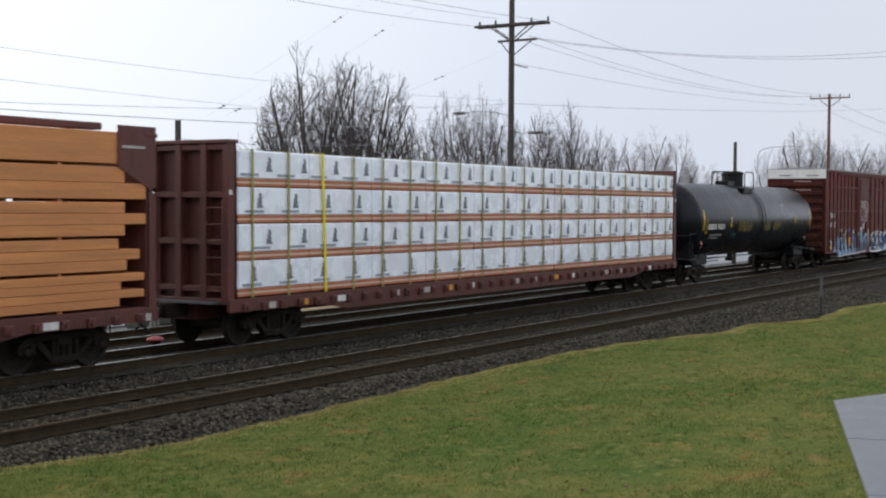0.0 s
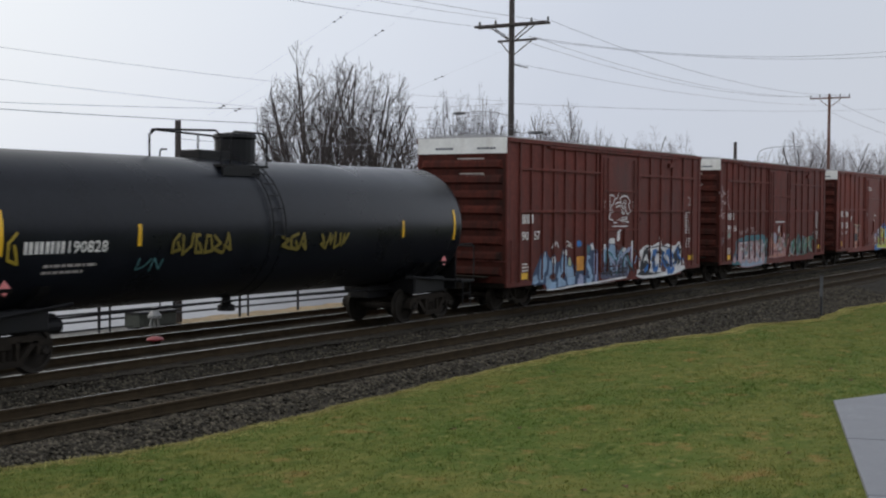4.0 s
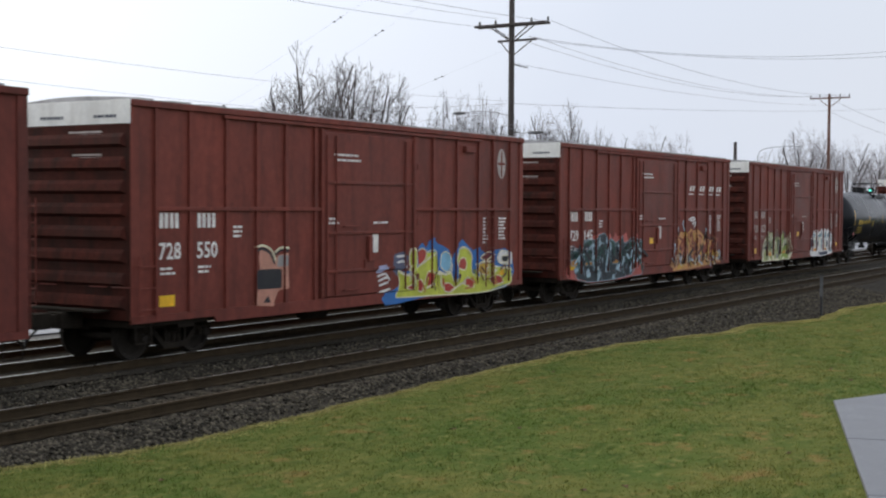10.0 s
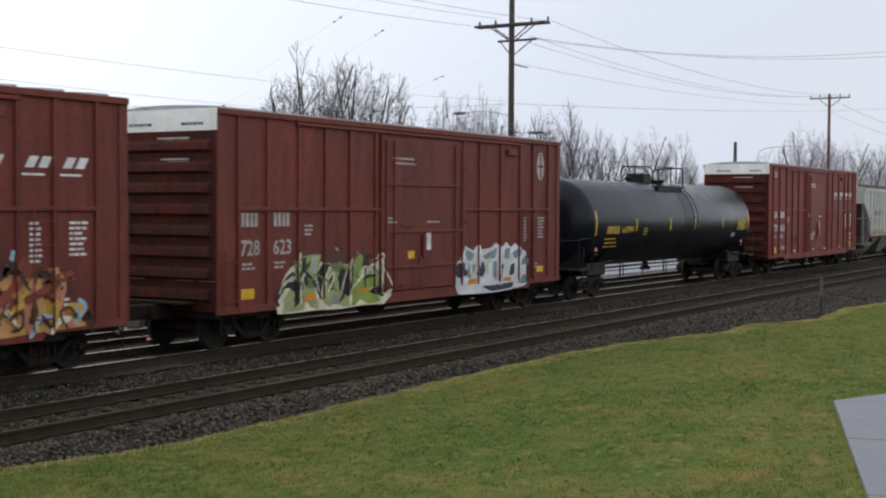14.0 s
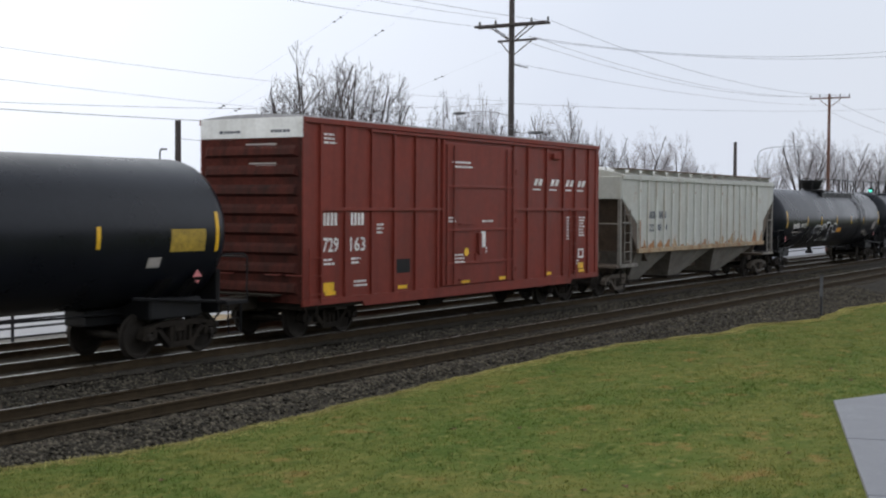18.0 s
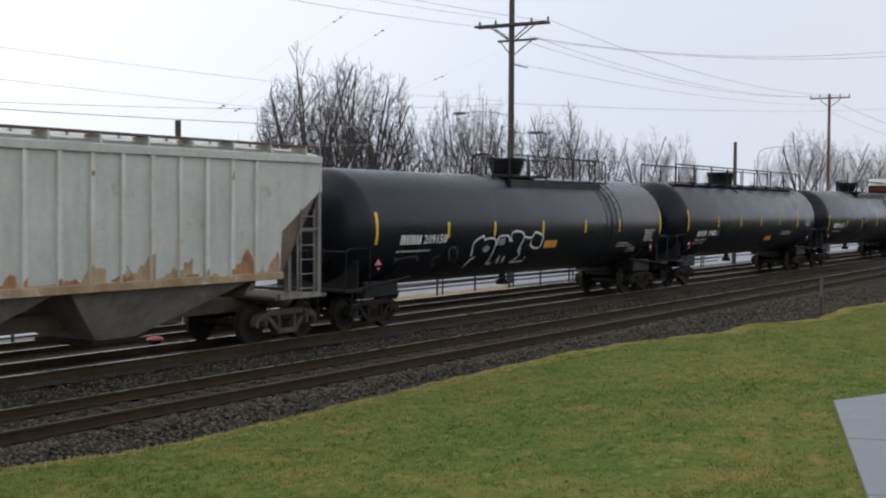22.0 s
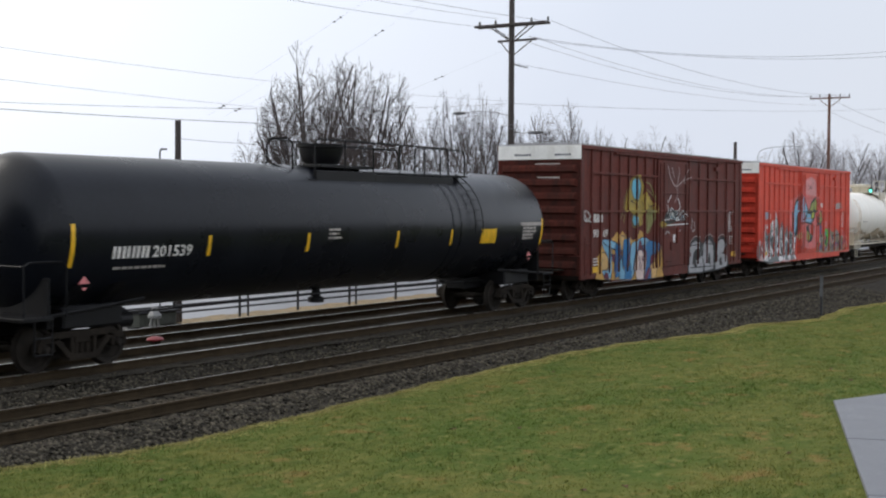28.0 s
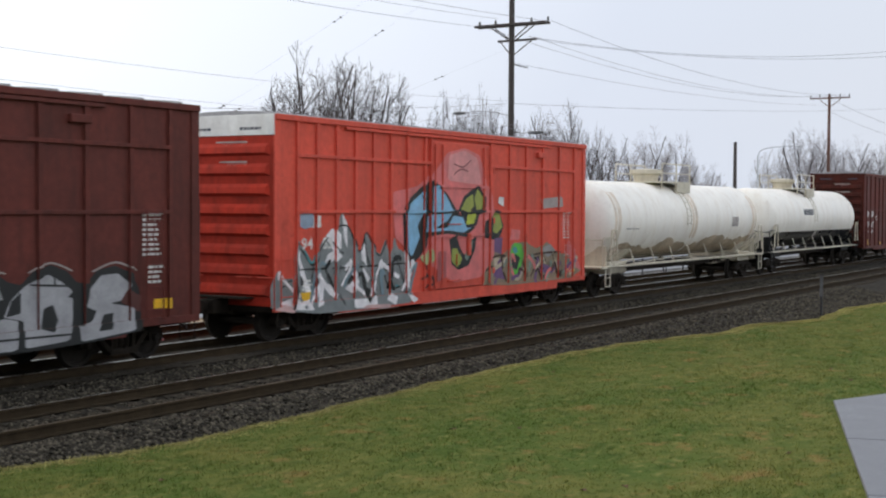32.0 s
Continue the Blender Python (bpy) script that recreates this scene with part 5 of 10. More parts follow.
        part("draft_sill", Geo().box(*sorted((x, x + out * 0.55)), -0.22, 0.22, 0.68, 1.0, 0.02), TRUCK_STEEL, c)
        for yy in (-1.3, -0.7, 0.7, 1.3):
            part("grab_iron", Geo().path([(x + out * 0.03, yy - 0.2, 1.5), (x + out * 0.1, yy - 0.2, 1.5), (x + out * 0.1, yy + 0.2, 1.5), (x + out * 0.03, yy + 0.2, 1.5)], 0.013, 5), paint, c)
    bx = length + 0.18
    part("brake_wheel", Geo().lathe([(-0.03, 0.24), (0.0, 0.26), (0.03, 0.24)], "x", (bx, -0.6, 2.1), 18, caps=False).tube((bx, -0.6, 1.84), (bx, -0.6, 2.36), 0.014, n=5).tube((bx, -0.86, 2.1), (bx, -0.34, 2.1), 0.014, n=5).tube((bx, -0.6, 2.1), (bx - 0.2, -0.6, 2.1), 0.03, n=6), BLACK_STEEL, c)
    part("floor_frame", Geo().box(0.1, length - 0.1, -1.42, 1.42, 0.70, 0.86, 0.02), TRUCK_STEEL, c)
    for x in (1.66, length - 1.66):
        part("body_bolster", Geo().box(x - 0.25, x + 0.25, -1.4, 1.4, 0.62, 0.72, 0.02), TRUCK_STEEL, c)
    for x in (5.0, 10.8):
        part("cross_bearer", Geo().prism([(-1.4, 0.70), (1.4, 0.70), (0.3, 0.5), (-0.3, 0.5)], x - 0.06, x + 0.06, axis="x"), TRUCK_STEEL, c)
    # roof with raised seams
    g = Geo()
    ny = 9
    rows = []
    for k in range(ny):
        y = -1.54 + 3.08 * k / (ny - 1)
        rows.append((y, top + 0.005 + 0.09 * (1 - (y / 1.54) ** 2)))
    g.prism(rows + [(1.54, top - 0.03), (-1.54, top - 0.03)], 0.0, length, axis="x")
    for k in range(15):
        x = 0.55 + k * (length - 1.1) / 14
        g.prism([(y, z - 0.01) for y, z in rows] + [(y, z + 0.035) for y, z in rows[::-1]], x - 0.05, x + 0.05, axis="x")
    part("roof", g, ROOF_GREY, c, "galvanised seamed roof")
    # ladders and steps on the near side, floor gear
    ladder(c, 14.2 if kind == "western" else 13.45, -side - 0.12, 0.85, 3.0, "x", paint, 5)
    ladder(c, 0.14, -side - 0.10, 0.85, 2.1, "x", paint, 3)
    for x in (0.12, length - 0.55):
        part("step", Geo().path([(x, -side - 0.02, bot), (x, -side - 0.02, 0.4), (x + 0.42, -side - 0.02, 0.4), (x + 0.42, -side - 0.02, bot)], 0.018, 6), TRUCK_STEEL, c)
    part("centre_sill", Geo().box(0.1, length - 0.1, -0.25, 0.25, 0.62, 0.9, 0.02), TRUCK_STEEL, c)
    part("brake_tank", Geo().lathe([(0, 0.0), (0.0, 0.15), (0.05, 0.2), (0.85, 0.2), (0.9, 0.15), (0.9, 0.0)], "x", (6.2, -0.75, 0.6), 14), TRUCK_STEEL, c)
    part("brake_rod", Geo().path([(2.6, -0.5, 0.55), (6.0, -0.55, 0.52), (9.2, -0.5, 0.5), (13.2, -0.5, 0.55)], 0.02, 5), TRUCK_STEEL, c)
    running_gear(c, length, 1.66)

    def put(polys, lift, step=0.0001):
        return on_side(polys, relief, side, lift, step)
    for x, z, w_, h_ in ((12.35, 4.55, 0.5, 0.16), (7.6, 1.5, 0.4, 0.3)):
        relief.append((x, x + w_, z, z + h_, 0.11))
        part("bracket_box", Geo().box(x, x + w_, -side - 0.11, -side + 0.01, z, z + h_, 0.012), paint, c)
    # reflectors low on the side
    for x in (0.85, 3.9, 6.9, 9.0, 12.0, 14.35) if strips else ():
        part("reflector", put([rect(x, x + 0.42, 1.0, 1.09)], 0.006), STRIPE, c, "small yellow reflective strip")
    return c, put


def small_print(c, put, spots, material=None):
    for x, z, w, rows in spots:
        part("small_print", put(bars(x, z, w, rows, rnd=random.Random(int(x * 100))), 0.005), material or LETTER, c, "small white print")


def western_marks(c, put, left, right):
    part("owner_mark", put(mark_polys(1.0, 2.58, 0.27, 0.2, 3, 0.05), 0.005), LETTER, c, "white block letters")
    part("car_number", put(text_polys(left, 0.98, 2.08, 0.27, 0.42) + text_polys(right, 1.76, 2.08, 0.27, 0.36), 0.005), LETTER, c, "white stencilled number")
    small_print(c, put, ((14.2, 2.86, 0.5, 9), (14.35, 1.85, 0.4, 4), (1.0, 1.35, 0.45, 3)))
    part("placard", put([rect(0.9, 1.35, 0.93, 1.12)], 0.006), STRIPE, c, "yellow reflective plate")
    part("placard", put([rect(14.5, 14.95, 1.05, 1.25)], 0.006), STRIPE, c, "yellow reflective plate")


def main_marks(c, put, left, right, logo, faint=False):
    m = LETTER_GREY if faint else LETTER
    part("owner_mark", put(mark_polys(0.78, 2.62, 0.30, 0.24, 2, 0.05) + mark_polys(1.86, 2.62, 0.30, 0.24, 2, 0.05), 0.005), m, c, "white block letters")
    part("car_number", put(text_polys(left, 0.76, 2.0, 0.34, 0.62) + text_polys(right, 1.84, 2.0, 0.34, 0.62), 0.005), m, c, "white stencilled number")
    small_print(c, put, ((0.8, 1.8, 0.45, 2), (1.88, 1.8, 0.4, 2), (6.4, 4.24, 1.35, 1), (6.5, 4.12, 1.2, 1), (13.45, 2.72, 0.3, 8), (14.35, 2.72, 0.45, 7), (2.95, 2.6, 0.35, 3), (14.0, 1.35, 0.5, 2), (8.0, 2.65, 0.7, 1), (6.2, 2.75, 0.4, 2)), m)
    part("placard", put([rect(0.72, 1.2, 1.08, 1.3)], 0.006), STRIPE, c, "yellow reflective plate")
    part("placard", put([rect(14.3, 14.7, 1.12, 1.3)], 0.006), STRIPE, c, "yellow reflective plate")
    part("door_card", put([rect(7.95, 8.2, 1.95, 2.4)], 0.006), LETTER, c, "white paper card")
    if logo == "italic":
        for k, x in enumerate((11.2, 12.3, 13.35, 14.2)):
            part("logo", put(mark_polys(x, 3.72, 0.20, 0.5, 1, 0, 0.6) + [rect(x - 0.06, x + 0.44, 3.58, 3.62)], 0.005), LETTER, c, "white slanted logo blocks")
    if logo == "round":
        part("logo", put([[(14.5 + 0.24 * math.cos(a), 4.3 + 0.42 * math.sin(a)) for a in np.linspace(0, 6.283, 21)[:-1]]], 0.005), LETTER_GREY, c, "worn round emblem with a cross")
        part("logo_cross", put([rect(14.46, 14.54, 3.93, 4.67), rect(14.3, 14.7, 4.26, 4.33)], 0.008), paint_of(c), c)


def paint_of(c):
    return next(o for o in c.children if o.name.startswith("body")).data.materials[0]


def tank_profile(x0, x1, r, depth):
    k = [math.pi / 2 * i / 8 for i in range(9)]
    left = [(x0 + depth * (1 - math.sin(a)), max(0.001, r * math.cos(a))) for a in k[::-1]]
    right = [(x1 - depth * (1 - math.sin(a)), max(0.001, r * math.cos(a))) for a in k]
    return left + right


def tank_car(s, length, paint, label, gear, stripes=(), top=4.04, radius=1.52, bands=(), letter=None, gear_mat=None, low=0.0):
    """A tank car; local x = 0 at its front coupler."""
    c = car("tank_car", s, label, "tank car")
    g_m = gear_mat or BLACK_STEEL
    zc = top - radius
    shell = part("tank", Geo().lathe(tank_profile(0.75, length - 0.75, radius, 0.72), "x", (0, 0, zc), 72), paint, c, smooth=True)
    for x in bands:
        part("jacket_band", Geo().lathe([(x - 0.05, radius + 0.004), (x - 0.04, radius + 0.012), (x + 0.04, radius + 0.012), (x + 0.05, radius + 0.004)], "x", (0, 0, zc), 72, caps=False), paint, c, smooth=True)

    def put(polys, lift, step=0.0001):
        return on_tank(polys, radius, zc, lift, step)
    for x in stripes:
        tall = 0.8 if x in (stripes[0], stripes[-1]) else 0.42
        z = zc - low + (0.02 if tall > 0.5 else -0.06)
        part("reflector", put([rect(x - 0.05, x + 0.05, z - tall / 2, z + tall / 2)], 0.008), STRIPE, c, "vertical yellow reflective strip")
    # end sills, saddles, platforms and hand rails
    for x, o in ((0.6, 1), (length - 0.6, -1)):
        def X(d):
            return x + o * d
        part("end_sill", Geo().box(*sorted((X(-0.1), X(3.4))), -0.3, 0.3, 0.68, 1.0, 0.02), g_m, c)
        part("end_platform", Geo().box(*sorted((X(-0.15), X(0.55))), -1.42, 1.42, 1.0, 1.07, 0.01), g_m, c)
        saddle = [(-1.3, 1.5), (-1.38, 2.0), (-1.2, zc - 0.95), (-0.7, zc - 1.38), (0.0, zc - 1.5), (0.7, zc - 1.38), (1.2, zc - 0.95), (1.38, 2.0), (1.3, 1.5), (0.5, 0.85), (-0.5, 0.85)]
        part("saddle", Geo().prism([(a, min(b, 1.62)) for a, b in saddle], *sorted((X(1.2), X(1.5))), axis="x"), g_m, c)
        part("saddle", Geo().prism([(a, min(b, 1.62)) for a, b in saddle], *sorted((X(2.1), X(2.35))), axis="x"), g_m, c)
        part("body_bolster", Geo().box(*sorted((X(1.0), X(2.5))), -1.15, 1.15, 0.78, 1.2, 0.04), g_m, c)
        part("head_shield", Geo().box(*sorted((X(0.55), X(0.62))), -1.25, 1.25, 0.82, 1.75, 0.02), g_m, c)
        for y in (-1.4, 1.4):
            part("end_rail", Geo().path([(X(-0.12), y, 1.05), (X(-0.12), y, 1.98), (X(0.0), y, 2.05), (X(0.75), y, 2.05), (X(0.85), y, 1.95), (X(0.85), y, 1.05)], 0.02, 6), g_m, c)
            part("step", Geo().path([(X(0.1), y * 1.014, 1.0), (X(0.1), y * 1.014, 0.4), (X(0.5), y * 1.014, 0.4), (X(0.5), y * 1.014, 1.0)], 0.02, 6).tube((X(0.1), y * 1.014, 0.7), (X(0.5), y * 1.014, 0.7), 0.016, n=5), g_m, c)
            part("long_brace", Geo().tube((X(0.4), y * 0.93, 1.05), (X(3.0), y * 0.84, 1.25), 0.035, n=6), g_m, c)
        part("end_rail", Geo().path([(X(-0.14), -1.4, 1.98), (X(-0.14), 1.4, 1.98)], 0.02, 6), g_m, c)
        if gear != "white":
            part("placard", Geo().add([(X(1.2), -1.33, 1.62), (X(1.34), -1.33, 1.48), (X(1.48), -1.33, 1.62), (X(1.34), -1.33, 1.76)], [(0, 1, 2, 3)]).add([(X(1.2), -1.32, 1.62), (X(1.34), -1.32, 1.48), (X(1.48), -1.32, 1.62), (X(1.34), -1.32, 1.76)], [(3, 2, 1, 0)]), PINK, c, "red and white diamond placard")
    part("brake_wheel", Geo().lathe([(-0.02, 0.24), (0.0, 0.26), (0.02, 0.24)], "x", (0.42, -0.55, 1.9), 18, caps=False).tube((0.42, -0.55, 1.05), (0.42, -0.55, 1.92), 0.025, n=6).tube((0.42, -0.8, 1.9), (0.42, -0.3, 1.9), 0.013, n=5), g_m, c)
    part("brake_cylinder", Geo().lathe([(0, 0), (0, 0.14), (0.5, 0.16), (0.52, 0)], "x", (3.3, -0.55, 0.8), 12), g_m, c)
    part("brake_pipe", Geo().path([(2.9, -0.4, 0.9), (length * 0.5, -0.4, zc - radius - 0.06), (length - 2.9, -0.4, 0.9)], 0.025, 5), g_m, c)
    part("outlet_valve", Geo().lathe([(0, 0.2), (0.12, 0.2), (0.16, 0.12), (0.34, 0.1), (0.34, 0)], "z", (length * 0.5, 0, zc - radius - 0.32), 12), g_m, c)
    running_gear(c, length, 2.15, -1.1)
    top_gear(c, length, top, gear, g_m, radius, zc)
    return c, put


def top_rail(c, x0, x1, top, yy, m, height=0.92, every=1.4, sides=(-1, 1), mid=False):
    for s in sides:
        n = max(2, round((x1 - x0) / every) + 1)
        for k in range(n):
            x = x0 + (x1 - x0) * k / (n - 1)
            part("rail_post", Geo().tube((x, s * yy, top - 0.22), (x, s * yy, top + height), 0.026, n=6), m, c)
        part("hand_rail", Geo().path([(x0, s * yy, top + height), (x1, s * yy, top + height)], 0.026, 6), m, c)
        if mid:
            part("mid_rail", Geo().path([(x0, s * yy, top + height * 0.5), (x1, s * yy, top + height * 0.5)], 0.02, 6), m, c)


def hoop(c, a, b, top, m, height=0.6, posts=0):
    """One bent hand rail that rises at a, runs level and goes down at b; a and b are (x, y)."""
    p, q = Vector((*a, top - 0.17)), Vector((*b, top - 0.17))
    up, d = Vector((0, 0, height + 0.17)), (q - p).normalized() * 0.12
    drop = Vector((0, 0, 0.12))
    part("hand_rail", Geo().path([p, p + up - drop, p + up + d, q + up - d, q + up - drop, q], 0.024, 6), m, c)
    for k in range(posts):
        v = p.lerp(q, (k + 1) / (posts + 1))
        part("rail_post", Geo().tube(v, v + up, 0.022, n=6), m, c)


def top_gear(c, length, top, gear, m, radius, zc):
    mid = length / 2
    if gear == "bowl":
        xb = mid + 0.2
        part("manway", Geo().lathe([(-0.12, 0.40), (0.06, 0.40), (0.12, 0.46), (0.30, 0.53), (0.45, 0.56), (0.47, 0.64), (0.54, 0.64), (0.56, 0.0)], "z", (xb, 0, top), 28), m, c, "deep black cup-shaped fittings housing", smooth=True)
        part("walkway", Geo().box(xb + 0.5, xb + 5.5, -0.98, -0.45, top - 0.16, top - 0.12).box(xb + 0.5, xb + 5.5, 0.45, 0.98, top - 0.16, top - 0.12), m, c)
        part("drip_skirt", Geo().box(xb - 1.5, xb + 0.95, -1.0, -0.9, top - 0.5, top - 0.14, 0.01), m, c)
        part("drip_skirt", Geo().box(xb + 0.95, xb + 4.7, -1.0, -0.92, top - 0.4, top - 0.18, 0.01), m, c)
        part("drip_plate", Geo().box(xb - 1.2, xb + 1.0, -0.9, 0.9, top - 0.06, top + 0.01, 0.01), m, c)
        hoop(c, (xb - 2.1, 0.0), (xb + 1.3, 0.95), top, m, 0.6, 1)
        hoop(c, (xb - 2.1, 0.0), (xb - 1.9, -0.6), top, m)
        hoop(c, (xb - 1.5, -0.95), (xb + 4.5, -0.95), top, m, 0.6, 4)
        hoop(c, (xb + 1.5, 0.95), (xb + 4.9, 0.95), top, m, 0.6, 1)
        hoop(c, (xb + 2.9, -0.9), (xb + 5.45, -0.9), top, m, 0.58, 1)
        part("rail_brace", Geo().path([(xb - 2.3, -0.3, top), (xb - 1.9, -0.7, top - 0.2), (xb - 1.75, -1.0, top - 0.38), (xb - 1.5, -1.0, top - 0.38)], 0.02, 6), m, c)
        side_ladder(c, xb + 4.9, radius, zc, m)
    elif gear == "long":
        xb = mid - 0.9
        part("manway", Geo().lathe([(-0.15, 0.5), (0.1, 0.52), (0.5, 0.58), (0.55, 0.62), (0.58, 0.0)], "z", (xb, 0, top), 24), m, c, "squat black fittings housing", smooth=True)
        part("walkway", Geo().box(2.0, length - 2.0, -0.7, -0.4, top - 0.04, top + 0.0).box(2.0, length - 2.0, 0.4, 0.7, top - 0.04, top + 0.0), m, c)
        top_rail(c, 2.0, length - 2.0, top, 0.72, m, 0.7, 2.1)
        for k in range(8):
            x = 3.4 + k * (length - 6.8) / 7
            part("rail_bracket", Geo().path([(x, -0.72, top + 0.02), (x, -0.95, top - 0.12), (x + 0.3, -0.95, top - 0.12), (x + 0.3, -0.72, top + 0.02)], 0.03, 6), m, c)
    elif gear == "box":
        xb = mid - 0.7
        part("manway", Geo().box(xb - 0.38, xb + 0.38, -0.35, 0.35, top - 0.1, top + 0.32, 0.03), m, c, "boxy black fittings housing")
        part("vent", Geo().lathe([(-0.05, 0.06), (0.06, 0.06), (0.08, 0.11), (0.16, 0.12), (0.2, 0.07), (0.2, 0)], "z", (xb - 1.07, 0, top), 12), m, c)
        part("hatch", Geo().lathe([(-0.05, 0.42), (0.03, 0.44), (0.05, 0.5), (0.1, 0.5), (0.12, 0.2), (0.13, 0)], "z", (xb + 1.27, 0, top), 20), m, c)
        part("walkway", Geo().box(xb - 0.3, xb + 2.3, -1.0, -0.4, top - 0.2, top - 0.15), m, c)
        part("drip_skirt", Geo().box(xb - 0.5, xb + 1.9, -1.0, -0.94, top - 0.36, top - 0.2, 0.01), m, c)
        hoop(c, (xb - 1.63, 0.0), (xb + 2.95, 0.9), top, m, 0.58, 1)
        hoop(c, (xb - 1.63, 0.0), (xb - 0.85, -0.9), top, m, 0.55)
        hoop(c, (xb - 0.29, -0.9), (xb + 2.25, -0.9), top, m, 0.56, 1)
        hoop(c, (xb + 2.25, -0.9), (xb + 3.6, 0.9), top, m, 0.58)
        side_ladder(c, xb + 1.7, radius, zc, m)
    elif gear == "posts":
        xb = mid + 0.3
        part("manway", Geo().lathe([(-0.1, 0.46), (0.45, 0.46), (0.5, 0.5), (0.58, 0.48), (0.62, 0.2), (0.62, 0)], "z", (xb, 0, top), 20), m, c, "round black fittings dome")
        part("valve_box", Geo().box(xb - 1.5, xb - 0.5, -0.3, 0.3, top - 0.1, top + 0.18, 0.03), m, c)
        part("walkway", Geo().box(xb - 1.5, xb - 0.1, -1.05, -0.5, top - 0.2, top - 0.15), m, c)
        part("drip_skirt", Geo().box(xb - 1.6, xb - 0.4, -1.06, -1.0, top - 0.4, top - 0.2, 0.01), m, c)
        hoop(c, (xb - 2.7, 0.0), (xb + 1.3, 0.95), top, m, 0.56, 1)
        hoop(c, (xb - 2.7, 0.0), (xb - 1.6, -1.0), top, m, 0.56)
        hoop(c, (xb - 1.3, -1.0), (xb - 0.1, -1.0), top, m, 0.56)
        side_ladder(c, xb - 0.6, radius, zc, m)
    else:
        xb = mid - 1.6
        part("manway", Geo().lathe([(-0.1, 0.42), (0.3, 0.5), (0.36, 0.62), (0.5, 0.62), (0.56, 0)], "z", (xb, 0, top), 20), TANK_CREAM, c, "cream fittings dome")
        top_rail(c, xb - 0.7, xb + 2.2, top, 0.95, TANK_CREAM, 0.72, 1.4, mid=True)
        part("platform", Geo().box(xb - 0.8, xb + 2.3, -1.0, 1.0, top + 0.0, top + 0.05).box(xb + 0.6, xb + 2.0, -1.05, -0.95, top - 0.35, top + 0.0), TANK_CREAM, c)
        for s in (-1, 1):
            part("running_board", Geo().box(1.0, length - 1.0, *sorted((s * 1.15, s * 1.42)), 1.02, 1.08, 0.01), TANK_CREAM, c)
            for k in range(9):
                x = 1.6 + k * (length - 3.2) / 8
                part("board_strut", Geo().tube((x, s * 1.3, 1.06), (x + 0.12, s * 1.05, 1.62), 0.025, n=6), TANK_CREAM, c)
            for x in (0.95, length - 1.5):
                part("end_guard", Geo().path([(x, s * 1.5, 1.3), (x + 0.1, s * 1.5, 2.3), (x + 0.45, s * 1.5, 2.3), (x + 0.55, s * 1.5, 1.3)], 0.03, 6), TANK_CREAM, c)
        part("centre_frame", Geo().box(2.8, length - 2.8, -0.3, 0.3, 0.72, 1.0, 0.02), TRUCK_STEEL, c)
        side_ladder(c, xb + 0.6, radius, zc, TANK_CREAM)


def side_ladder(c, x, radius, zc, m):
    """A ladder bent over the near side of the drum."""
    r = radius + 0.09
    lad = None
    for dx in (0.0, 0.42):
        g = Geo().path([(x + dx, -r * math.sin(a), zc + r * math.cos(a)) for a in np.linspace(0.45, 1.7, 7)], 0.016, 5)
        ob = part("stile" if lad else "tank_ladder", g, m, lad or c)
        lad = lad or ob
    for a in np.linspace(0.55, 1.65, 7):
        part("rung", Geo().tube((x, -r * math.sin(a), zc + r * math.cos(a)), (x + 0.42, -r * math.sin(a), zc + r * math.cos(a)), 0.013, n=5), m, lad)


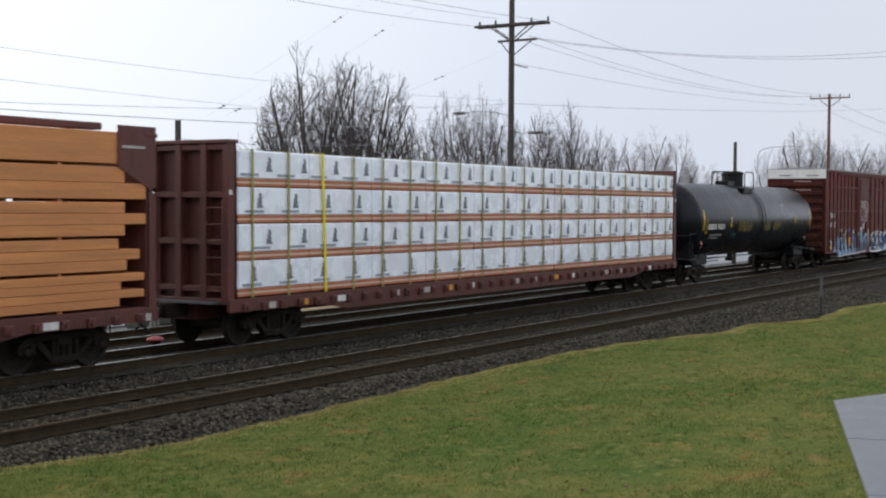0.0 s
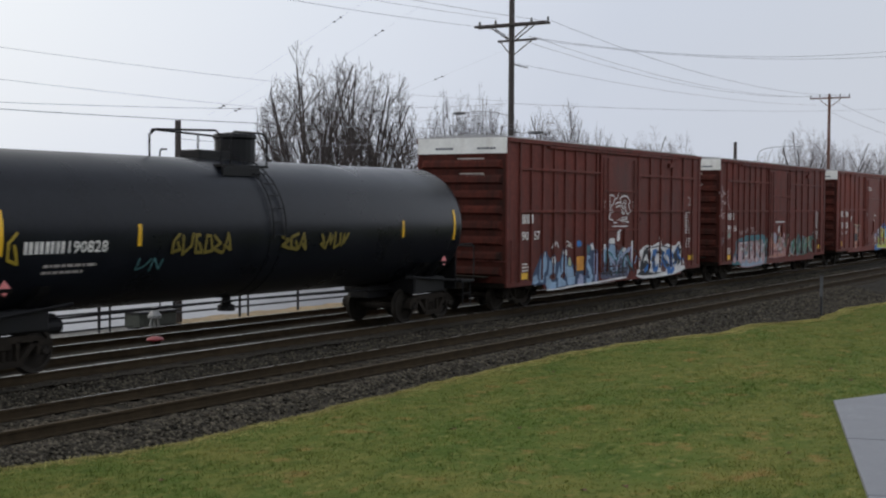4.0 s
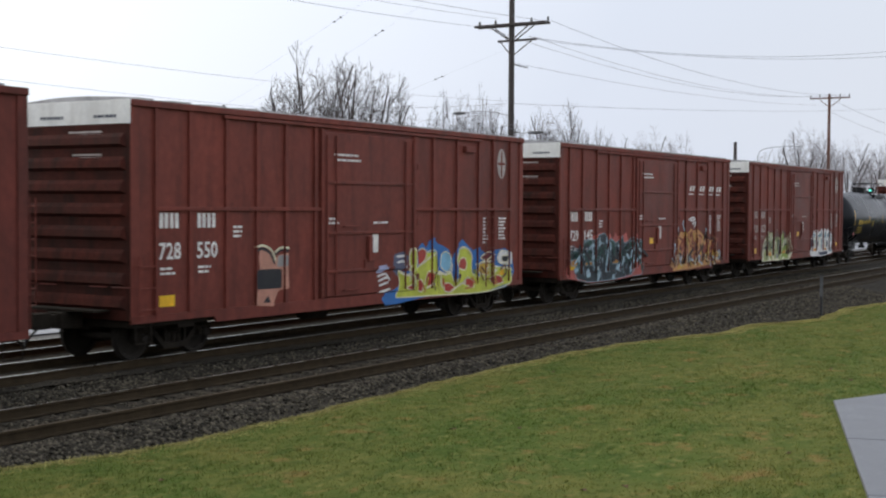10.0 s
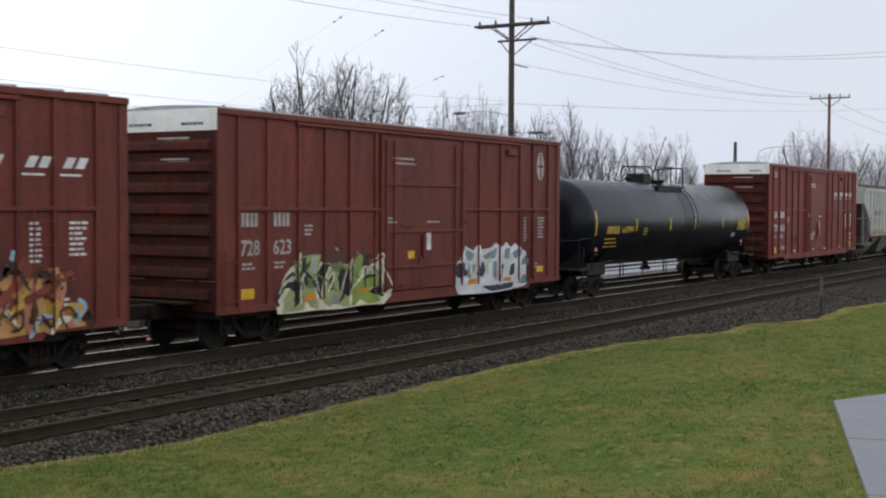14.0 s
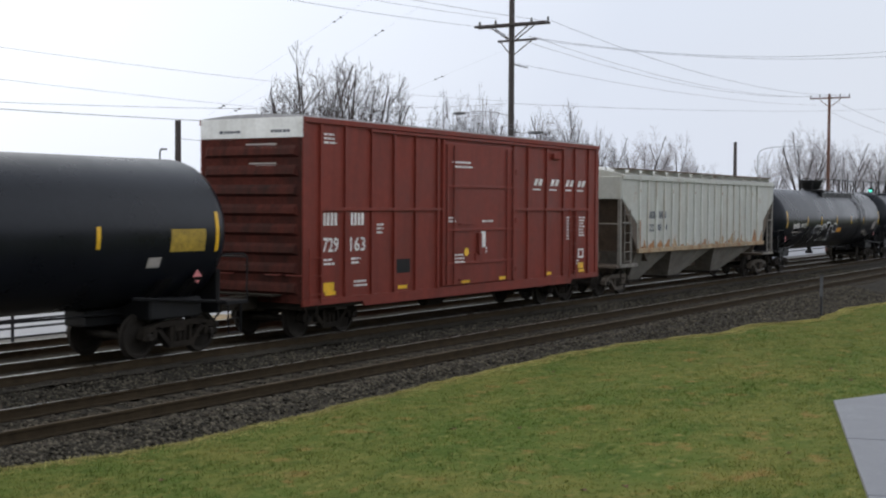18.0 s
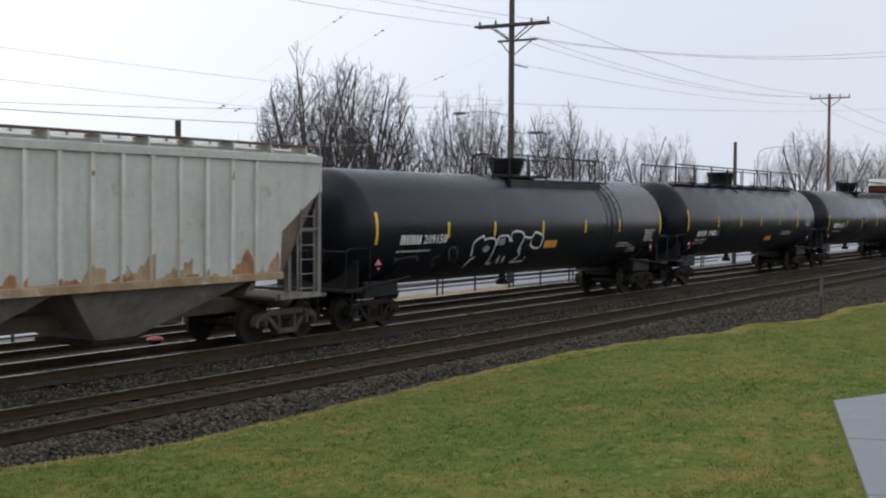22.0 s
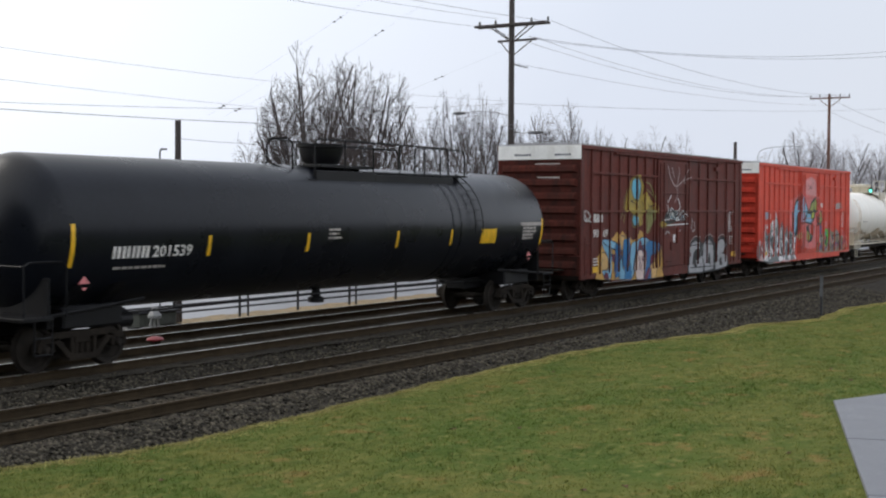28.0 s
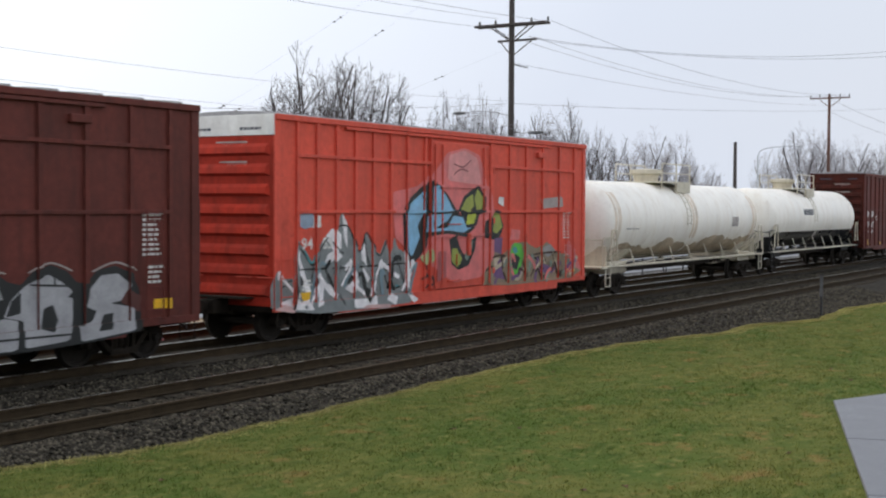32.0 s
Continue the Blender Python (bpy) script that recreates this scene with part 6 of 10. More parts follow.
def hopper_car(s, label):
    c = car("hopper_car", s, label, "hopper car")
    L, side = 17.1, 1.48
    out = [(0.05, 4.12), (0.12, 3.38), (1.45, 2.5), (1.5, 1.58), (15.6, 1.55), (15.66, 2.5), (17.0, 3.38), (17.06, 4.12)]
    body = part("body", Geo().prism(out, -side, side), HOPPER_GREY, c)
    relief = []
    for k in range(19):
        x = 1.58 + k * 0.775
        z0 = 1.62
        if x > 15.5:
            break
        relief.append((x - 0.045, x + 0.045, z0, 4.05, 0.06))
        for s_ in (-1, 1):
            a, b = sorted((s_ * (side - 0.01), s_ * (side + 0.06)))
            part("side_post", Geo().prism([(x - 0.06, z0), (x + 0.06, z0), (x + 0.045, 4.05), (x - 0.045, 4.05)], a, b), HOPPER_POST, c)
    for s_ in (-1, 1):
        a, b = sorted((s_ * (side - 0.02), s_ * (side + 0.07)))
        part("top_chord", Geo().box(0.05, L - 0.05, a, b, 4.04, 4.2, 0.01), HOPPER_GREY, c)
        part("side_sill", Geo().box(1.45, 15.65, a, b, 1.46, 1.62, 0.01), HOPPER_BAND, c)
    # roof, hatches and running boards
    ys = [-1.5, -1.2, -0.7, 0, 0.7, 1.2, 1.5]
    rows = [(y, 4.2 + 0.22 * (1 - (y / 1.5) ** 2)) for y in ys]
    part("roof", Geo().prism(rows + [(1.5, 4.1), (-1.5, 4.1)], 0.05, L - 0.05, axis="x"), HOPPER_GREY, c, "rust-stained pale roof")
    part("hatch", Geo().box(0.9, L - 0.9, -0.36, 0.36, 4.38, 4.50, 0.02), WHITE_BAND, c, "long trough hatch")
    for k in range(12):
        x = 1.2 + k * (L - 2.4) / 11
        part("hatch_clamp", Geo().box(x - 0.03, x + 0.03, -0.385, 0.385, 4.40, 4.515, 0.006), HOPPER_GRIME, c)
    for s_ in (-1, 1):
        part("running_board", Geo().box(0.2, L - 0.2, *sorted((s_ * 1.0, s_ * 1.42)), 4.41, 4.44), HOPPER_WALK, c, "rusty grating walkway")
        for k in range(14):
            x = 0.5 + k * (L - 1.0) / 13
            part("board_bracket", Geo().box(x - 0.02, x + 0.02, *sorted((s_ * 1.0, s_ * 1.43)), 4.2, 4.40), HOPPER_GREY, c)
    # discharge chutes
    for a0, a1, b0, b1 in ((1.6, 4.9, 2.3, 3.3), (4.9, 9.6, 6.2, 7.2), (9.6, 15.0, 10.9, 11.9)):
        g = Geo()
        g.add([(a0, -1.42, 1.56), (a1, -1.42, 1.56), (a1, 1.42, 1.56), (a0, 1.42, 1.56), (b0, -0.75, 0.45), (b1, -0.75, 0.45), (b1, 0.75, 0.45), (b0, 0.75, 0.45)],
              [(0, 1, 5, 4), (1, 2, 6, 5), (2, 3, 7, 6), (3, 0, 4, 7), (4, 5, 6, 7), (3, 2, 1, 0)])
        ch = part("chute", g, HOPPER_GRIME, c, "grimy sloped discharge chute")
        part("gate", Geo().box(b0 - 0.15, b1 + 0.15, -0.8, 0.8, 0.36, 0.46, 0.01), TRUCK_STEEL, ch)
    part("centre_sill", Geo().box(-0.6, L + 0.6, -0.28, 0.28, 0.68, 1.0, 0.02), HOPPER_DARK, c)
    # open ends: slope sheet, posts, platform and ladders
    for x, o in ((0.0, 1), (L, -1)):
        def X(d):
            return x + o * d
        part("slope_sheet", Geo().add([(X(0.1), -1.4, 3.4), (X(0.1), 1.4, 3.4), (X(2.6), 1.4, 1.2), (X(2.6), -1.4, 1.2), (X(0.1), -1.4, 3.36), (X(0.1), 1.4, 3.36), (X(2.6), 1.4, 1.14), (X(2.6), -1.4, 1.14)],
                                      [(0, 1, 2, 3), (4, 7, 6, 5), (0, 3, 7, 4), (1, 5, 6, 2), (0, 4, 5, 1), (3, 2, 6, 7)]), HOPPER_DARK, c)
        # dark sheet laid over the pale slope and end of the body
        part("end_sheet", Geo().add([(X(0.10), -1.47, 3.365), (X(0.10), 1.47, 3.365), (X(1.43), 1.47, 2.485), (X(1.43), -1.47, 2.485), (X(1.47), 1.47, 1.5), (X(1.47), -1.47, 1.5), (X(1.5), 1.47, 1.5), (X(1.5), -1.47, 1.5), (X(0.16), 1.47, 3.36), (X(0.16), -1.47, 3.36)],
                                    [(0, 1, 2, 3), (3, 2, 4, 5), (5, 4, 6, 7), (1, 0, 9, 8), (0, 3, 5, 7, 9), (2, 1, 8, 6, 4), (9, 7, 6, 8)]), HOPPER_DARK, c, "dark brown sloped end sheet")
        part("end_panel", Geo().box(*sorted((X(-0.02), X(0.06))), -1.48, 1.48, 3.36, 4.14, 0.01), HOPPER_GREY, c)
        for y in (-1.42, -0.55, 0.55, 1.42):
            part("end_post", Geo().box(*sorted((X(0.0), X(0.12))), y - 0.06, y + 0.06, 1.0, 3.4, 0.01), HOPPER_GRIME, c)
        part("platform", Geo().box(*sorted((X(-0.25), X(1.6))), -1.45, 1.45, 0.98, 1.06, 0.01), HOPPER_DARK, c)
        part("platform_edge", Geo().box(*sorted((X(0.05), X(1.5))), -1.5, -1.42, 1.0, 1.12), HOPPER_GRIME, c)
        ladder(c, X(0.55) - 0.24, -1.5, 1.05, 3.0, "x", HOPPER_GRIME, 6, 0.48)
        part("grab_rail", Geo().path([(X(0.1), -1.5, 2.55), (X(0.8), -1.5, 2.55), (X(0.9), -1.5, 2.4), (X(0.9), -1.5, 1.05)], 0.024, 6), HOPPER_GRIME, c)
        part("step", Geo().path([(X(0.1), -1.46, 1.0), (X(0.1), -1.46, 0.42), (X(0.62), -1.46, 0.42), (X(0.62), -1.46, 1.0)], 0.022, 6), TRUCK_STEEL, c)
        part("air_tank", Geo().lathe([(-0.5, 0), (-0.5, 0.18), (0.5, 0.18), (0.5, 0)], "y", (X(1.1), 0.3, 1.3), 14), HOPPER_DARK, c)
        part("cross_pipe", Geo().path([(X(0.02), -1.4, 2.5), (X(0.02), 1.4, 2.5)], 0.03, 6), HOPPER_GRIME, c)
    part("brake_wheel", Geo().lathe([(-0.02, 0.26), (0.0, 0.28), (0.02, 0.26)], "x", (-0.12, -0.3, 2.2), 18, caps=False).tube((-0.12, -0.58, 2.2), (-0.12, -0.02, 2.2), 0.014, n=5).tube((-0.12, -0.3, 1.9), (-0.12, -0.3, 2.5), 0.014, n=5).tube((-0.12, -0.3, 2.2), (0.05, -0.3, 2.2), 0.03, n=6), HOPPER_DARK, c)
    running_gear(c, L, 0.75, 0.0, TRUCK_TAN)

    def put(polys, lift, step=0.0001):
        return on_side(polys, relief, side, lift, step)
    rnd = random.Random(8)

    def rust(x0, x1, z0, low, high, material, lift, label=""):
        """A patch with a ragged upper edge."""
        polys, x, t = [], x0, z0 + low
        while x < x1:
            e = min(x1, x + rnd.uniform(0.07, 0.16))
            u = min(z0 + high, max(z0 + low, t + rnd.uniform(-0.35, 0.38) * (high - low)))
            polys.append([(x, z0), (e, z0), (e, u), (x, t)])
            x, t = e, u
        part("rust_patch", put(polys, lift), material, c, label)
    x = 1.52
    while x < 15.4:                            # patches along the sill, broken by sound paint
        w = rnd.uniform(0.3, 1.1)
        rust(x, min(15.58, x + w), 1.625, 0.02, rnd.choice((0.16, 0.32, 0.55)), HOPPER_BAND, 0.003, "ragged band of rusted-through paint")
        x += w + rnd.uniform(0.0, 0.35)
    for k in range(18):
        x = 1.58 + k * 0.775
        if x < 15.5 and k % 3 != 2:
            rust(x - 0.05, x + 0.05, 1.63, 0.1, rnd.uniform(0.25, 0.7), HOPPER_RUST, 0.0035, "rusty foot of a post")
    rust(1.5, 1.66, 1.63, 1.0, 1.5, HOPPER_RUST, 0.005, "long orange rust streak at the corner")
    for a, b, hh in ((1.66, 2.28, 0.8), (2.42, 3.0, 0.4), (3.2, 3.7, 0.3), (3.9, 4.5, 0.45), (5.6, 6.0, 0.3), (7.6, 8.4, 0.4), (9.4, 9.8, 0.3), (10.6, 11.2, 0.4), (12.6, 13.0, 0.35), (14.0, 14.7, 0.6)):
        rust(a, b, 1.63, 0.05, hh, HOPPER_RUST, 0.0055, "orange-brown rust patch")
    for k in (0, 4, 7, 11, 16):
        rust(1.55 + k * 0.775, 1.62 + k * 0.775, 3.6, 0.1, 0.44, HOPPER_BAND, 0.0045, "rust streak under the roof edge")
    part("owner_mark", put(mark_polys(2.55, 2.68, 0.26, 0.22, 2, 0.06) + mark_polys(3.45, 2.68, 0.26, 0.22, 2, 0.06), 0.006), LETTER_DARK, c, "dark block letters")
    part("car_number", put(text_polys("22", 2.52, 2.22, 0.26, 0.44) + text_polys("48", 3.22, 2.22, 0.26, 0.44) + text_polys("4", 4.05, 2.22, 0.26, 0.2), 0.006), LETTER_DARK, c, "dark stencilled number")
    return c


def centerbeam(s, length, label, lumber_top):
    c = car("lumber_flatcar", s, label, "flatcar")
    side = 1.42
    part("deck", Geo().box(0.0, length, -side, side, 0.98, 1.10, 0.01), FLAT_BROWN, c)
    for s_ in (-1, 1):
        a, b = sorted((s_ * (side - 0.03), s_ * (side + 0.05)))
        part("side_sill", Geo().prism([(0.0, 0.82), (3.2, 0.82), (4.2, 0.66), (length - 4.2, 0.66), (length - 3.2, 0.82), (length, 0.82), (length, 1.09), (0.0, 1.09)], a, b), FLAT_BROWN, c)
    n = int(length / 0.62)
    win = Geo().box(-0.1, 0.1, -0.07, 0.0, -0.09, 0.09, 0.015).tube((0, -0.1, 0), (0, 0, 0), 0.05, n=8).mesh("strap_winch")
    cols = (LETTER, LETTER_GREY, FLAT_BROWN, ORANGE_PLATE, LETTER_GREY)
    for k in range(n):
        x = 0.5 + k * (length - 1.0) / (n - 1)
        w = part("strap_winch", win, FLAT_BROWN, c)
        w.location = (x, -side - 0.05, 0.9)
        if k % 2 == 1:
            part("reflector", Geo().box(x + 0.14, x + 0.30 + 0.1 * (k % 3), -side - 0.056, -side - 0.05, 0.84, 0.98), cols[k % 5], c, "worn reflective plate")
    # end bulkheads
    for x, o in ((0.0, 1), (length, -1)):
        def X(d):
            return x + o * d
        for y in (-1.34, -0.72, 0.0, 0.72, 1.34):
            part("bulkhead_post", Geo().box(*sorted((X(0.0), X(0.26))), y - 0.08, y + 0.08, 1.0, 4.38, 0.01), FLAT_BROWN, c)
        part("bulkhead", Geo().box(*sorted((X(0.2), X(0.27))), -1.42, 1.42, 1.0, 4.42, 0.01), FLAT_BROWN, c, "dark brown steel end wall")
        for z in (1.3, 2.3, 3.3, 4.3):
            part("bulkhead_rib", Geo().box(*sorted((X(0.03), X(0.22))), -1.4, 1.4, z - 0.06, z + 0.06, 0.01), FLAT_BROWN, c)
        part("bulkhead_cap", Geo().box(*sorted((X(-0.02), X(0.3))), -1.44, 1.44, 4.38, 4.46, 0.01), FLAT_BROWN, c)
        part("draft_sill", Geo().box(*sorted((X(-0.55), X(0.1))), -0.22, 0.22, 0.68, 1.0, 0.02), TRUCK_STEEL, c)
        part("platform", Geo().box(*sorted((X(-0.3), X(0.0))), -1.2, 1.2, 1.0, 1.04), POST_STEEL, c)
        ladder(c, X(-0.12), -1.36, 1.1, 3.2, "y", FLAT_BROWN, 6, 0.45)
        part("end_tag", Geo().box(*sorted((X(0.02), X(0.12))), -1.43, -1.425, 3.3, 3.4), LETTER, c)
    for x0, x1 in ((0.02, 0.24), (length - 1.02, length - 0.02)) if lumber_top > 4.3 else ():
        part("wing_plate", Geo().prism([(x0, 3.8), (x1, 3.3), (x1, 4.58), (x0, 4.58)], -1.43, -1.41), FLAT_BROWN, c, "brown end wing with worn print")
        part("wing_print", Geo().add([(x0 + 0.1, -1.436, 4.15), (x1 - 0.3, -1.436, 4.15), (x1 - 0.3, -1.436, 4.2), (x0 + 0.1, -1.436, 4.2)], [(0, 1, 2, 3)]), LETTER_GREY, c)
    # the beam along the middle
    part("top_chord", Geo().box(0.2, length - 0.2, -0.16, 0.16, lumber_top, lumber_top + 0.14, 0.02), FLAT_BROWN, c)
    for k in range(14):
        x = 0.9 + k * (length - 1.8) / 13
        part("beam_post", Geo().box(x - 0.07, x + 0.07, -0.07, 0.07, 1.1, lumber_top, 0.01), FLAT_BROWN, c)
    part("centre_sill", Geo().box(0.2, length - 0.2, -0.3, 0.3, 0.6, 0.98, 0.02), FLAT_BROWN, c)
    running_gear(c, length, 2.0)
    return c


# the cars in order; each place is that of the car's leading end at the start of the clip
first_car = centerbeam(-7.0, 25.4, "dark brown flatcar with steel end walls that carries sawn lumber", 4.56)
second_car = centerbeam(20.5, 25.4, "dark brown flatcar with steel end walls that carries wrapped lumber", 4.1)

load = empty("lumber_load", 20.5, TRAIN_Y, 1.12)
tagged(load, "white plastic-wrapped lumber bundles with orange bands, strapped on a flatcar", "lumber load")
MOVING.append((load, 20.5))
BW, BH = 2.478, 0.786
WRAP_MESH = Geo().box(0.008, BW - 0.008, -0.645, 0.645, 0.17, BH - 0.012, 0.03).mesh("lumber_pack")
EDGE_MESH = Geo()
for z_ in (0.012, 0.115):
    EDGE_MESH.box(0.012, BW - 0.012, -0.640, 0.640, z_, z_ + 0.050, 0.006)
EDGE_MESH = EDGE_MESH.mesh("board_edges")
CORE_MESH = Geo().box(0.014, BW - 0.014, -0.632, 0.632, 0.064, 0.113, 0.004).mesh("board_core")
BAR_MESH = Geo().add([(0.02, -0.650, 0.225), (0.64, -0.650, 0.225), (0.64, -0.650, 0.285), (0.02, -0.650, 0.285)], [(0, 1, 2, 3)]).mesh("print_bar")
EMBLEM = ((0.60, 0.33), (0.84, 0.33), (0.85, 0.37), (0.79, 0.40), (0.82, 0.46), (0.78, 0.50), (0.81, 0.56), (0.79, 0.63), (0.73, 0.66), (0.69, 0.62), (0.72, 0.57), (0.66, 0.53), (0.68, 0.46), (0.63, 0.43), (0.66, 0.38))
EMBLEM_MESH = Geo().add([(x_, -0.650, z_) for x_, z_ in EMBLEM], [tuple(range(len(EMBLEM)))]).mesh("print_emblem")
rnd = random.Random(4)
for side_y in (-0.78, 0.78):
    for row in range(4):
        for k in range(10):
            b = part("lumber_pack", WRAP_MESH, WRAP, load)
            b.location = (0.31 + k * BW + rnd.uniform(-0.006, 0.006), side_y + rnd.uniform(-0.015, 0.015) + (0.03 if row == 3 and k < 6 else 0.0), row * BH)
            part("board_edge", EDGE_MESH, LUMBER_END, b, "orange-stained edges of stacked boards")
            part("board_core", CORE_MESH, LUMBER_PALE, b)
            if side_y < 0:
                slip = rnd.uniform(-0.04, 0.04)
                for x_ in (0.12, 1.36):
                    part("print_bar", BAR_MESH, WRAP_INK, b, "grey printed bar").location = (x_ + (0.0, 0.25, 0.1, -0.05)[row] + slip, 0, 0)
                    part("print_emblem", EMBLEM_MESH, WRAP_INK_DARK, b, "dark printed emblem").location = (x_ + (-0.35, 0.12, -0.12, 0.2)[row] + slip, 0, 0)
top_z = 4 * BH + 0.012
for k in range(20):
    x = 0.75 + k * 1.239
    yel = k == 2
    x1 = x + (0.14 if yel else 0.0)
    g = Geo()
    w = 0.045 if yel else 0.034
    y = -1.452
    g.add([(x - w, y, top_z), (x + w, y, top_z), (x1 + w, y - 0.01, -0.2), (x1 - w, y - 0.01, -0.2), (x - w, y + 0.006, top_z), (x + w, y + 0.006, top_z), (x1 + w, y - 0.004, -0.2), (x1 - w, y - 0.004, -0.2)],
          [(0, 1, 2, 3), (7, 6, 5, 4), (0, 3, 7, 4), (1, 5, 6, 2), (0, 4, 5, 1), (3, 2, 6, 7)])
    g.box(x - w, x + w, -1.452, 1.452, top_z - 0.004, top_z + 0.004)
    part("tie_strap", g, STRAP_YEL if yel else STRAP, load, "bright yellow strap" if yel else "olive strap")

lum = empty("lumber_load", -7.0, TRAIN_Y, 1.1)
tagged(lum, "bare orange-tan sawn lumber stacked in five tiers on a flatcar", "lumber load")
MOVING.append((lum, -7.0))
z = 0.0
for row, (hh, ends) in enumerate(((0.63, (24.46, 25.11, 24.5, 25.11)), (0.61, (24.65, 24.99, 24.43)), (0.64, (24.6, 25.2, 24.6)), (0.615, (25.2, 24.6)), (0.60, (24.42,)))):
    for side_y in (-0.74, 0.74):
        for x in (1.2, 8.0, 16.0, 23.0):
            part("spacer", Geo().box(x, x + 0.09, side_y - 0.6, side_y + 0.6, z, z + 0.05), LUMBER, lum)
        nb = len(ends)
        for k, e in enumerate(ends):
            z0, z1 = z + 0.05 + hh * k / nb, z + 0.05 + hh * (k + 1) / nb - 0.004
            a = 0.4
            for m_ in range(5):
                b = min(e, a + 4.9 if m_ < 4 else e)
                part("timber", Geo().box(a, b - 0.01, side_y - 0.66, side_y + 0.66, z0, z1, 0.012), LUMBER, lum)
                a = b
    z += hh + 0.05

# three brown boxcars' worth of marks and paint follow the first tank car
t1, put = tank_car(46.95, 18.35, TANK_BLACK, "glossy black tank car with faded yellow scrawls on its side", "posts", (1.7, 4.95, 14.1, 16.6), 4.10, 1.54, (9.3, 8.9))
part("owner_mark", put(mark_polys(2.2, 2.2, 0.22, 0.19, 4, 0.05), 0.006), LETTER, t1, "white block letters")
part("car_number", put(text_polys("190828", 3.2, 2.2, 0.22, 0.95), 0.006), LETTER, t1, "white stencilled number")
small_print(t1, put, ((2.7, 1.95, 1.3, 1), (2.7, 1.83, 1.0, 1)), LETTER_GREY)
tag(t1, put, 5.8, 7.6, 2.1, 2.5, 6, (0.17, 0.13, 0.02), 4, 0.07)
tag(t1, put, 9.2, 10.2, 2.1, 2.45, 3, (0.17, 0.13, 0.02), 5, 0.08)
tag(t1, put, 10.6, 11.7, 2.1, 2.45, 4, (0.17, 0.13, 0.02), 6, 0.07)
tag(t1, put, 4.9, 5.7, 1.8, 2.05, 2, (0.06, 0.16, 0.17), 7, 0.04)
tag(t1, put, 1.8, 2.1, 2.0, 2.6, 1, (0.34, 0.24, 0.02), 8, 0.06)

a, put = boxcar(66.48, "western", BOX_DARK, "brown high boxcar with blue and black graffiti along its lower side")
western_marks(a, put, "90", "57")
p = Piece(a, put, "pale blue block graffiti with navy outlines and white tips", rim=C_NAVY)
p.fill("graffiti", C_NAVY, (1.52, 0.75), (1.68, 1.03), (2.05, 1.43), (2.23, 1.65), (2.36, 1.75), (2.60, 1.72), (2.71, 1.56), (2.87, 1.49), (3.01, 1.63), (3.17, 1.43), (3.34, 1.36), (3.53, 1.41), (3.64, 1.67), (3.77, 1.79), (3.92, 1.56), (4.02, 1.37), (4.17, 1.55), (4.36, 1.31), (4.58, 1.21), (4.84, 1.00), (5.09, 1.09), (5.28, 1.27), (5.39, 1.59), (5.53, 1.84), (5.76, 1.88), (5.96, 1.77), (6.21, 1.64), (6.30, 1.35), (6.29, 0.61), (5.10, 0.55), (4.07, 0.55), (3.26, 0.50), (2.58, 0.51), (2.46, 0.72), (1.98, 0.73))
p.fill("fill", C_PALE, (1.58, 0.78), (1.71, 0.98), (1.96, 1.05), (2.02, 0.82), (1.76, 0.74))
p.fill("fill", C_PALE, (2.08, 0.79), (2.14, 1.40), (2.29, 1.60), (2.45, 1.66), (2.57, 1.59), (2.64, 1.37), (2.55, 1.10), (2.34, 1.06), (2.31, 0.78))
p.fill("fill", C_PALE, (2.45, 0.73), (2.55, 0.94), (2.70, 1.06), (2.77, 1.42), (2.89, 1.44), (2.98, 1.48), (3.10, 1.36), (3.14, 1.06), (2.80, 0.94), (2.89, 0.78), (3.17, 0.78), (3.20, 0.56), (2.61, 0.56))
p.fill("fill", C_PALE, (3.26, 0.58), (3.32, 0.97), (3.48, 1.27), (3.58, 1.04), (3.61, 1.48), (3.76, 1.69), (3.87, 1.47), (3.84, 1.08), (3.68, 0.84), (3.84, 0.76), (3.90, 0.62))
p.fill("fill", C_PALE, (3.99, 0.61), (3.87, 1.02), (4.04, 1.29), (4.32, 1.25), (4.54, 0.97), (4.48, 0.63))
p.fill("fill", C_LAV, (4.66, 0.61), (4.72, 0.79), (4.96, 0.95), (5.10, 0.88), (5.14, 0.61))
p.fill("fill", C_PALE, (5.35, 1.46), (5.50, 1.53), (5.74, 1.49), (5.65, 1.37), (5.52, 1.35), (5.76, 1.12), (5.87, 0.85), (5.72, 0.59), (5.37, 0.60), (5.32, 0.80), (5.57, 0.77), (5.61, 0.96), (5.35, 1.22))
p.fill("fill", C_LAV, (5.98, 0.62), (5.98, 1.55), (6.11, 1.59), (6.21, 1.42), (6.17, 0.62))
p.fill("fill", C_RUSTY, (2.76, 0.97), (3.07, 1.03), (3.10, 0.84), (2.86, 0.83))
p.fill("fill", C_RUSTY, (3.52, 0.93), (3.74, 1.02), (3.68, 0.81))
p.fill("fill", C_CHALK, (2.32, 1.67), (2.41, 1.72), (2.54, 1.67), (2.46, 1.62))
p.fill("fill", C_CHALK, (2.92, 1.49), (3.01, 1.59), (3.10, 1.43), (3.04, 1.30), (2.93, 1.35))
p.fill("fill", C_CHALK, (3.63, 1.63), (3.73, 1.77), (3.86, 1.71), (3.84, 1.53))
p.fill("fill", C_LIME, (4.07, 1.38), (4.15, 1.51), (4.29, 1.37), (4.27, 1.21), (4.07, 1.24))
p.fill("fill", C_CHALK, (5.68, 1.85), (5.85, 1.92), (6.00, 1.69), (5.81, 1.68))
p.fill("fill", C_STEEL, (5.46, 1.81), (5.68, 1.85), (5.72, 1.70), (5.53, 1.66))
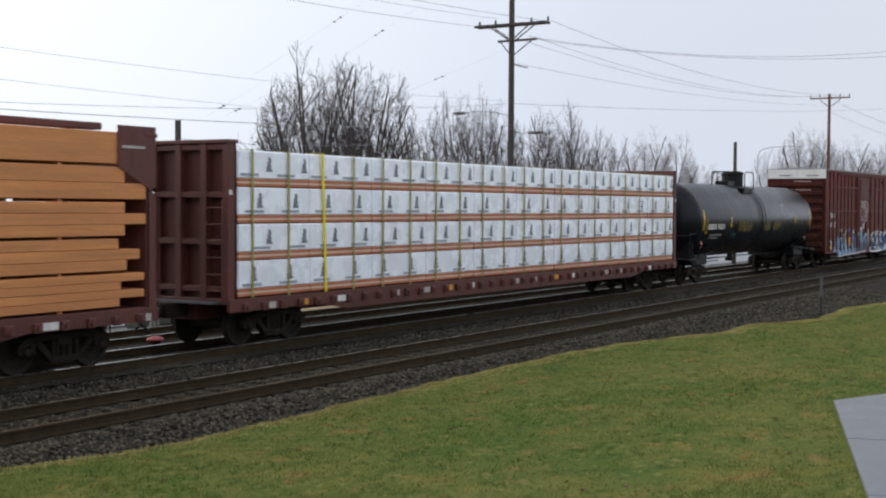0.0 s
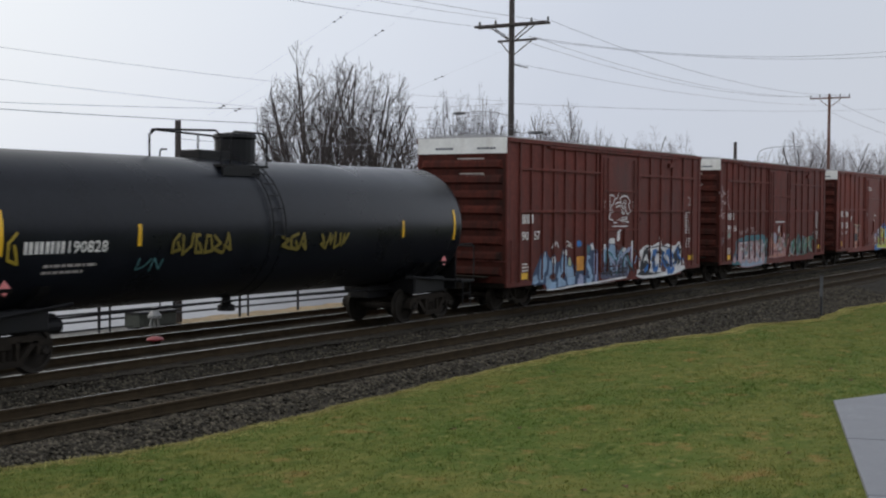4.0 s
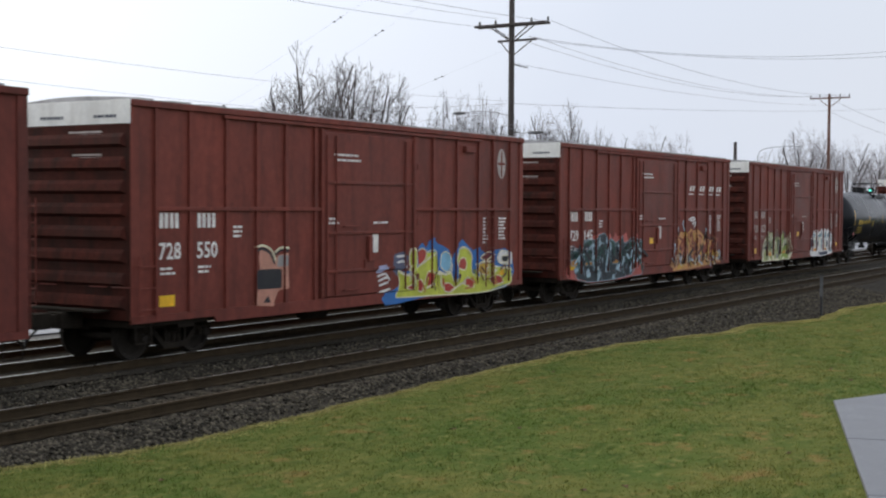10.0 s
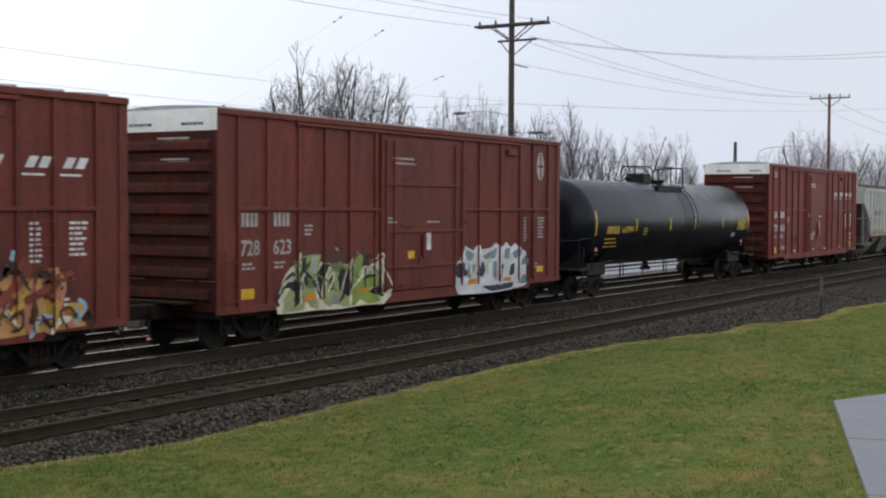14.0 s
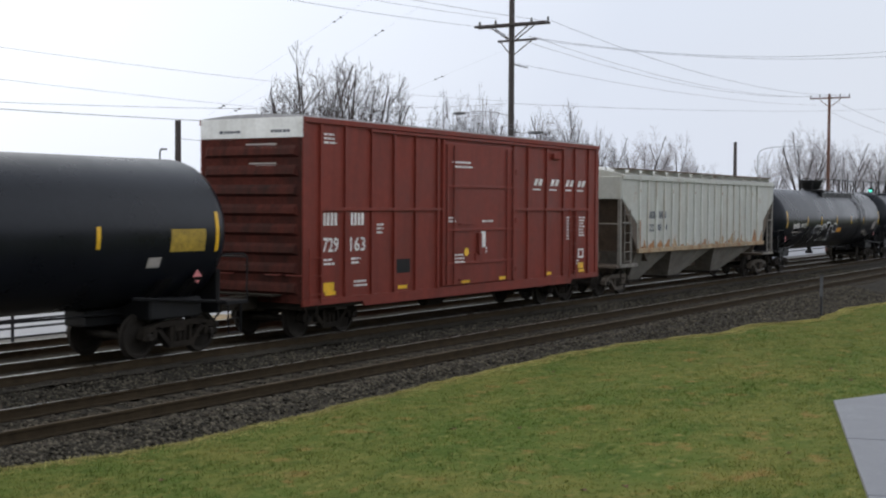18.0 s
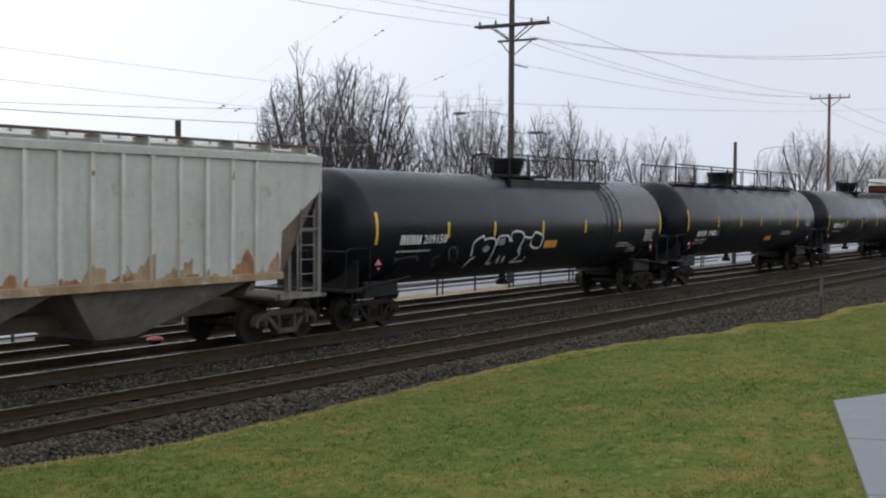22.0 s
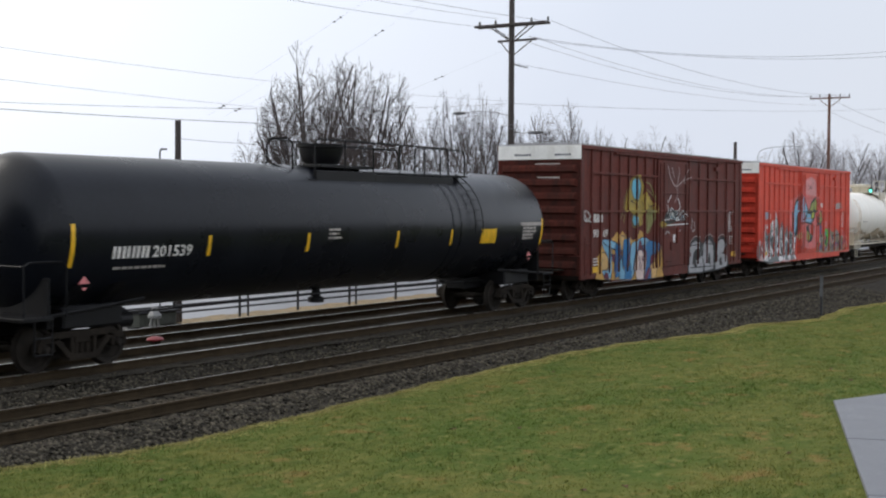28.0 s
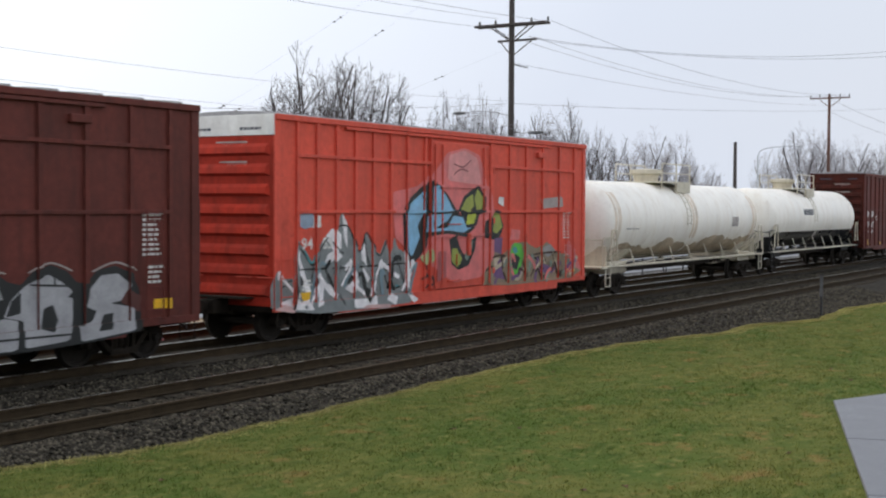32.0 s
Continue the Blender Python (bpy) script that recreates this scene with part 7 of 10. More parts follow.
p.fill("fill", C_TEAL, (5.50, 1.52), (5.35, 1.86), (5.72, 1.75))
p.line("stroke", C_CHALK, 0.06, (2.52, 0.54), (3.26, 0.53), (4.07, 0.57), (5.10, 0.59), (6.21, 0.61), (7.39, 0.65), (8.56, 0.67))
p.fill("fill", C_BLUE, (4.61, 1.96), (4.79, 2.02), (5.00, 1.97), (5.03, 1.85), (4.79, 1.81), (4.61, 1.86))
p.line("stroke", C_CHALK, 0.04, (2.90, 1.79), (3.04, 1.99), (3.14, 1.98), (3.11, 1.81), (3.26, 1.98), (3.36, 1.80))
p.line("stroke", C_CHALK, 0.04, (3.82, 1.81), (3.94, 2.00), (4.07, 1.95), (4.10, 1.81), (4.20, 1.95), (4.31, 1.78))
p = Piece(a, put, "blue, teal and white graffiti columns on the door with dark hatching")
p.fill("graffiti", C_DUSK, (6.48, 0.69), (6.44, 1.41), (6.55, 1.80), (6.79, 1.84), (6.91, 1.63), (7.03, 2.03), (7.51, 2.03), (7.56, 1.67), (7.76, 1.60), (8.06, 1.72), (8.53, 1.67), (8.62, 1.30), (8.80, 0.90), (8.71, 0.69), (7.60, 0.69))
p.fill("fill", C_PALE, (6.52, 1.28), (6.55, 1.71), (6.73, 1.76), (6.75, 1.39), (6.71, 1.24))
p.fill("fill", C_CHALK, (6.48, 1.65), (6.53, 1.82), (6.79, 1.86), (6.79, 1.69))
p.fill("fill", C_PALE, (6.99, 1.65), (7.19, 1.85), (7.55, 1.78), (7.60, 1.48), (7.45, 1.20), (7.11, 1.22))
p.fill("fill", C_CHALK, (7.03, 1.85), (7.07, 2.03), (7.49, 2.04), (7.51, 1.86))
p.fill("fill", C_CHALK, (7.72, 2.30), (7.93, 2.34), (7.93, 1.95), (7.68, 1.92))
p.fill("fill", C_TEAL, (6.79, 1.64), (6.99, 1.63), (6.91, 1.20), (6.75, 1.24))
p.fill("fill", C_LAV, (8.15, 1.22), (8.23, 1.55), (8.45, 1.65), (8.56, 1.46), (8.34, 1.25))
p.fill("fill", C_CHALK, (8.08, 1.59), (8.27, 1.71), (8.51, 1.65), (8.27, 1.55))
p.fill("fill", C_CHALK, (8.88, 1.92), (9.13, 1.94), (9.16, 1.17), (8.89, 1.13))
p.fill("fill", C_PALE, (7.15, 1.19), (7.39, 1.18), (7.35, 0.85), (7.19, 0.84))
p.fill("fill", C_LAV, (7.50, 1.13), (7.70, 1.15), (7.66, 0.77), (7.48, 0.78))
p.line("stroke", C_NIGHT, 0.07, (6.63, 1.25), (6.57, 1.05), (6.67, 0.80))
p.line("stroke", C_NIGHT, 0.07, (6.91, 1.23), (6.85, 1.04), (6.95, 0.78))
p.line("stroke", C_NIGHT, 0.07, (7.27, 1.21), (7.21, 1.01), (7.31, 0.76))
p.line("stroke", C_NIGHT, 0.07, (7.60, 1.20), (7.54, 1.00), (7.64, 0.73))
p.line("stroke", C_NIGHT, 0.07, (7.93, 1.18), (7.87, 0.98), (7.98, 0.71))
p.line("stroke", C_NIGHT, 0.07, (8.27, 1.16), (8.21, 0.96), (8.32, 0.69))
p.line("stroke", C_NIGHT, 0.035, (6.55, 1.13), (7.39, 1.14), (8.62, 1.14))
p.line("stroke", C_NIGHT, 0.035, (6.55, 0.98), (7.39, 0.99), (8.62, 0.99))
p.line("stroke", C_NIGHT, 0.035, (6.56, 0.86), (7.39, 0.86), (8.62, 0.85))
wild(p, 13, 7.0, 9.3, 0.8, 1.7, (C_PALE, C_NIGHT, C_TEAL, C_LAV), 18, 0.08)
p = Piece(a, put, "black and blue graffiti letters on a white ground")
p.fill("graffiti", C_CHALK, (9.44, 0.66), (9.62, 1.09), (9.78, 1.54), (10.16, 1.67), (10.47, 1.74), (11.01, 1.69), (11.57, 1.83), (12.05, 1.66), (12.45, 1.76), (12.91, 1.64), (13.30, 1.67), (13.59, 1.83), (13.85, 1.56), (13.83, 1.20), (14.18, 0.76), (13.95, 0.71), (13.01, 0.59), (11.28, 0.54), (10.00, 0.55))
p.fill("fill", C_NIGHT, (10.09, 1.37), (10.23, 1.58), (10.57, 1.62), (10.67, 1.45), (10.33, 1.33), (10.16, 1.16), (10.57, 1.21), (10.48, 0.94), (10.19, 0.75), (10.09, 0.87), (9.81, 0.84), (9.83, 0.97))
p.fill("fill", C_NIGHT, (10.48, 1.13), (10.67, 1.48), (10.84, 1.56), (10.82, 1.20), (10.58, 0.72), (10.38, 0.80))
p.fill("fill", C_BLUE, (10.89, 1.12), (11.02, 1.55), (11.45, 1.59), (11.32, 1.31), (11.07, 1.07))
p.fill("fill", C_BLUE, (11.07, 1.02), (11.27, 1.17), (11.43, 0.85), (11.38, 0.74), (11.02, 0.79))
p.fill("fill", C_NIGHT, (11.48, 1.31), (11.63, 1.59), (11.99, 1.51), (12.16, 1.33), (11.89, 1.26), (11.73, 1.35))
p.fill("fill", C_RUSTY, (11.69, 0.75), (11.84, 1.15), (12.10, 1.31), (12.27, 1.05), (12.19, 0.70))
p.fill("fill", C_BLUE, (12.27, 0.84), (12.26, 1.50), (12.64, 1.58), (12.78, 1.40), (12.92, 1.42), (12.81, 1.10), (13.09, 0.79), (12.92, 0.62), (12.38, 0.61))
p.fill("fill", C_NIGHT, (12.92, 1.27), (13.25, 1.53), (13.65, 1.72), (13.57, 1.27), (13.89, 0.96), (13.43, 0.86), (13.54, 1.10), (13.14, 1.09))
p.line("stroke", C_CHALK, 0.05, (12.54, 1.04), (12.76, 0.93), (12.65, 0.79))
p.line("stroke", C_NIGHT, 0.045, (10.28, 1.63), (11.02, 1.64), (11.78, 1.67), (12.80, 1.57))
p.line("stroke", C_CHALK, 0.03, (11.07, 0.90), (11.25, 1.06), (11.35, 0.89))
p.line("stroke", C_CHALK, 0.05, (11.68, 1.70), (11.62, 2.01))
p.fill("fill", C_NIGHT, (9.48, 0.72), (9.92, 0.86), (11.02, 0.72), (12.06, 0.73), (11.28, 0.66), (10.05, 0.66))
wild(p, 17, 10.1, 13.9, 0.72, 1.55, (C_NIGHT, C_BLUE, C_NIGHT, C_CHALK, C_BLUE), 20, 0.11)
p = Piece(a, put, "thin white outlined letters sprayed on the door")
p.line("graffiti", C_CHALK, 0.045, (7.06, 3.47), (7.26, 3.48), (7.47, 3.41), (7.38, 3.23), (7.18, 3.10), (7.24, 2.94), (7.10, 2.85), (7.06, 2.69), (7.26, 2.65), (7.47, 2.56), (7.70, 2.58), (7.76, 2.67))
p.line("stroke", C_CHALK, 0.045, (7.08, 3.44), (7.10, 3.13), (7.02, 2.69))
p.line("stroke", C_CHALK, 0.04, (7.55, 3.06), (7.80, 3.13), (7.92, 3.11))
p.line("stroke", C_CHALK, 0.04, (7.47, 3.33), (7.69, 3.41), (7.80, 3.57))
p.line("stroke", C_CHALK, 0.045, (7.47, 3.16), (7.69, 3.23), (7.97, 3.26), (7.92, 3.39), (8.18, 3.46), (8.48, 3.45), (8.70, 3.33), (8.74, 3.24), (8.61, 3.14), (8.75, 3.01), (8.61, 2.85), (8.44, 2.90))
p.line("stroke", C_CHALK, 0.05, (7.97, 3.31), (8.01, 2.94), (8.27, 2.88), (8.22, 3.33))
p.line("stroke", C_CHALK, 0.05, (8.07, 3.24), (8.14, 3.01))
p.line("stroke", C_CHALK, 0.045, (8.39, 3.33), (8.37, 2.88))
p.line("stroke", C_CHALK, 0.04, (7.86, 2.71), (8.01, 2.62), (8.14, 2.75), (8.14, 2.57), (8.31, 2.75), (8.31, 2.55), (8.48, 2.77), (8.48, 2.56), (8.66, 2.59))
p.line("stroke", C_CHALK, 0.04, (7.27, 2.44), (8.62, 2.43))
p.line("stroke", C_WORN, 0.05, (8.94, 3.24), (9.10, 3.27), (9.01, 3.11), (9.15, 3.01))
p.line("stroke", C_WORN, 0.05, (14.44, 3.47), (14.75, 3.40), (14.51, 3.17), (14.81, 3.23))
p.line("stroke", C_WORN, 0.04, (6.51, 3.25), (6.70, 3.28), (6.55, 3.10), (6.71, 3.10))
part("placard", put([rect(4.6, 5.2, 1.05, 1.5)], 0.022), ORANGE_PLATE, a, "plain orange square plate")

b, put = boxcar(84.58, "western", BOX_DARK, "brown high boxcar with faded pink and green graffiti")
western_marks(b, put, "90", "16")
p = Piece(b, put, "faded pink and pale blue block graffiti under a teal cap", rim=C_ROSE)
p.fill("graffiti", C_TEAL, (1.50, 0.70), (1.61, 0.98), (1.88, 1.13), (2.04, 1.34), (2.01, 1.57), (2.19, 1.76), (2.67, 1.80), (3.00, 1.82), (3.10, 1.90), (3.77, 1.90), (4.58, 1.90), (5.82, 1.91), (6.16, 1.75), (6.16, 0.61), (5.14, 0.53), (3.51, 0.50), (2.67, 0.56), (2.59, 0.66))
p.fill("fill", C_PINK, (2.19, 0.89), (2.23, 1.56), (2.84, 1.59), (3.86, 1.62), (5.14, 1.61), (5.29, 1.41), (5.72, 1.26), (5.96, 1.13), (5.82, 0.63), (4.76, 0.64), (3.51, 0.56), (2.92, 0.56), (2.67, 0.61), (2.64, 0.70))
p.fill("fill", C_STEELB, (2.67, 0.58), (2.77, 0.85), (3.04, 0.74), (3.34, 0.90), (3.72, 0.69), (4.21, 0.79), (4.76, 0.71), (5.26, 0.86), (5.57, 0.75), (5.72, 0.62), (4.76, 0.57), (3.68, 0.53))
p.fill("fill", C_CHALK, (2.26, 1.58), (3.10, 1.63), (3.51, 1.63), (3.48, 1.54), (2.84, 1.53))
p.fill("fill", C_CHALK, (5.41, 1.21), (5.52, 1.52), (5.88, 1.46), (5.96, 1.28), (5.72, 1.14))
p.fill("fill", C_RUSTY, (4.47, 1.38), (5.14, 1.44), (5.18, 1.34), (4.50, 1.28))
p.fill("fill", C_ROSE, (4.50, 1.28), (5.14, 1.32), (5.14, 1.07), (4.54, 1.06))
p.fill("fill", C_SAGE, (3.04, 1.12), (3.24, 1.21), (3.44, 1.22), (3.37, 1.08), (3.14, 1.05))
p.fill("fill", C_SAGE, (2.54, 1.45), (2.64, 1.51), (2.67, 1.31), (2.58, 1.25))
p.fill("fill", C_SAGE, (3.89, 1.24), (4.11, 1.32), (4.18, 1.22), (3.96, 1.12))
p.line("stroke", C_RUSTY, 0.07, (2.92, 1.07), (2.87, 1.52))
p.line("stroke", C_RUSTY, 0.07, (3.61, 1.12), (3.58, 1.58))
p.line("stroke", C_RUSTY, 0.07, (4.36, 1.09), (4.39, 1.64))
p.line("stroke", C_RUSTY, 0.07, (5.14, 1.02), (5.22, 1.58))
p.line("stroke", C_ROSE, 0.07, (2.87, 0.98), (3.10, 1.00), (3.04, 0.88))
p.line("stroke", C_ROSE, 0.07, (3.61, 0.93), (3.89, 1.00), (3.82, 0.82))
p.line("stroke", C_ROSE, 0.07, (4.25, 0.96), (4.69, 0.95))
p.line("stroke", C_RUSTY, 0.05, (4.47, 1.04), (5.14, 1.02))
p.line("stroke", C_NAVY, 0.05, (2.19, 1.65), (3.34, 1.64), (3.44, 1.71))
p.fill("fill", C_PINK, (1.61, 0.91), (1.96, 1.04), (2.04, 0.88), (1.70, 0.77))
p.fill("fill", C_NAVY, (2.04, 0.83), (2.07, 1.23), (2.24, 1.05), (2.24, 0.89))
p.fill("fill", C_SAGE, (0.87, 1.94), (1.28, 2.12), (1.31, 1.86), (0.90, 1.79))
p.fill("fill", C_STEEL, (0.14, 1.78), (0.45, 1.89), (0.47, 1.66), (0.25, 1.55))
wild(p, 16, 2.9, 5.9, 0.72, 1.65, (C_CHALK, C_PINK, C_STEELB, C_ROSE, C_PINK, C_SAGE), 30, 0.11)
p = Piece(b, put, "faded salmon and pink graffiti on the door")
p.fill("graffiti", C_ROSE, (6.41, 0.85), (6.36, 1.48), (6.49, 1.89), (6.69, 1.96), (6.95, 1.82), (7.07, 2.00), (7.46, 1.93), (7.60, 1.69), (7.82, 1.55), (8.00, 1.28), (8.18, 1.67), (8.04, 1.84), (8.64, 1.95), (8.78, 1.85), (8.74, 1.38), (8.93, 0.96), (9.10, 0.84), (7.38, 0.79))
p.fill("fill", C_SALM, (6.45, 1.35), (6.53, 1.83), (6.74, 1.92), (6.95, 1.72), (6.91, 1.27), (6.63, 1.19))
p.fill("fill", C_STEELB, (7.08, 1.56), (7.07, 1.95), (7.38, 1.94), (7.55, 1.80), (7.51, 1.50), (7.29, 1.44))
p.fill("fill", C_PINK, (8.13, 1.51), (8.27, 1.80), (8.69, 1.92), (8.78, 1.72), (8.59, 1.52), (8.27, 1.37))
p.fill("fill", C_SAGE, (8.50, 1.50), (8.83, 1.54), (8.83, 1.38), (8.55, 1.36))
p.fill("fill", C_SAGE, (7.82, 1.45), (8.09, 1.49), (8.14, 1.33), (7.87, 1.31))
p.fill("fill", C_CHALK, (7.77, 2.22), (7.95, 2.28), (7.91, 1.84), (7.68, 1.85))
p.fill("fill", C_SAGE, (9.02, 1.92), (9.16, 1.97), (9.21, 1.22), (9.02, 1.16))
p.fill("fill", C_CHALK, (9.51, 1.21), (9.60, 1.41), (9.80, 1.31), (9.71, 0.85), (9.51, 0.82))
p.line("stroke", C_RUSTY, 0.06, (6.99, 1.72), (7.04, 1.07))
p.line("stroke", C_CHALK, 0.07, (7.16, 1.25), (7.60, 1.30), (7.82, 1.16), (8.32, 1.26))
p.line("stroke", C_RUSTY, 0.05, (7.82, 1.13), (8.74, 1.16))
p.line("stroke", C_SALM, 0.12, (6.53, 0.94), (7.82, 0.92), (8.98, 0.96))
p.line("stroke", C_CHALK, 0.05, (7.27, 2.45), (8.73, 2.44))
wild(p, 9, 6.6, 9.3, 0.9, 1.9, (C_PINK, C_RUSTY, C_SALM, C_SAGE, C_ROSE), 20, 0.09)
p = Piece(b, put, "dark green, grey and tan graffiti letters")
p.fill("graffiti", C_FOREST, (9.95, 0.98), (10.00, 1.49), (10.51, 1.62), (10.98, 1.69), (11.14, 1.88), (11.35, 1.82), (11.65, 1.63), (12.64, 1.63), (12.93, 1.65), (12.93, 1.50), (13.46, 1.45), (13.53, 1.08), (12.94, 0.89), (11.80, 0.80))
p.fill("fill", C_TEAL, (11.19, 1.56), (11.24, 1.82), (11.41, 1.63), (11.79, 1.39), (11.57, 1.26))
p.fill("fill", C_STEEL, (10.56, 1.16), (10.61, 1.47), (11.03, 1.48), (10.88, 1.20))
p.fill("fill", C_SAGE, (12.08, 1.01), (12.13, 1.50), (12.52, 1.57), (12.70, 1.36), (12.59, 0.99))
p.fill("fill", C_GREEN, (10.05, 1.18), (10.15, 1.52), (10.51, 1.53), (10.46, 1.22))
p.fill("fill", C_GREEN, (12.99, 1.19), (13.11, 1.46), (13.46, 1.42), (13.47, 1.14))
p.fill("fill", C_NIGHT, (11.20, 1.13), (11.66, 1.22), (12.08, 0.97), (11.58, 0.84))
p.fill("fill", C_SALM, (9.95, 0.93), (10.21, 1.03), (10.41, 0.88), (10.21, 0.78))
p.fill("fill", C_LIME, (12.64, 1.69), (12.84, 1.68), (12.82, 1.20), (12.64, 1.18))
p.line("stroke", C_CHALK, 0.04, (10.61, 1.47), (10.77, 1.32), (10.67, 1.15), (10.41, 0.99))
p.line("stroke", C_CHALK, 0.04, (12.07, 1.53), (12.24, 1.38), (12.13, 1.08), (12.36, 0.89))
p.line("stroke", C_STEEL, 0.05, (11.30, 1.41), (11.20, 1.13), (11.58, 0.89))
wild(p, 7, 9.8, 14.0, 0.8, 1.8, (C_GREEN, C_NIGHT, C_STEEL, C_SAGE, C_FOREST), 22, 0.11)
p = Piece(b, put, "thin pink-white sprayed outline of looping lines")
p.line("graffiti", C_FADE, 0.05, (-0.12, 3.71), (0.01, 3.66), (0.12, 3.53), (0.18, 3.36), (0.15, 3.10))
p.line("stroke", C_FADE, 0.05, (0.12, 4.01), (0.22, 3.82), (0.32, 3.81), (0.45, 3.71), (0.65, 3.65), (0.82, 3.76), (0.95, 3.85))
p.line("stroke", C_FADE, 0.05, (0.29, 3.77), (0.40, 3.62), (0.31, 3.52))
p.line("stroke", C_FADE, 0.05, (0.18, 3.26), (0.29, 3.35), (0.45, 3.33), (0.56, 3.25), (0.66, 3.31), (0.88, 3.36), (1.02, 3.26), (1.11, 3.11), (1.19, 2.93))
p.line("stroke", C_FADE, 0.04, (0.26, 3.20), (0.20, 2.98), (0.31, 2.85), (0.51, 2.83), (0.65, 2.89))
p.line("stroke", C_FADE, 0.04, (0.92, 3.74), (0.78, 3.50), (0.70, 3.26))
p.line("stroke", C_FADE, 0.04, (0.45, 3.36), (0.54, 3.23), (0.68, 3.25), (0.62, 3.33))
p.line("stroke", C_FADE, 0.05, (0.01, 2.84), (0.15, 3.10))
p.line("stroke", C_FADE, 0.05, (-0.06, 2.71), (0.08, 2.79), (0.15, 2.69), (0.31, 2.77), (0.37, 2.64), (0.56, 2.75))
p.line("stroke", C_FADE, 0.05, (2.32, 2.05), (2.51, 2.14), (2.67, 1.92), (2.81, 2.09), (2.94, 1.91))
p.line("stroke", C_FADE, 0.05, (3.17, 2.20), (3.37, 2.02), (3.55, 2.19), (3.65, 2.00))
p.line("stroke", C_FADE, 0.05, (3.95, 2.18), (4.18, 2.22), (4.14, 1.99), (4.39, 2.22), (4.47, 1.99), (4.69, 2.16))
p.line("stroke", C_WORN, 0.06, (13.64, 1.86), (14.13, 1.95), (14.38, 1.85), (14.01, 1.77))

c5, put = boxcar(102.78, "main", BOX_BROWN, "brown high boxcar with yellow graffiti over a blue cloud")
main_marks(c5, put, "728", "550", "round")
p = Piece(c5, put, "bright yellow-green graffiti with red hearts over a blue cloud", rim=C_CREAM)
p.fill("graffiti", C_BLUE, (8.62, 0.60), (8.39, 0.79), (8.58, 0.95), (8.87, 0.99), (9.19, 1.12), (9.30, 1.45), (9.93, 1.42), (10.12, 2.02), (10.32, 2.14), (10.51, 1.99), (10.63, 2.16), (10.83, 2.28), (11.07, 2.10), (11.43, 2.01), (11.66, 1.91), (11.78, 1.65), (12.00, 1.94), (12.17, 2.09), (12.34, 2.19), (12.52, 2.08), (12.75, 1.95), (12.95, 1.87), (13.18, 1.96), (13.57, 1.79), (14.00, 1.84), (14.74, 1.89), (15.15, 1.71), (15.31, 1.16), (14.75, 0.76), (13.07, 0.73), (10.52, 0.74))
p.fill("fill", C_ACID, (9.01, 0.79), (9.15, 1.15), (9.08, 1.46), (9.37, 1.38), (9.71, 1.31), (9.78, 1.55), (10.09, 1.51), (10.51, 1.86), (10.99, 1.90), (11.12, 1.36), (11.43, 1.28), (11.74, 1.33), (11.92, 1.06), (12.17, 1.24), (12.00, 1.64), (12.17, 1.90), (12.57, 1.95), (12.84, 1.74), (12.88, 1.28), (13.21, 1.13), (13.18, 1.46), (13.77, 1.53), (14.30, 1.37), (15.00, 1.32), (15.05, 0.89), (13.53, 0.70), (11.12, 0.74))
p.fill("fill", C_ACID, (9.59, 1.46), (9.63, 1.92), (9.78, 2.01), (9.97, 1.88), (9.97, 1.54), (9.78, 1.42))
p.fill("fill", C_RED, (10.12, 1.53), (10.09, 1.88), (10.28, 1.99), (10.51, 1.91), (10.47, 1.71))
p.fill("fill", C_RED, (10.42, 1.05), (10.61, 1.38), (10.87, 1.31), (10.72, 1.00))
p.fill("fill", C_RED, (10.05, 0.92), (10.09, 1.14), (10.28, 1.18), (10.36, 1.02), (10.24, 0.88))
p.fill("fill", C_RED, (12.13, 1.42), (12.22, 1.63), (12.43, 1.69), (12.57, 1.53), (12.48, 1.35))
p.fill("fill", C_RED, (11.33, 0.84), (11.43, 1.02), (11.70, 1.02), (11.87, 0.88), (11.66, 0.79))
p.fill("fill", C_RED, (12.35, 1.01), (12.62, 1.13), (12.98, 1.00), (12.80, 0.85))
p.fill("fill", C_RED, (13.82, 1.03), (14.06, 1.14), (14.50, 1.09), (14.60, 0.94), (14.16, 0.88))
p.fill("fill", C_RED, (9.46, 1.02), (9.74, 1.08), (9.78, 0.94))
p.fill("fill", C_SKYB, (11.20, 1.48), (11.24, 1.79), (11.49, 1.88), (11.74, 1.72), (11.70, 1.43), (11.49, 1.34))
p.fill("fill", C_GOLD, (13.11, 1.26), (13.16, 1.48), (13.72, 1.51), (13.82, 1.16))
p.fill("fill", C_MAROON, (13.29, 1.66), (13.81, 1.81), (14.10, 1.63), (13.72, 1.54))
p.line("stroke", C_CREAM, 0.05, (10.05, 1.53), (10.36, 1.62), (10.75, 1.78), (10.87, 1.85))
p.line("stroke", C_CREAM, 0.05, (11.16, 1.36), (11.49, 1.26), (11.74, 1.33), (11.79, 1.56))
p.line("stroke", C_CREAM, 0.05, (12.00, 1.71), (12.13, 1.90), (12.43, 1.97), (12.75, 1.84), (12.88, 1.62))
p.line("stroke", C_CREAM, 0.05, (10.48, 0.94), (10.76, 1.03), (10.92, 1.07))
p.line("stroke", C_CREAM, 0.05, (11.66, 0.82), (12.18, 0.97), (12.53, 1.00))
p.line("stroke", C_CREAM, 0.05, (9.63, 1.45), (9.59, 1.86), (9.78, 2.01), (9.93, 1.91))
p.line("stroke", C_CREAM, 0.05, (9.08, 1.46), (9.41, 1.34), (9.67, 1.38))
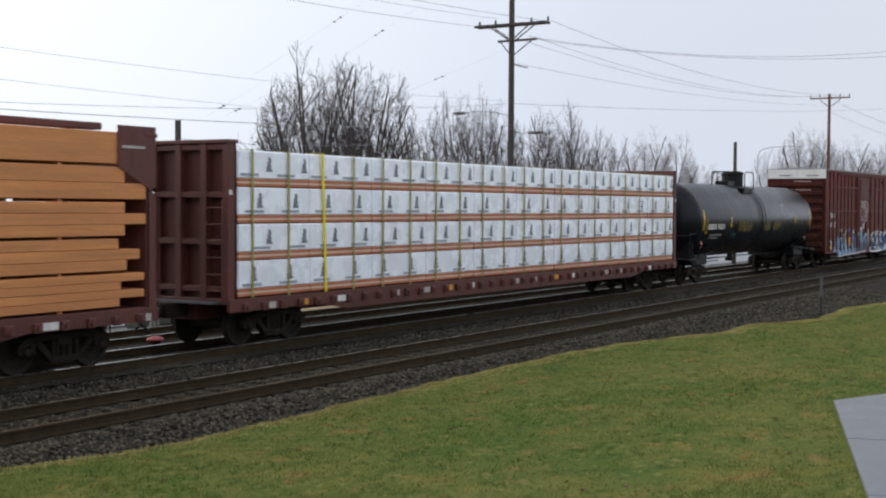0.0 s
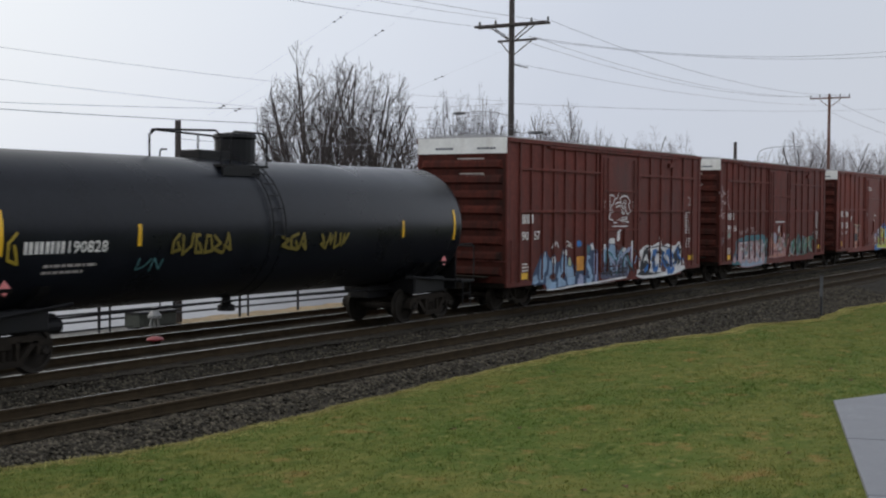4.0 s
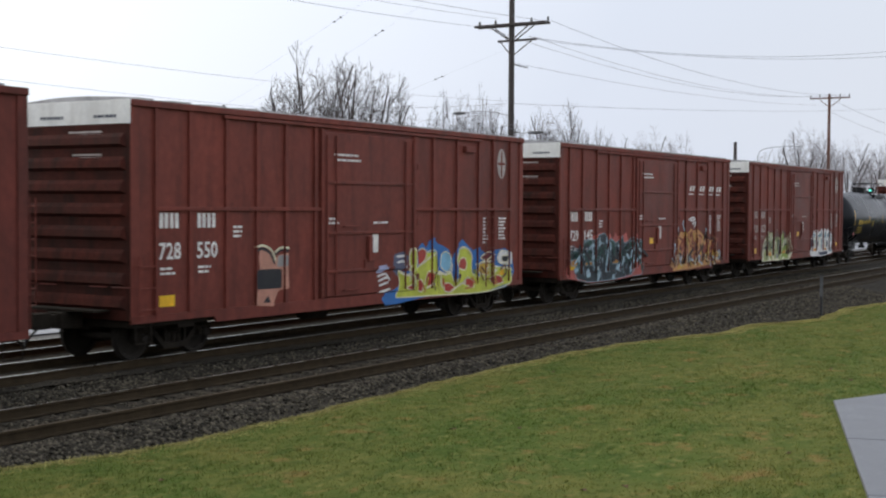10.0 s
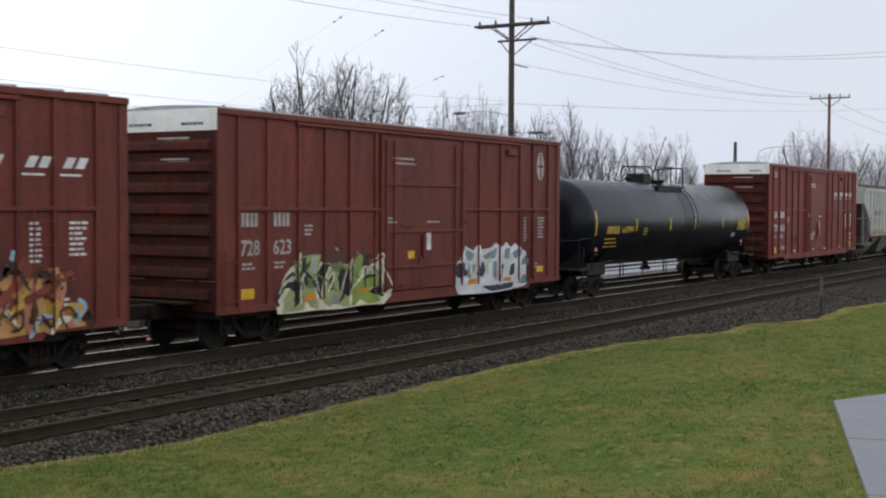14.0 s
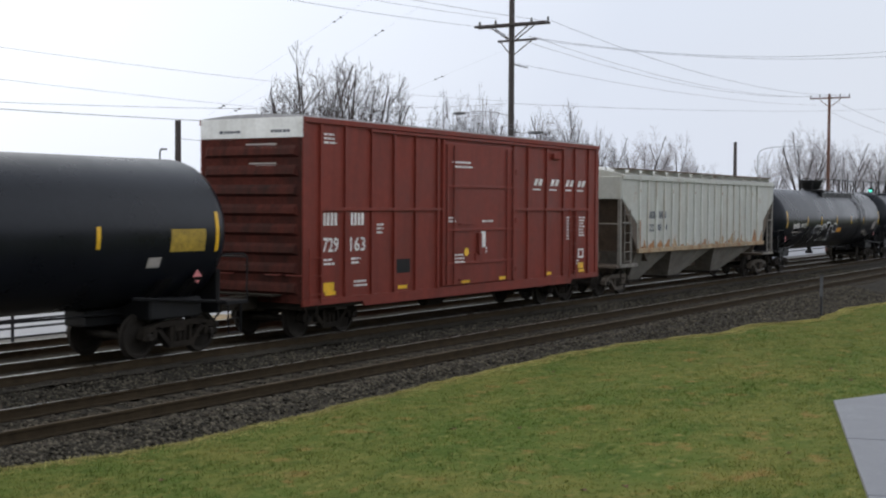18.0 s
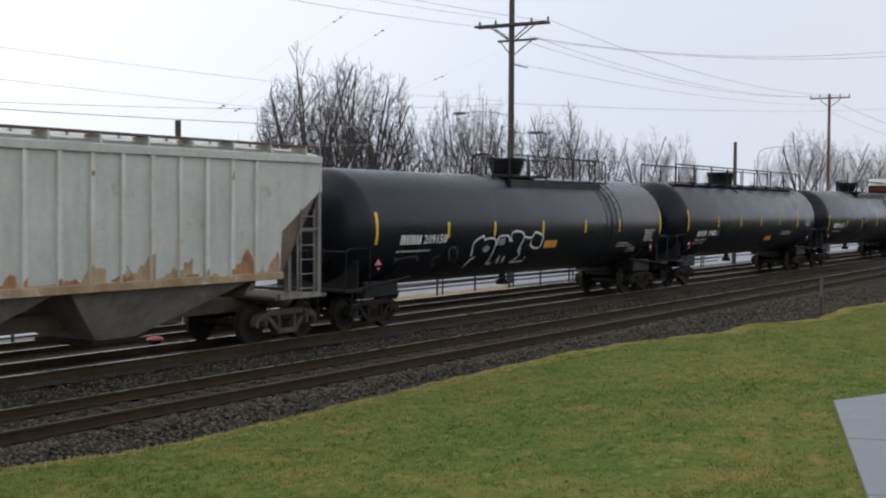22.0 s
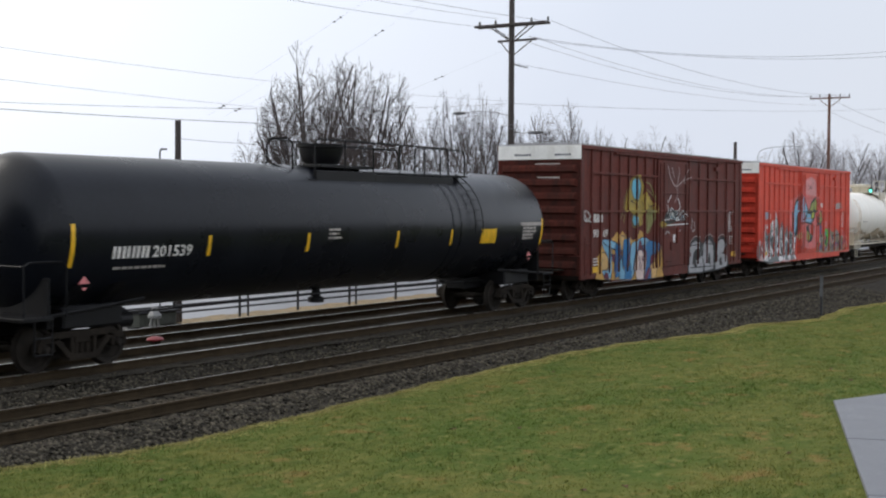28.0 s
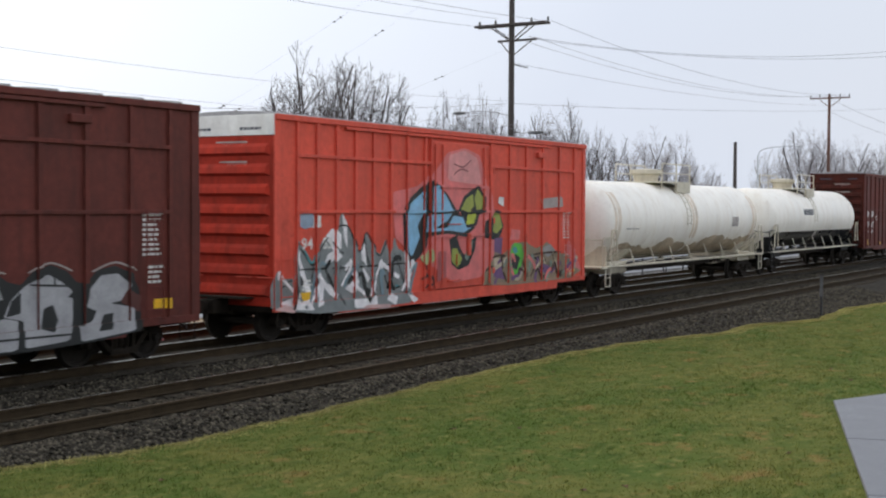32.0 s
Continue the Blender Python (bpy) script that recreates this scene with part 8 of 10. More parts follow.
p.line("stroke", C_CREAM, 0.05, (13.02, 1.48), (13.72, 1.59), (14.05, 1.74))
p.line("stroke", C_CREAM, 0.05, (14.01, 1.22), (14.74, 1.33), (15.10, 1.20))
p.line("stroke", C_RUSTY, 0.035, (9.86, 1.42), (9.86, 0.93))
p.line("stroke", C_RUSTY, 0.035, (11.03, 1.87), (11.08, 0.79))
p.line("stroke", C_RUSTY, 0.035, (11.96, 1.32), (11.87, 0.93))
p.fill("fill", C_CHALK, (14.25, 1.63), (14.49, 1.83), (15.10, 1.71), (15.00, 1.43), (14.40, 1.48))
p.fill("fill", C_NIGHT, (14.54, 1.67), (14.94, 1.66), (14.84, 1.49), (14.54, 1.53))
wild(p, 14, 9.7, 14.8, 0.85, 1.4, (C_CREAM, C_RED, C_ACID, C_RUSTY), 16, 0.05)
p = Piece(c5, put, "grey-blue scribble beside the door edge")
p.fill("graffiti", C_DUSK, (8.86, 1.47), (8.90, 1.88), (9.37, 1.95), (9.56, 1.80), (9.48, 1.56), (9.01, 1.34))
p.fill("fill", C_LAV, (8.10, 1.45), (8.24, 1.61), (8.58, 1.64), (8.62, 1.53), (8.30, 1.44))
p.line("stroke", C_CHALK, 0.06, (8.17, 1.36), (8.51, 1.41), (8.65, 1.31))
p.line("stroke", C_CHALK, 0.06, (8.20, 1.24), (8.58, 1.32), (8.72, 1.24))
p.line("stroke", C_CHALK, 0.06, (8.24, 1.13), (8.65, 1.20))
p.line("stroke", C_CHALK, 0.06, (8.24, 0.96), (8.72, 1.03))
p.line("stroke", C_CHALK, 0.06, (9.01, 1.82), (9.41, 1.83))
p.line("stroke", C_CHALK, 0.06, (9.04, 1.67), (9.37, 1.68), (9.41, 1.44))
p = Piece(c5, put, "orange-pink figure outlined in cream with dark patches")
p.fill("graffiti", C_SALM, (3.63, 0.93), (3.76, 1.71), (3.71, 2.01), (3.89, 2.15), (4.14, 2.11), (4.30, 1.89), (4.43, 1.98), (4.77, 2.05), (4.83, 1.25), (4.45, 1.22), (4.24, 0.88))
p.fill("fill", C_NIGHT, (3.66, 1.70), (4.56, 1.69), (4.56, 1.26), (3.66, 1.27))
p.fill("fill", C_GREYT, (4.40, 1.73), (4.43, 1.98), (4.72, 1.99), (4.75, 1.75))
p.fill("fill", C_NIGHT, (3.93, 0.98), (4.09, 1.13), (4.19, 0.96))
p.line("stroke", C_NIGHT, 0.06, (3.66, 2.11), (3.91, 2.14), (4.17, 2.03), (4.32, 1.79))
p.line("stroke", C_NIGHT, 0.06, (4.30, 1.99), (4.51, 2.10), (4.80, 2.07))
p.line("stroke", C_CREAM, 0.05, (3.64, 2.19), (3.94, 2.21), (4.22, 2.09), (4.35, 1.86))
p.line("stroke", C_CREAM, 0.05, (4.32, 2.05), (4.53, 2.15), (4.83, 2.13))

d6, put = boxcar(121.0, "main", BOX_BROWN, "brown high boxcar with dark teal and orange graffiti")
main_marks(d6, put, "729", "145", "italic")
p = Piece(d6, put, "dark teal graffiti letters with pale blue facets on salmon", rim=C_STEEL)
p.fill("graffiti", C_CORAL, (0.52, 0.83), (0.55, 1.14), (0.74, 1.32), (0.87, 1.59), (1.62, 1.78), (1.84, 1.97), (2.39, 2.11), (3.04, 2.23), (3.26, 2.24), (3.51, 2.11), (3.76, 2.23), (4.10, 2.00), (4.29, 2.24), (4.45, 2.10), (4.91, 2.11), (5.21, 2.22), (5.38, 1.94), (5.76, 1.99), (5.97, 2.18), (6.19, 2.03), (6.52, 1.80), (6.48, 0.70), (4.58, 0.63), (2.32, 0.59))
p.fill("fill", C_SLATE, (0.72, 1.52), (0.87, 1.75), (1.62, 1.74), (1.78, 1.97), (2.35, 2.06), (2.60, 1.99), (2.96, 2.15), (3.45, 2.20), (3.66, 1.99), (3.94, 2.03), (4.38, 1.88), (4.91, 2.11), (5.07, 1.85), (5.76, 2.04), (6.01, 1.96), (6.48, 1.90), (6.44, 1.32), (5.94, 1.23), (5.62, 0.78), (4.74, 0.68), (2.32, 0.64), (1.25, 0.79), (1.12, 1.08))
p.fill("fill", C_PINEG, (0.79, 1.46), (0.92, 1.65), (1.62, 1.65), (1.61, 1.47), (0.94, 1.39))
p.fill("fill", C_PINEG, (1.75, 1.77), (1.86, 1.93), (2.46, 2.01), (2.29, 1.79), (1.91, 1.76))
p.fill("fill", C_PINEG, (2.67, 1.62), (2.83, 1.85), (3.06, 2.01), (3.01, 1.72))
p.fill("fill", C_PINEG, (3.71, 1.90), (4.10, 1.96), (4.34, 1.79), (4.10, 1.71), (3.82, 1.77))
p.fill("fill", C_PINEG, (4.94, 1.61), (5.11, 1.78), (5.73, 1.92), (5.94, 1.82), (5.41, 1.61))
p.fill("fill", C_PINEG, (5.97, 1.85), (6.41, 1.88), (6.30, 1.60), (6.01, 1.58))
p.fill("fill", C_NIGHT, (3.91, 1.34), (4.45, 1.48), (4.61, 1.58), (4.68, 1.42), (4.45, 1.31), (3.97, 1.25))
p.fill("fill", C_NIGHT, (2.49, 1.32), (2.60, 1.63), (2.77, 1.73), (2.74, 1.41), (2.54, 1.00))
p.fill("fill", C_NIGHT, (3.63, 1.25), (3.76, 1.57), (3.94, 1.67), (3.91, 1.23), (3.72, 0.91))
p.fill("fill", C_NIGHT, (4.71, 1.02), (4.77, 1.41), (4.94, 1.40), (4.91, 0.83))
p.fill("fill", C_ICE, (2.05, 1.65), (2.21, 1.77), (2.55, 1.90), (2.57, 1.82), (2.29, 1.68), (2.15, 1.59))
p.fill("fill", C_ICE, (3.06, 1.39), (3.03, 1.55), (3.21, 1.64), (3.27, 1.27), (3.15, 1.30))
p.fill("fill", C_ICE, (2.92, 1.78), (3.01, 2.09), (3.09, 1.93), (3.33, 1.87), (3.06, 1.78))
p.fill("fill", C_ICE, (2.35, 1.43), (2.60, 1.50), (2.57, 1.37), (2.40, 1.32))
p.fill("fill", C_ICE, (3.51, 1.91), (3.54, 2.13), (3.66, 1.88))
p.fill("fill", C_ICE, (5.45, 1.35), (5.62, 1.43), (5.80, 1.45), (5.76, 1.27), (6.30, 1.38), (6.26, 1.21), (5.83, 1.17), (5.59, 1.16))
p.fill("fill", C_ICE, (4.91, 1.27), (5.21, 1.32), (5.18, 1.23), (4.91, 1.20))
p.fill("fill", C_ICE, (1.91, 0.92), (2.12, 1.08), (2.21, 1.00), (2.18, 0.82), (1.93, 0.81))
p.fill("fill", C_ICE, (2.71, 0.65), (2.86, 0.98), (2.97, 1.01), (2.97, 0.80), (2.83, 0.66))
p.fill("fill", C_ICE, (3.88, 0.70), (4.03, 0.83), (4.13, 0.73), (4.06, 0.65))
p.fill("fill", C_ICE, (1.38, 1.40), (1.51, 1.43), (1.43, 1.23))
p.fill("fill", C_ICE, (1.04, 1.10), (1.48, 1.17), (1.35, 1.02), (1.14, 0.98))
p.fill("fill", C_CHALK, (2.69, 1.01), (2.74, 1.14), (2.92, 1.08), (2.83, 0.98))
p.fill("fill", C_ICE, (4.35, 1.04), (4.58, 1.08), (4.64, 0.94), (4.45, 0.91))
p.fill("fill", C_ICE, (5.38, 0.80), (5.55, 1.08), (5.66, 1.13), (5.55, 0.88))
p.fill("fill", C_ICE, (4.35, 1.54), (4.45, 1.81), (4.55, 1.81), (4.55, 1.65))
p.fill("fill", C_AMBER, (0.84, 1.22), (0.87, 1.37), (1.30, 1.41), (1.30, 1.21))
p.fill("fill", C_AMBER, (1.88, 1.19), (1.91, 1.29), (2.38, 1.30), (2.35, 1.18))
p.fill("fill", C_AMBER, (3.94, 1.19), (4.00, 1.29), (4.51, 1.31), (4.45, 1.18))
p.fill("fill", C_CORAL, (5.62, 0.69), (5.80, 0.91), (6.44, 1.16), (6.48, 0.74))
p.line("stroke", C_STEELB, 0.03, (1.72, 0.83), (1.80, 1.36), (1.94, 1.66), (2.46, 1.78), (2.69, 1.81))
p.line("stroke", C_STEELB, 0.03, (3.06, 0.64), (3.00, 1.18), (2.92, 1.40))
p.line("stroke", C_STEELB, 0.03, (3.45, 1.37), (3.45, 2.02))
p.line("stroke", C_STEELB, 0.03, (4.10, 0.72), (4.35, 1.10), (4.68, 1.12))
p.line("stroke", C_STEELB, 0.03, (4.94, 0.62), (5.18, 1.04), (5.41, 1.15), (5.35, 1.38))
wild(p, 8, 1.0, 6.5, 0.8, 1.85, (C_NIGHT, C_PINEG, C_ICE, C_SLATE, C_PINEG, C_NIGHT), 30, 0.09)
p = Piece(d6, put, "orange and straw wild-style graffiti with rust-red strokes")
p.fill("graffiti", C_STRAW, (9.40, 0.71), (9.77, 0.89), (9.81, 1.28), (9.63, 1.69), (9.76, 2.01), (10.13, 2.07), (10.45, 2.17), (10.82, 2.08), (11.30, 2.18), (11.40, 2.29), (11.70, 2.17), (12.00, 2.24), (12.41, 2.16), (12.77, 2.01), (13.09, 1.85), (13.47, 1.87), (14.02, 1.97), (14.20, 1.82), (14.03, 1.38), (14.55, 1.06), (14.72, 0.87), (13.43, 0.82), (11.61, 0.72))
p.fill("fill", C_STRAW, (9.20, 0.92), (9.28, 1.15), (9.55, 1.23), (9.73, 1.02), (9.59, 0.77))
p.fill("fill", C_GOLD, (9.86, 0.75), (10.09, 1.00), (10.64, 1.11), (10.83, 0.83))
p.fill("fill", C_GOLD, (11.00, 0.82), (11.16, 1.22), (11.51, 1.27), (11.41, 0.82))
p.fill("fill", C_GOLD, (11.61, 0.85), (11.96, 1.11), (12.16, 0.83))
p.fill("fill", C_GOLD, (13.16, 0.83), (13.59, 1.25), (13.92, 1.53), (14.15, 1.08), (13.92, 0.87))
p.line("stroke", C_BRICK, 0.1, (9.99, 1.88), (9.83, 1.68), (10.13, 1.40), (10.36, 1.19))
p.line("stroke", C_BRICK, 0.1, (10.17, 1.94), (10.64, 1.81), (10.78, 1.65), (10.55, 1.25))
p.line("stroke", C_BRICK, 0.1, (11.11, 1.91), (11.41, 1.62), (11.85, 1.47), (12.10, 1.60))
p.line("stroke", C_BRICK, 0.1, (11.26, 1.49), (10.97, 1.30), (11.12, 1.02))
p.line("stroke", C_BRICK, 0.1, (12.10, 2.02), (12.62, 1.89), (12.57, 1.44), (12.26, 1.17), (12.52, 0.87))
p.line("stroke", C_BRICK, 0.1, (11.85, 1.89), (12.26, 1.59), (12.11, 1.25))
p.line("stroke", C_BRICK, 0.1, (13.15, 1.78), (13.10, 1.42), (12.89, 1.14))
p.line("stroke", C_BRICK, 0.1, (13.47, 1.62), (13.92, 1.71), (14.14, 1.85))
p.line("stroke", C_BRICK, 0.1, (13.29, 1.44), (13.83, 1.46), (14.12, 1.20), (14.32, 0.95))
p.line("stroke", C_BRICK, 0.1, (9.95, 1.14), (10.31, 1.15), (10.46, 0.98))
p.line("stroke", C_SALMO, 0.09, (10.63, 2.06), (10.99, 1.84), (10.83, 1.51))
p.line("stroke", C_SALMO, 0.09, (11.50, 2.18), (11.85, 1.89), (12.41, 1.80))
p.line("stroke", C_SALMO, 0.09, (12.83, 1.86), (13.26, 1.73), (13.20, 1.49))
p.line("stroke", C_SALMO, 0.09, (11.12, 0.95), (11.51, 1.20), (12.11, 1.10))
p.line("stroke", C_SALMO, 0.09, (10.17, 1.67), (10.50, 1.52), (10.41, 1.28))
p.line("stroke", C_BARKD, 0.04, (9.81, 1.97), (9.72, 1.62), (9.99, 1.28), (9.91, 0.91))
p.line("stroke", C_BARKD, 0.04, (10.87, 2.05), (11.31, 1.77), (11.70, 1.64))
p.line("stroke", C_BARKD, 0.04, (12.72, 1.98), (13.09, 1.82), (12.89, 1.28), (12.68, 0.86))
p.line("stroke", C_BARKD, 0.04, (10.64, 0.84), (10.88, 1.23), (11.16, 1.36))
p.line("stroke", C_BARKD, 0.04, (13.59, 1.40), (13.37, 1.04))
p.line("stroke", C_BARKD, 0.04, (11.86, 0.98), (12.11, 1.17), (12.42, 1.09))
p.line("stroke", C_ICE, 0.09, (10.75, 2.19), (10.54, 2.44), (10.63, 2.60))
p.line("stroke", C_ICE, 0.09, (9.94, 2.08), (9.81, 2.21), (9.85, 2.34))
p.line("stroke", C_ICE, 0.09, (12.88, 1.92), (13.04, 2.09), (13.09, 2.29))
p.line("stroke", C_ICE, 0.09, (9.37, 1.59), (9.63, 1.69), (9.46, 1.30), (9.55, 1.06))
p.line("stroke", C_ICE, 0.09, (14.43, 0.94), (14.72, 1.20), (14.54, 1.36))
p.line("stroke", C_CHALK, 0.07, (11.11, 2.60), (11.59, 2.70), (11.84, 2.62), (11.30, 2.57))
p.line("stroke", C_CHALK, 0.07, (11.50, 2.45), (11.94, 2.52), (11.70, 2.31))
wild(p, 5, 9.7, 14.3, 0.82, 2.1, (C_BRICK, C_SALMO, C_BARKD, C_STRAW, C_BRICK, C_GOLD, C_BARKD), 44, 0.13)
wild(p, 6, 9.2, 14.9, 0.75, 1.3, (C_ICE, C_BARKD, C_CREAM, C_BARKD), 22, 0.07)
part("placard", put([rect(7.1, 7.45, 1.78, 1.98)], 0.012), STRIPE, d6, "yellow sticker")

e7, put = boxcar(139.27, "main", BOX_BROWN, "brown high boxcar with lime green and pale blue graffiti")
main_marks(e7, put, "728", "623", "round", True)
p = Piece(e7, put, "lime green and black graffiti letters outlined in cream")
p.fill("graffiti", C_CREAM, (1.91, 0.85), (2.09, 1.07), (2.27, 1.26), (2.09, 1.33), (2.21, 1.48), (2.43, 1.69), (2.67, 1.79), (2.70, 2.03), (3.59, 2.01), (3.70, 1.77), (3.92, 1.76), (4.04, 1.96), (4.14, 2.12), (4.38, 1.93), (4.59, 1.76), (4.88, 1.77), (5.06, 2.05), (5.35, 1.90), (5.28, 1.59), (5.96, 1.95), (6.11, 1.87), (6.03, 1.77), (5.96, 0.92), (6.39, 1.04), (6.39, 0.86), (6.08, 0.66), (5.24, 0.70), (4.18, 0.66), (3.34, 0.70), (2.70, 0.68), (1.94, 0.69))
p.fill("fill", C_RUSTY, (2.70, 1.79), (2.80, 2.05), (3.59, 2.07), (3.67, 1.84), (3.87, 1.85), (4.07, 2.12), (4.42, 1.93), (4.67, 1.78), (4.92, 1.82), (5.10, 2.10), (5.43, 1.94), (5.47, 1.70), (6.11, 1.92), (5.92, 1.78), (5.35, 1.56), (4.88, 1.70), (4.11, 1.71), (2.80, 1.89))
p.fill("fill", C_OLIVE, (2.09, 0.70), (2.21, 0.98), (2.42, 1.23), (2.27, 1.34), (2.43, 1.56), (2.77, 1.67), (2.86, 1.93), (3.28, 1.97), (3.57, 1.96), (3.44, 1.53), (3.34, 1.19), (3.44, 0.71), (3.15, 0.76), (2.95, 0.93), (2.86, 0.73))
p.fill("fill", C_OLIVE, (3.60, 0.86), (3.64, 1.18), (3.77, 1.40), (3.87, 1.57), (4.01, 1.71), (4.35, 1.74), (4.59, 1.69), (4.52, 1.36), (4.60, 1.00), (4.67, 0.69), (4.35, 0.71), (4.14, 0.84), (3.84, 0.73))
p.fill("fill", C_LIME2, (4.70, 0.70), (4.77, 1.05), (4.81, 1.49), (4.88, 1.77), (5.10, 1.95), (5.24, 1.85), (5.17, 1.45), (4.95, 1.22), (5.24, 1.30), (5.81, 1.44), (5.88, 1.17), (5.50, 1.07), (5.81, 0.93), (5.92, 0.75), (5.43, 0.71), (5.06, 0.85), (4.88, 0.72))
p.fill("fill", C_PALEG, (3.15, 1.57), (3.21, 1.93), (3.50, 1.92), (3.37, 1.53))
p.fill("fill", C_PALEG, (2.27, 1.37), (2.49, 1.52), (2.80, 1.58), (2.86, 1.42), (2.49, 1.38))
p.fill("fill", C_PALEG, (5.24, 1.47), (5.81, 1.54), (5.96, 1.68), (5.96, 1.41), (5.39, 1.36))
p.fill("fill", C_MOSS, (3.02, 1.21), (3.05, 1.37), (3.37, 1.40), (3.34, 1.19))
p.fill("fill", C_MOSS, (3.87, 1.72), (4.14, 1.75), (4.52, 1.59), (4.38, 1.48), (4.04, 1.56))
p.fill("fill", C_INK, (2.83, 1.56), (2.86, 1.89), (2.99, 1.93), (3.02, 1.62), (3.11, 1.32), (2.99, 1.24))
p.fill("fill", C_INK, (2.12, 1.24), (2.39, 1.38), (2.86, 1.38), (2.92, 1.24), (2.73, 0.90), (2.52, 0.80), (2.61, 1.13), (2.39, 1.25))
p.fill("fill", C_INK, (3.41, 1.08), (3.37, 1.48), (3.64, 1.77), (3.94, 1.71), (3.67, 1.52), (3.57, 1.07))
p.fill("fill", C_INK, (4.28, 1.08), (4.21, 1.43), (4.35, 1.63), (4.59, 1.59), (4.70, 1.11), (4.60, 0.94))
p.fill("fill", C_INK, (3.87, 1.11), (3.87, 1.45), (4.04, 1.50), (4.07, 1.15))
p.fill("fill", C_INK, (4.70, 0.94), (4.67, 1.71), (4.81, 1.82), (4.84, 1.58), (4.81, 1.11))
p.fill("fill", C_INK, (5.13, 1.30), (5.43, 1.43), (5.96, 1.38), (5.47, 1.34))
p.fill("fill", C_INK, (5.47, 1.01), (5.84, 1.17), (6.08, 0.85), (5.73, 0.93))
p.fill("fill", C_ORANGE, (2.86, 0.93), (3.05, 1.10), (3.28, 1.11), (3.37, 0.94), (3.11, 0.92))
p.fill("fill", C_ORANGE, (4.95, 0.98), (5.06, 1.07), (5.47, 1.12), (5.47, 1.00))
p.fill("fill", C_GREYT, (3.94, 0.81), (4.04, 1.04), (4.28, 0.93), (4.25, 0.77))
wild(p, 15, 2.0, 6.2, 0.85, 1.9, (C_INK, C_PALEG, C_MOSS, C_CREAM), 16, 0.06)
p = Piece(e7, put, "pale grey-blue graffiti with white tips and dark gaps", rim=C_CHALK)
p.fill("graffiti", C_CHALK, (9.40, 1.11), (9.59, 1.51), (9.78, 1.80), (10.02, 2.02), (10.51, 1.86), (10.76, 2.02), (10.97, 1.88), (11.48, 1.92), (11.80, 2.06), (12.13, 1.90), (12.40, 2.07), (12.68, 1.89), (12.90, 2.03), (13.30, 1.84), (13.59, 1.77), (13.77, 1.49), (13.60, 1.04), (13.49, 0.75), (11.39, 0.65), (9.64, 0.69))
p.fill("fill", C_STEEL, (9.97, 1.77), (10.07, 1.93), (10.56, 1.78), (10.46, 1.56), (10.12, 1.63))
p.fill("fill", C_STEEL, (10.17, 1.14), (10.27, 1.51), (10.61, 1.61), (10.67, 1.47), (10.47, 1.05))
p.fill("fill", C_STEEL, (11.02, 1.73), (11.48, 1.83), (11.86, 1.91), (11.75, 1.62), (11.17, 1.59))
p.fill("fill", C_STEEL, (11.60, 1.14), (11.65, 1.57), (11.86, 1.49), (11.81, 0.98))
p.fill("fill", C_STEEL, (12.24, 1.61), (12.34, 1.87), (12.62, 1.90), (12.57, 1.54))
p.fill("fill", C_STEEL, (12.73, 1.75), (13.19, 1.87), (13.30, 1.69), (12.90, 1.55))
p.fill("fill", C_STEEL, (12.91, 0.85), (13.31, 1.06), (13.60, 1.10), (13.55, 0.82))
p.fill("fill", C_STEEL, (13.13, 1.37), (13.65, 1.72), (13.60, 1.38))
p.fill("fill", C_NAVYD, (9.40, 1.24), (9.45, 1.54), (9.88, 1.58), (9.98, 1.22), (9.64, 1.12))
p.fill("fill", C_NAVYD, (10.67, 1.18), (10.82, 1.49), (11.07, 1.56), (11.18, 1.30), (11.02, 1.10))
p.fill("fill", C_NAVYD, (11.92, 0.98), (12.02, 1.44), (12.24, 1.46), (12.19, 1.04))
p.fill("fill", C_NAVYD, (12.63, 1.39), (12.91, 1.45), (12.85, 1.11), (12.57, 1.09))
p.fill("fill", C_NAVYD, (10.87, 0.89), (11.65, 0.88), (12.74, 0.91), (12.69, 0.73), (11.39, 0.69))
p.line("stroke", C_CREAM, 0.14, (10.47, 1.12), (10.37, 1.48), (10.71, 1.58))
p.line("stroke", C_CREAM, 0.14, (11.28, 1.15), (11.28, 1.51), (11.49, 1.58))
p.line("stroke", C_CREAM, 0.14, (12.41, 0.95), (12.35, 1.40))
p.fill("fill", C_ORANGE, (10.17, 0.93), (10.27, 1.09), (10.67, 1.10), (10.67, 0.93))
p.fill("fill", C_ORANGE, (12.19, 0.94), (12.24, 1.04), (12.69, 1.06), (12.63, 0.91))
p.fill("fill", C_BLUSH, (11.81, 1.13), (11.86, 1.27), (12.08, 1.26), (12.03, 0.83))
part("placard", put([rect(7.1, 7.4, 1.75, 1.95)], 0.012), STRIPE, e7, "yellow sticker")

t8, put = tank_car(156.25, 18.65, TANK_BLACK, "glossy black tank car with yellow lettering and yellow strips", "box", (1.55, 4.9, 8.1, 10.65, 13.85, 17.1), 4.04, 1.52, (9.7,))
part("owner_mark", put(mark_polys(2.45, 2.18, 0.25, 0.2, 4, 0.06), 0.006), LETTER_YEL, t8, "yellow block letters")
part("car_number", put(text_polys("668394", 3.65, 2.2, 0.22, 1.0), 0.006), LETTER_YEL, t8, "yellow stencilled number")
small_print(t8, put, ((2.4, 1.98, 0.9, 1), (2.5, 1.85, 1.2, 1), (2.5, 1.72, 1.3, 1)), LETTER_YEL)
part("placard", put([rect(15.75, 16.75, 2.15, 2.6)], 0.006), mat("yellow_notice", (0.36, 0.24, 0.03), 0.6, var=0.4, scale=8), t8, "yellow notice panel")
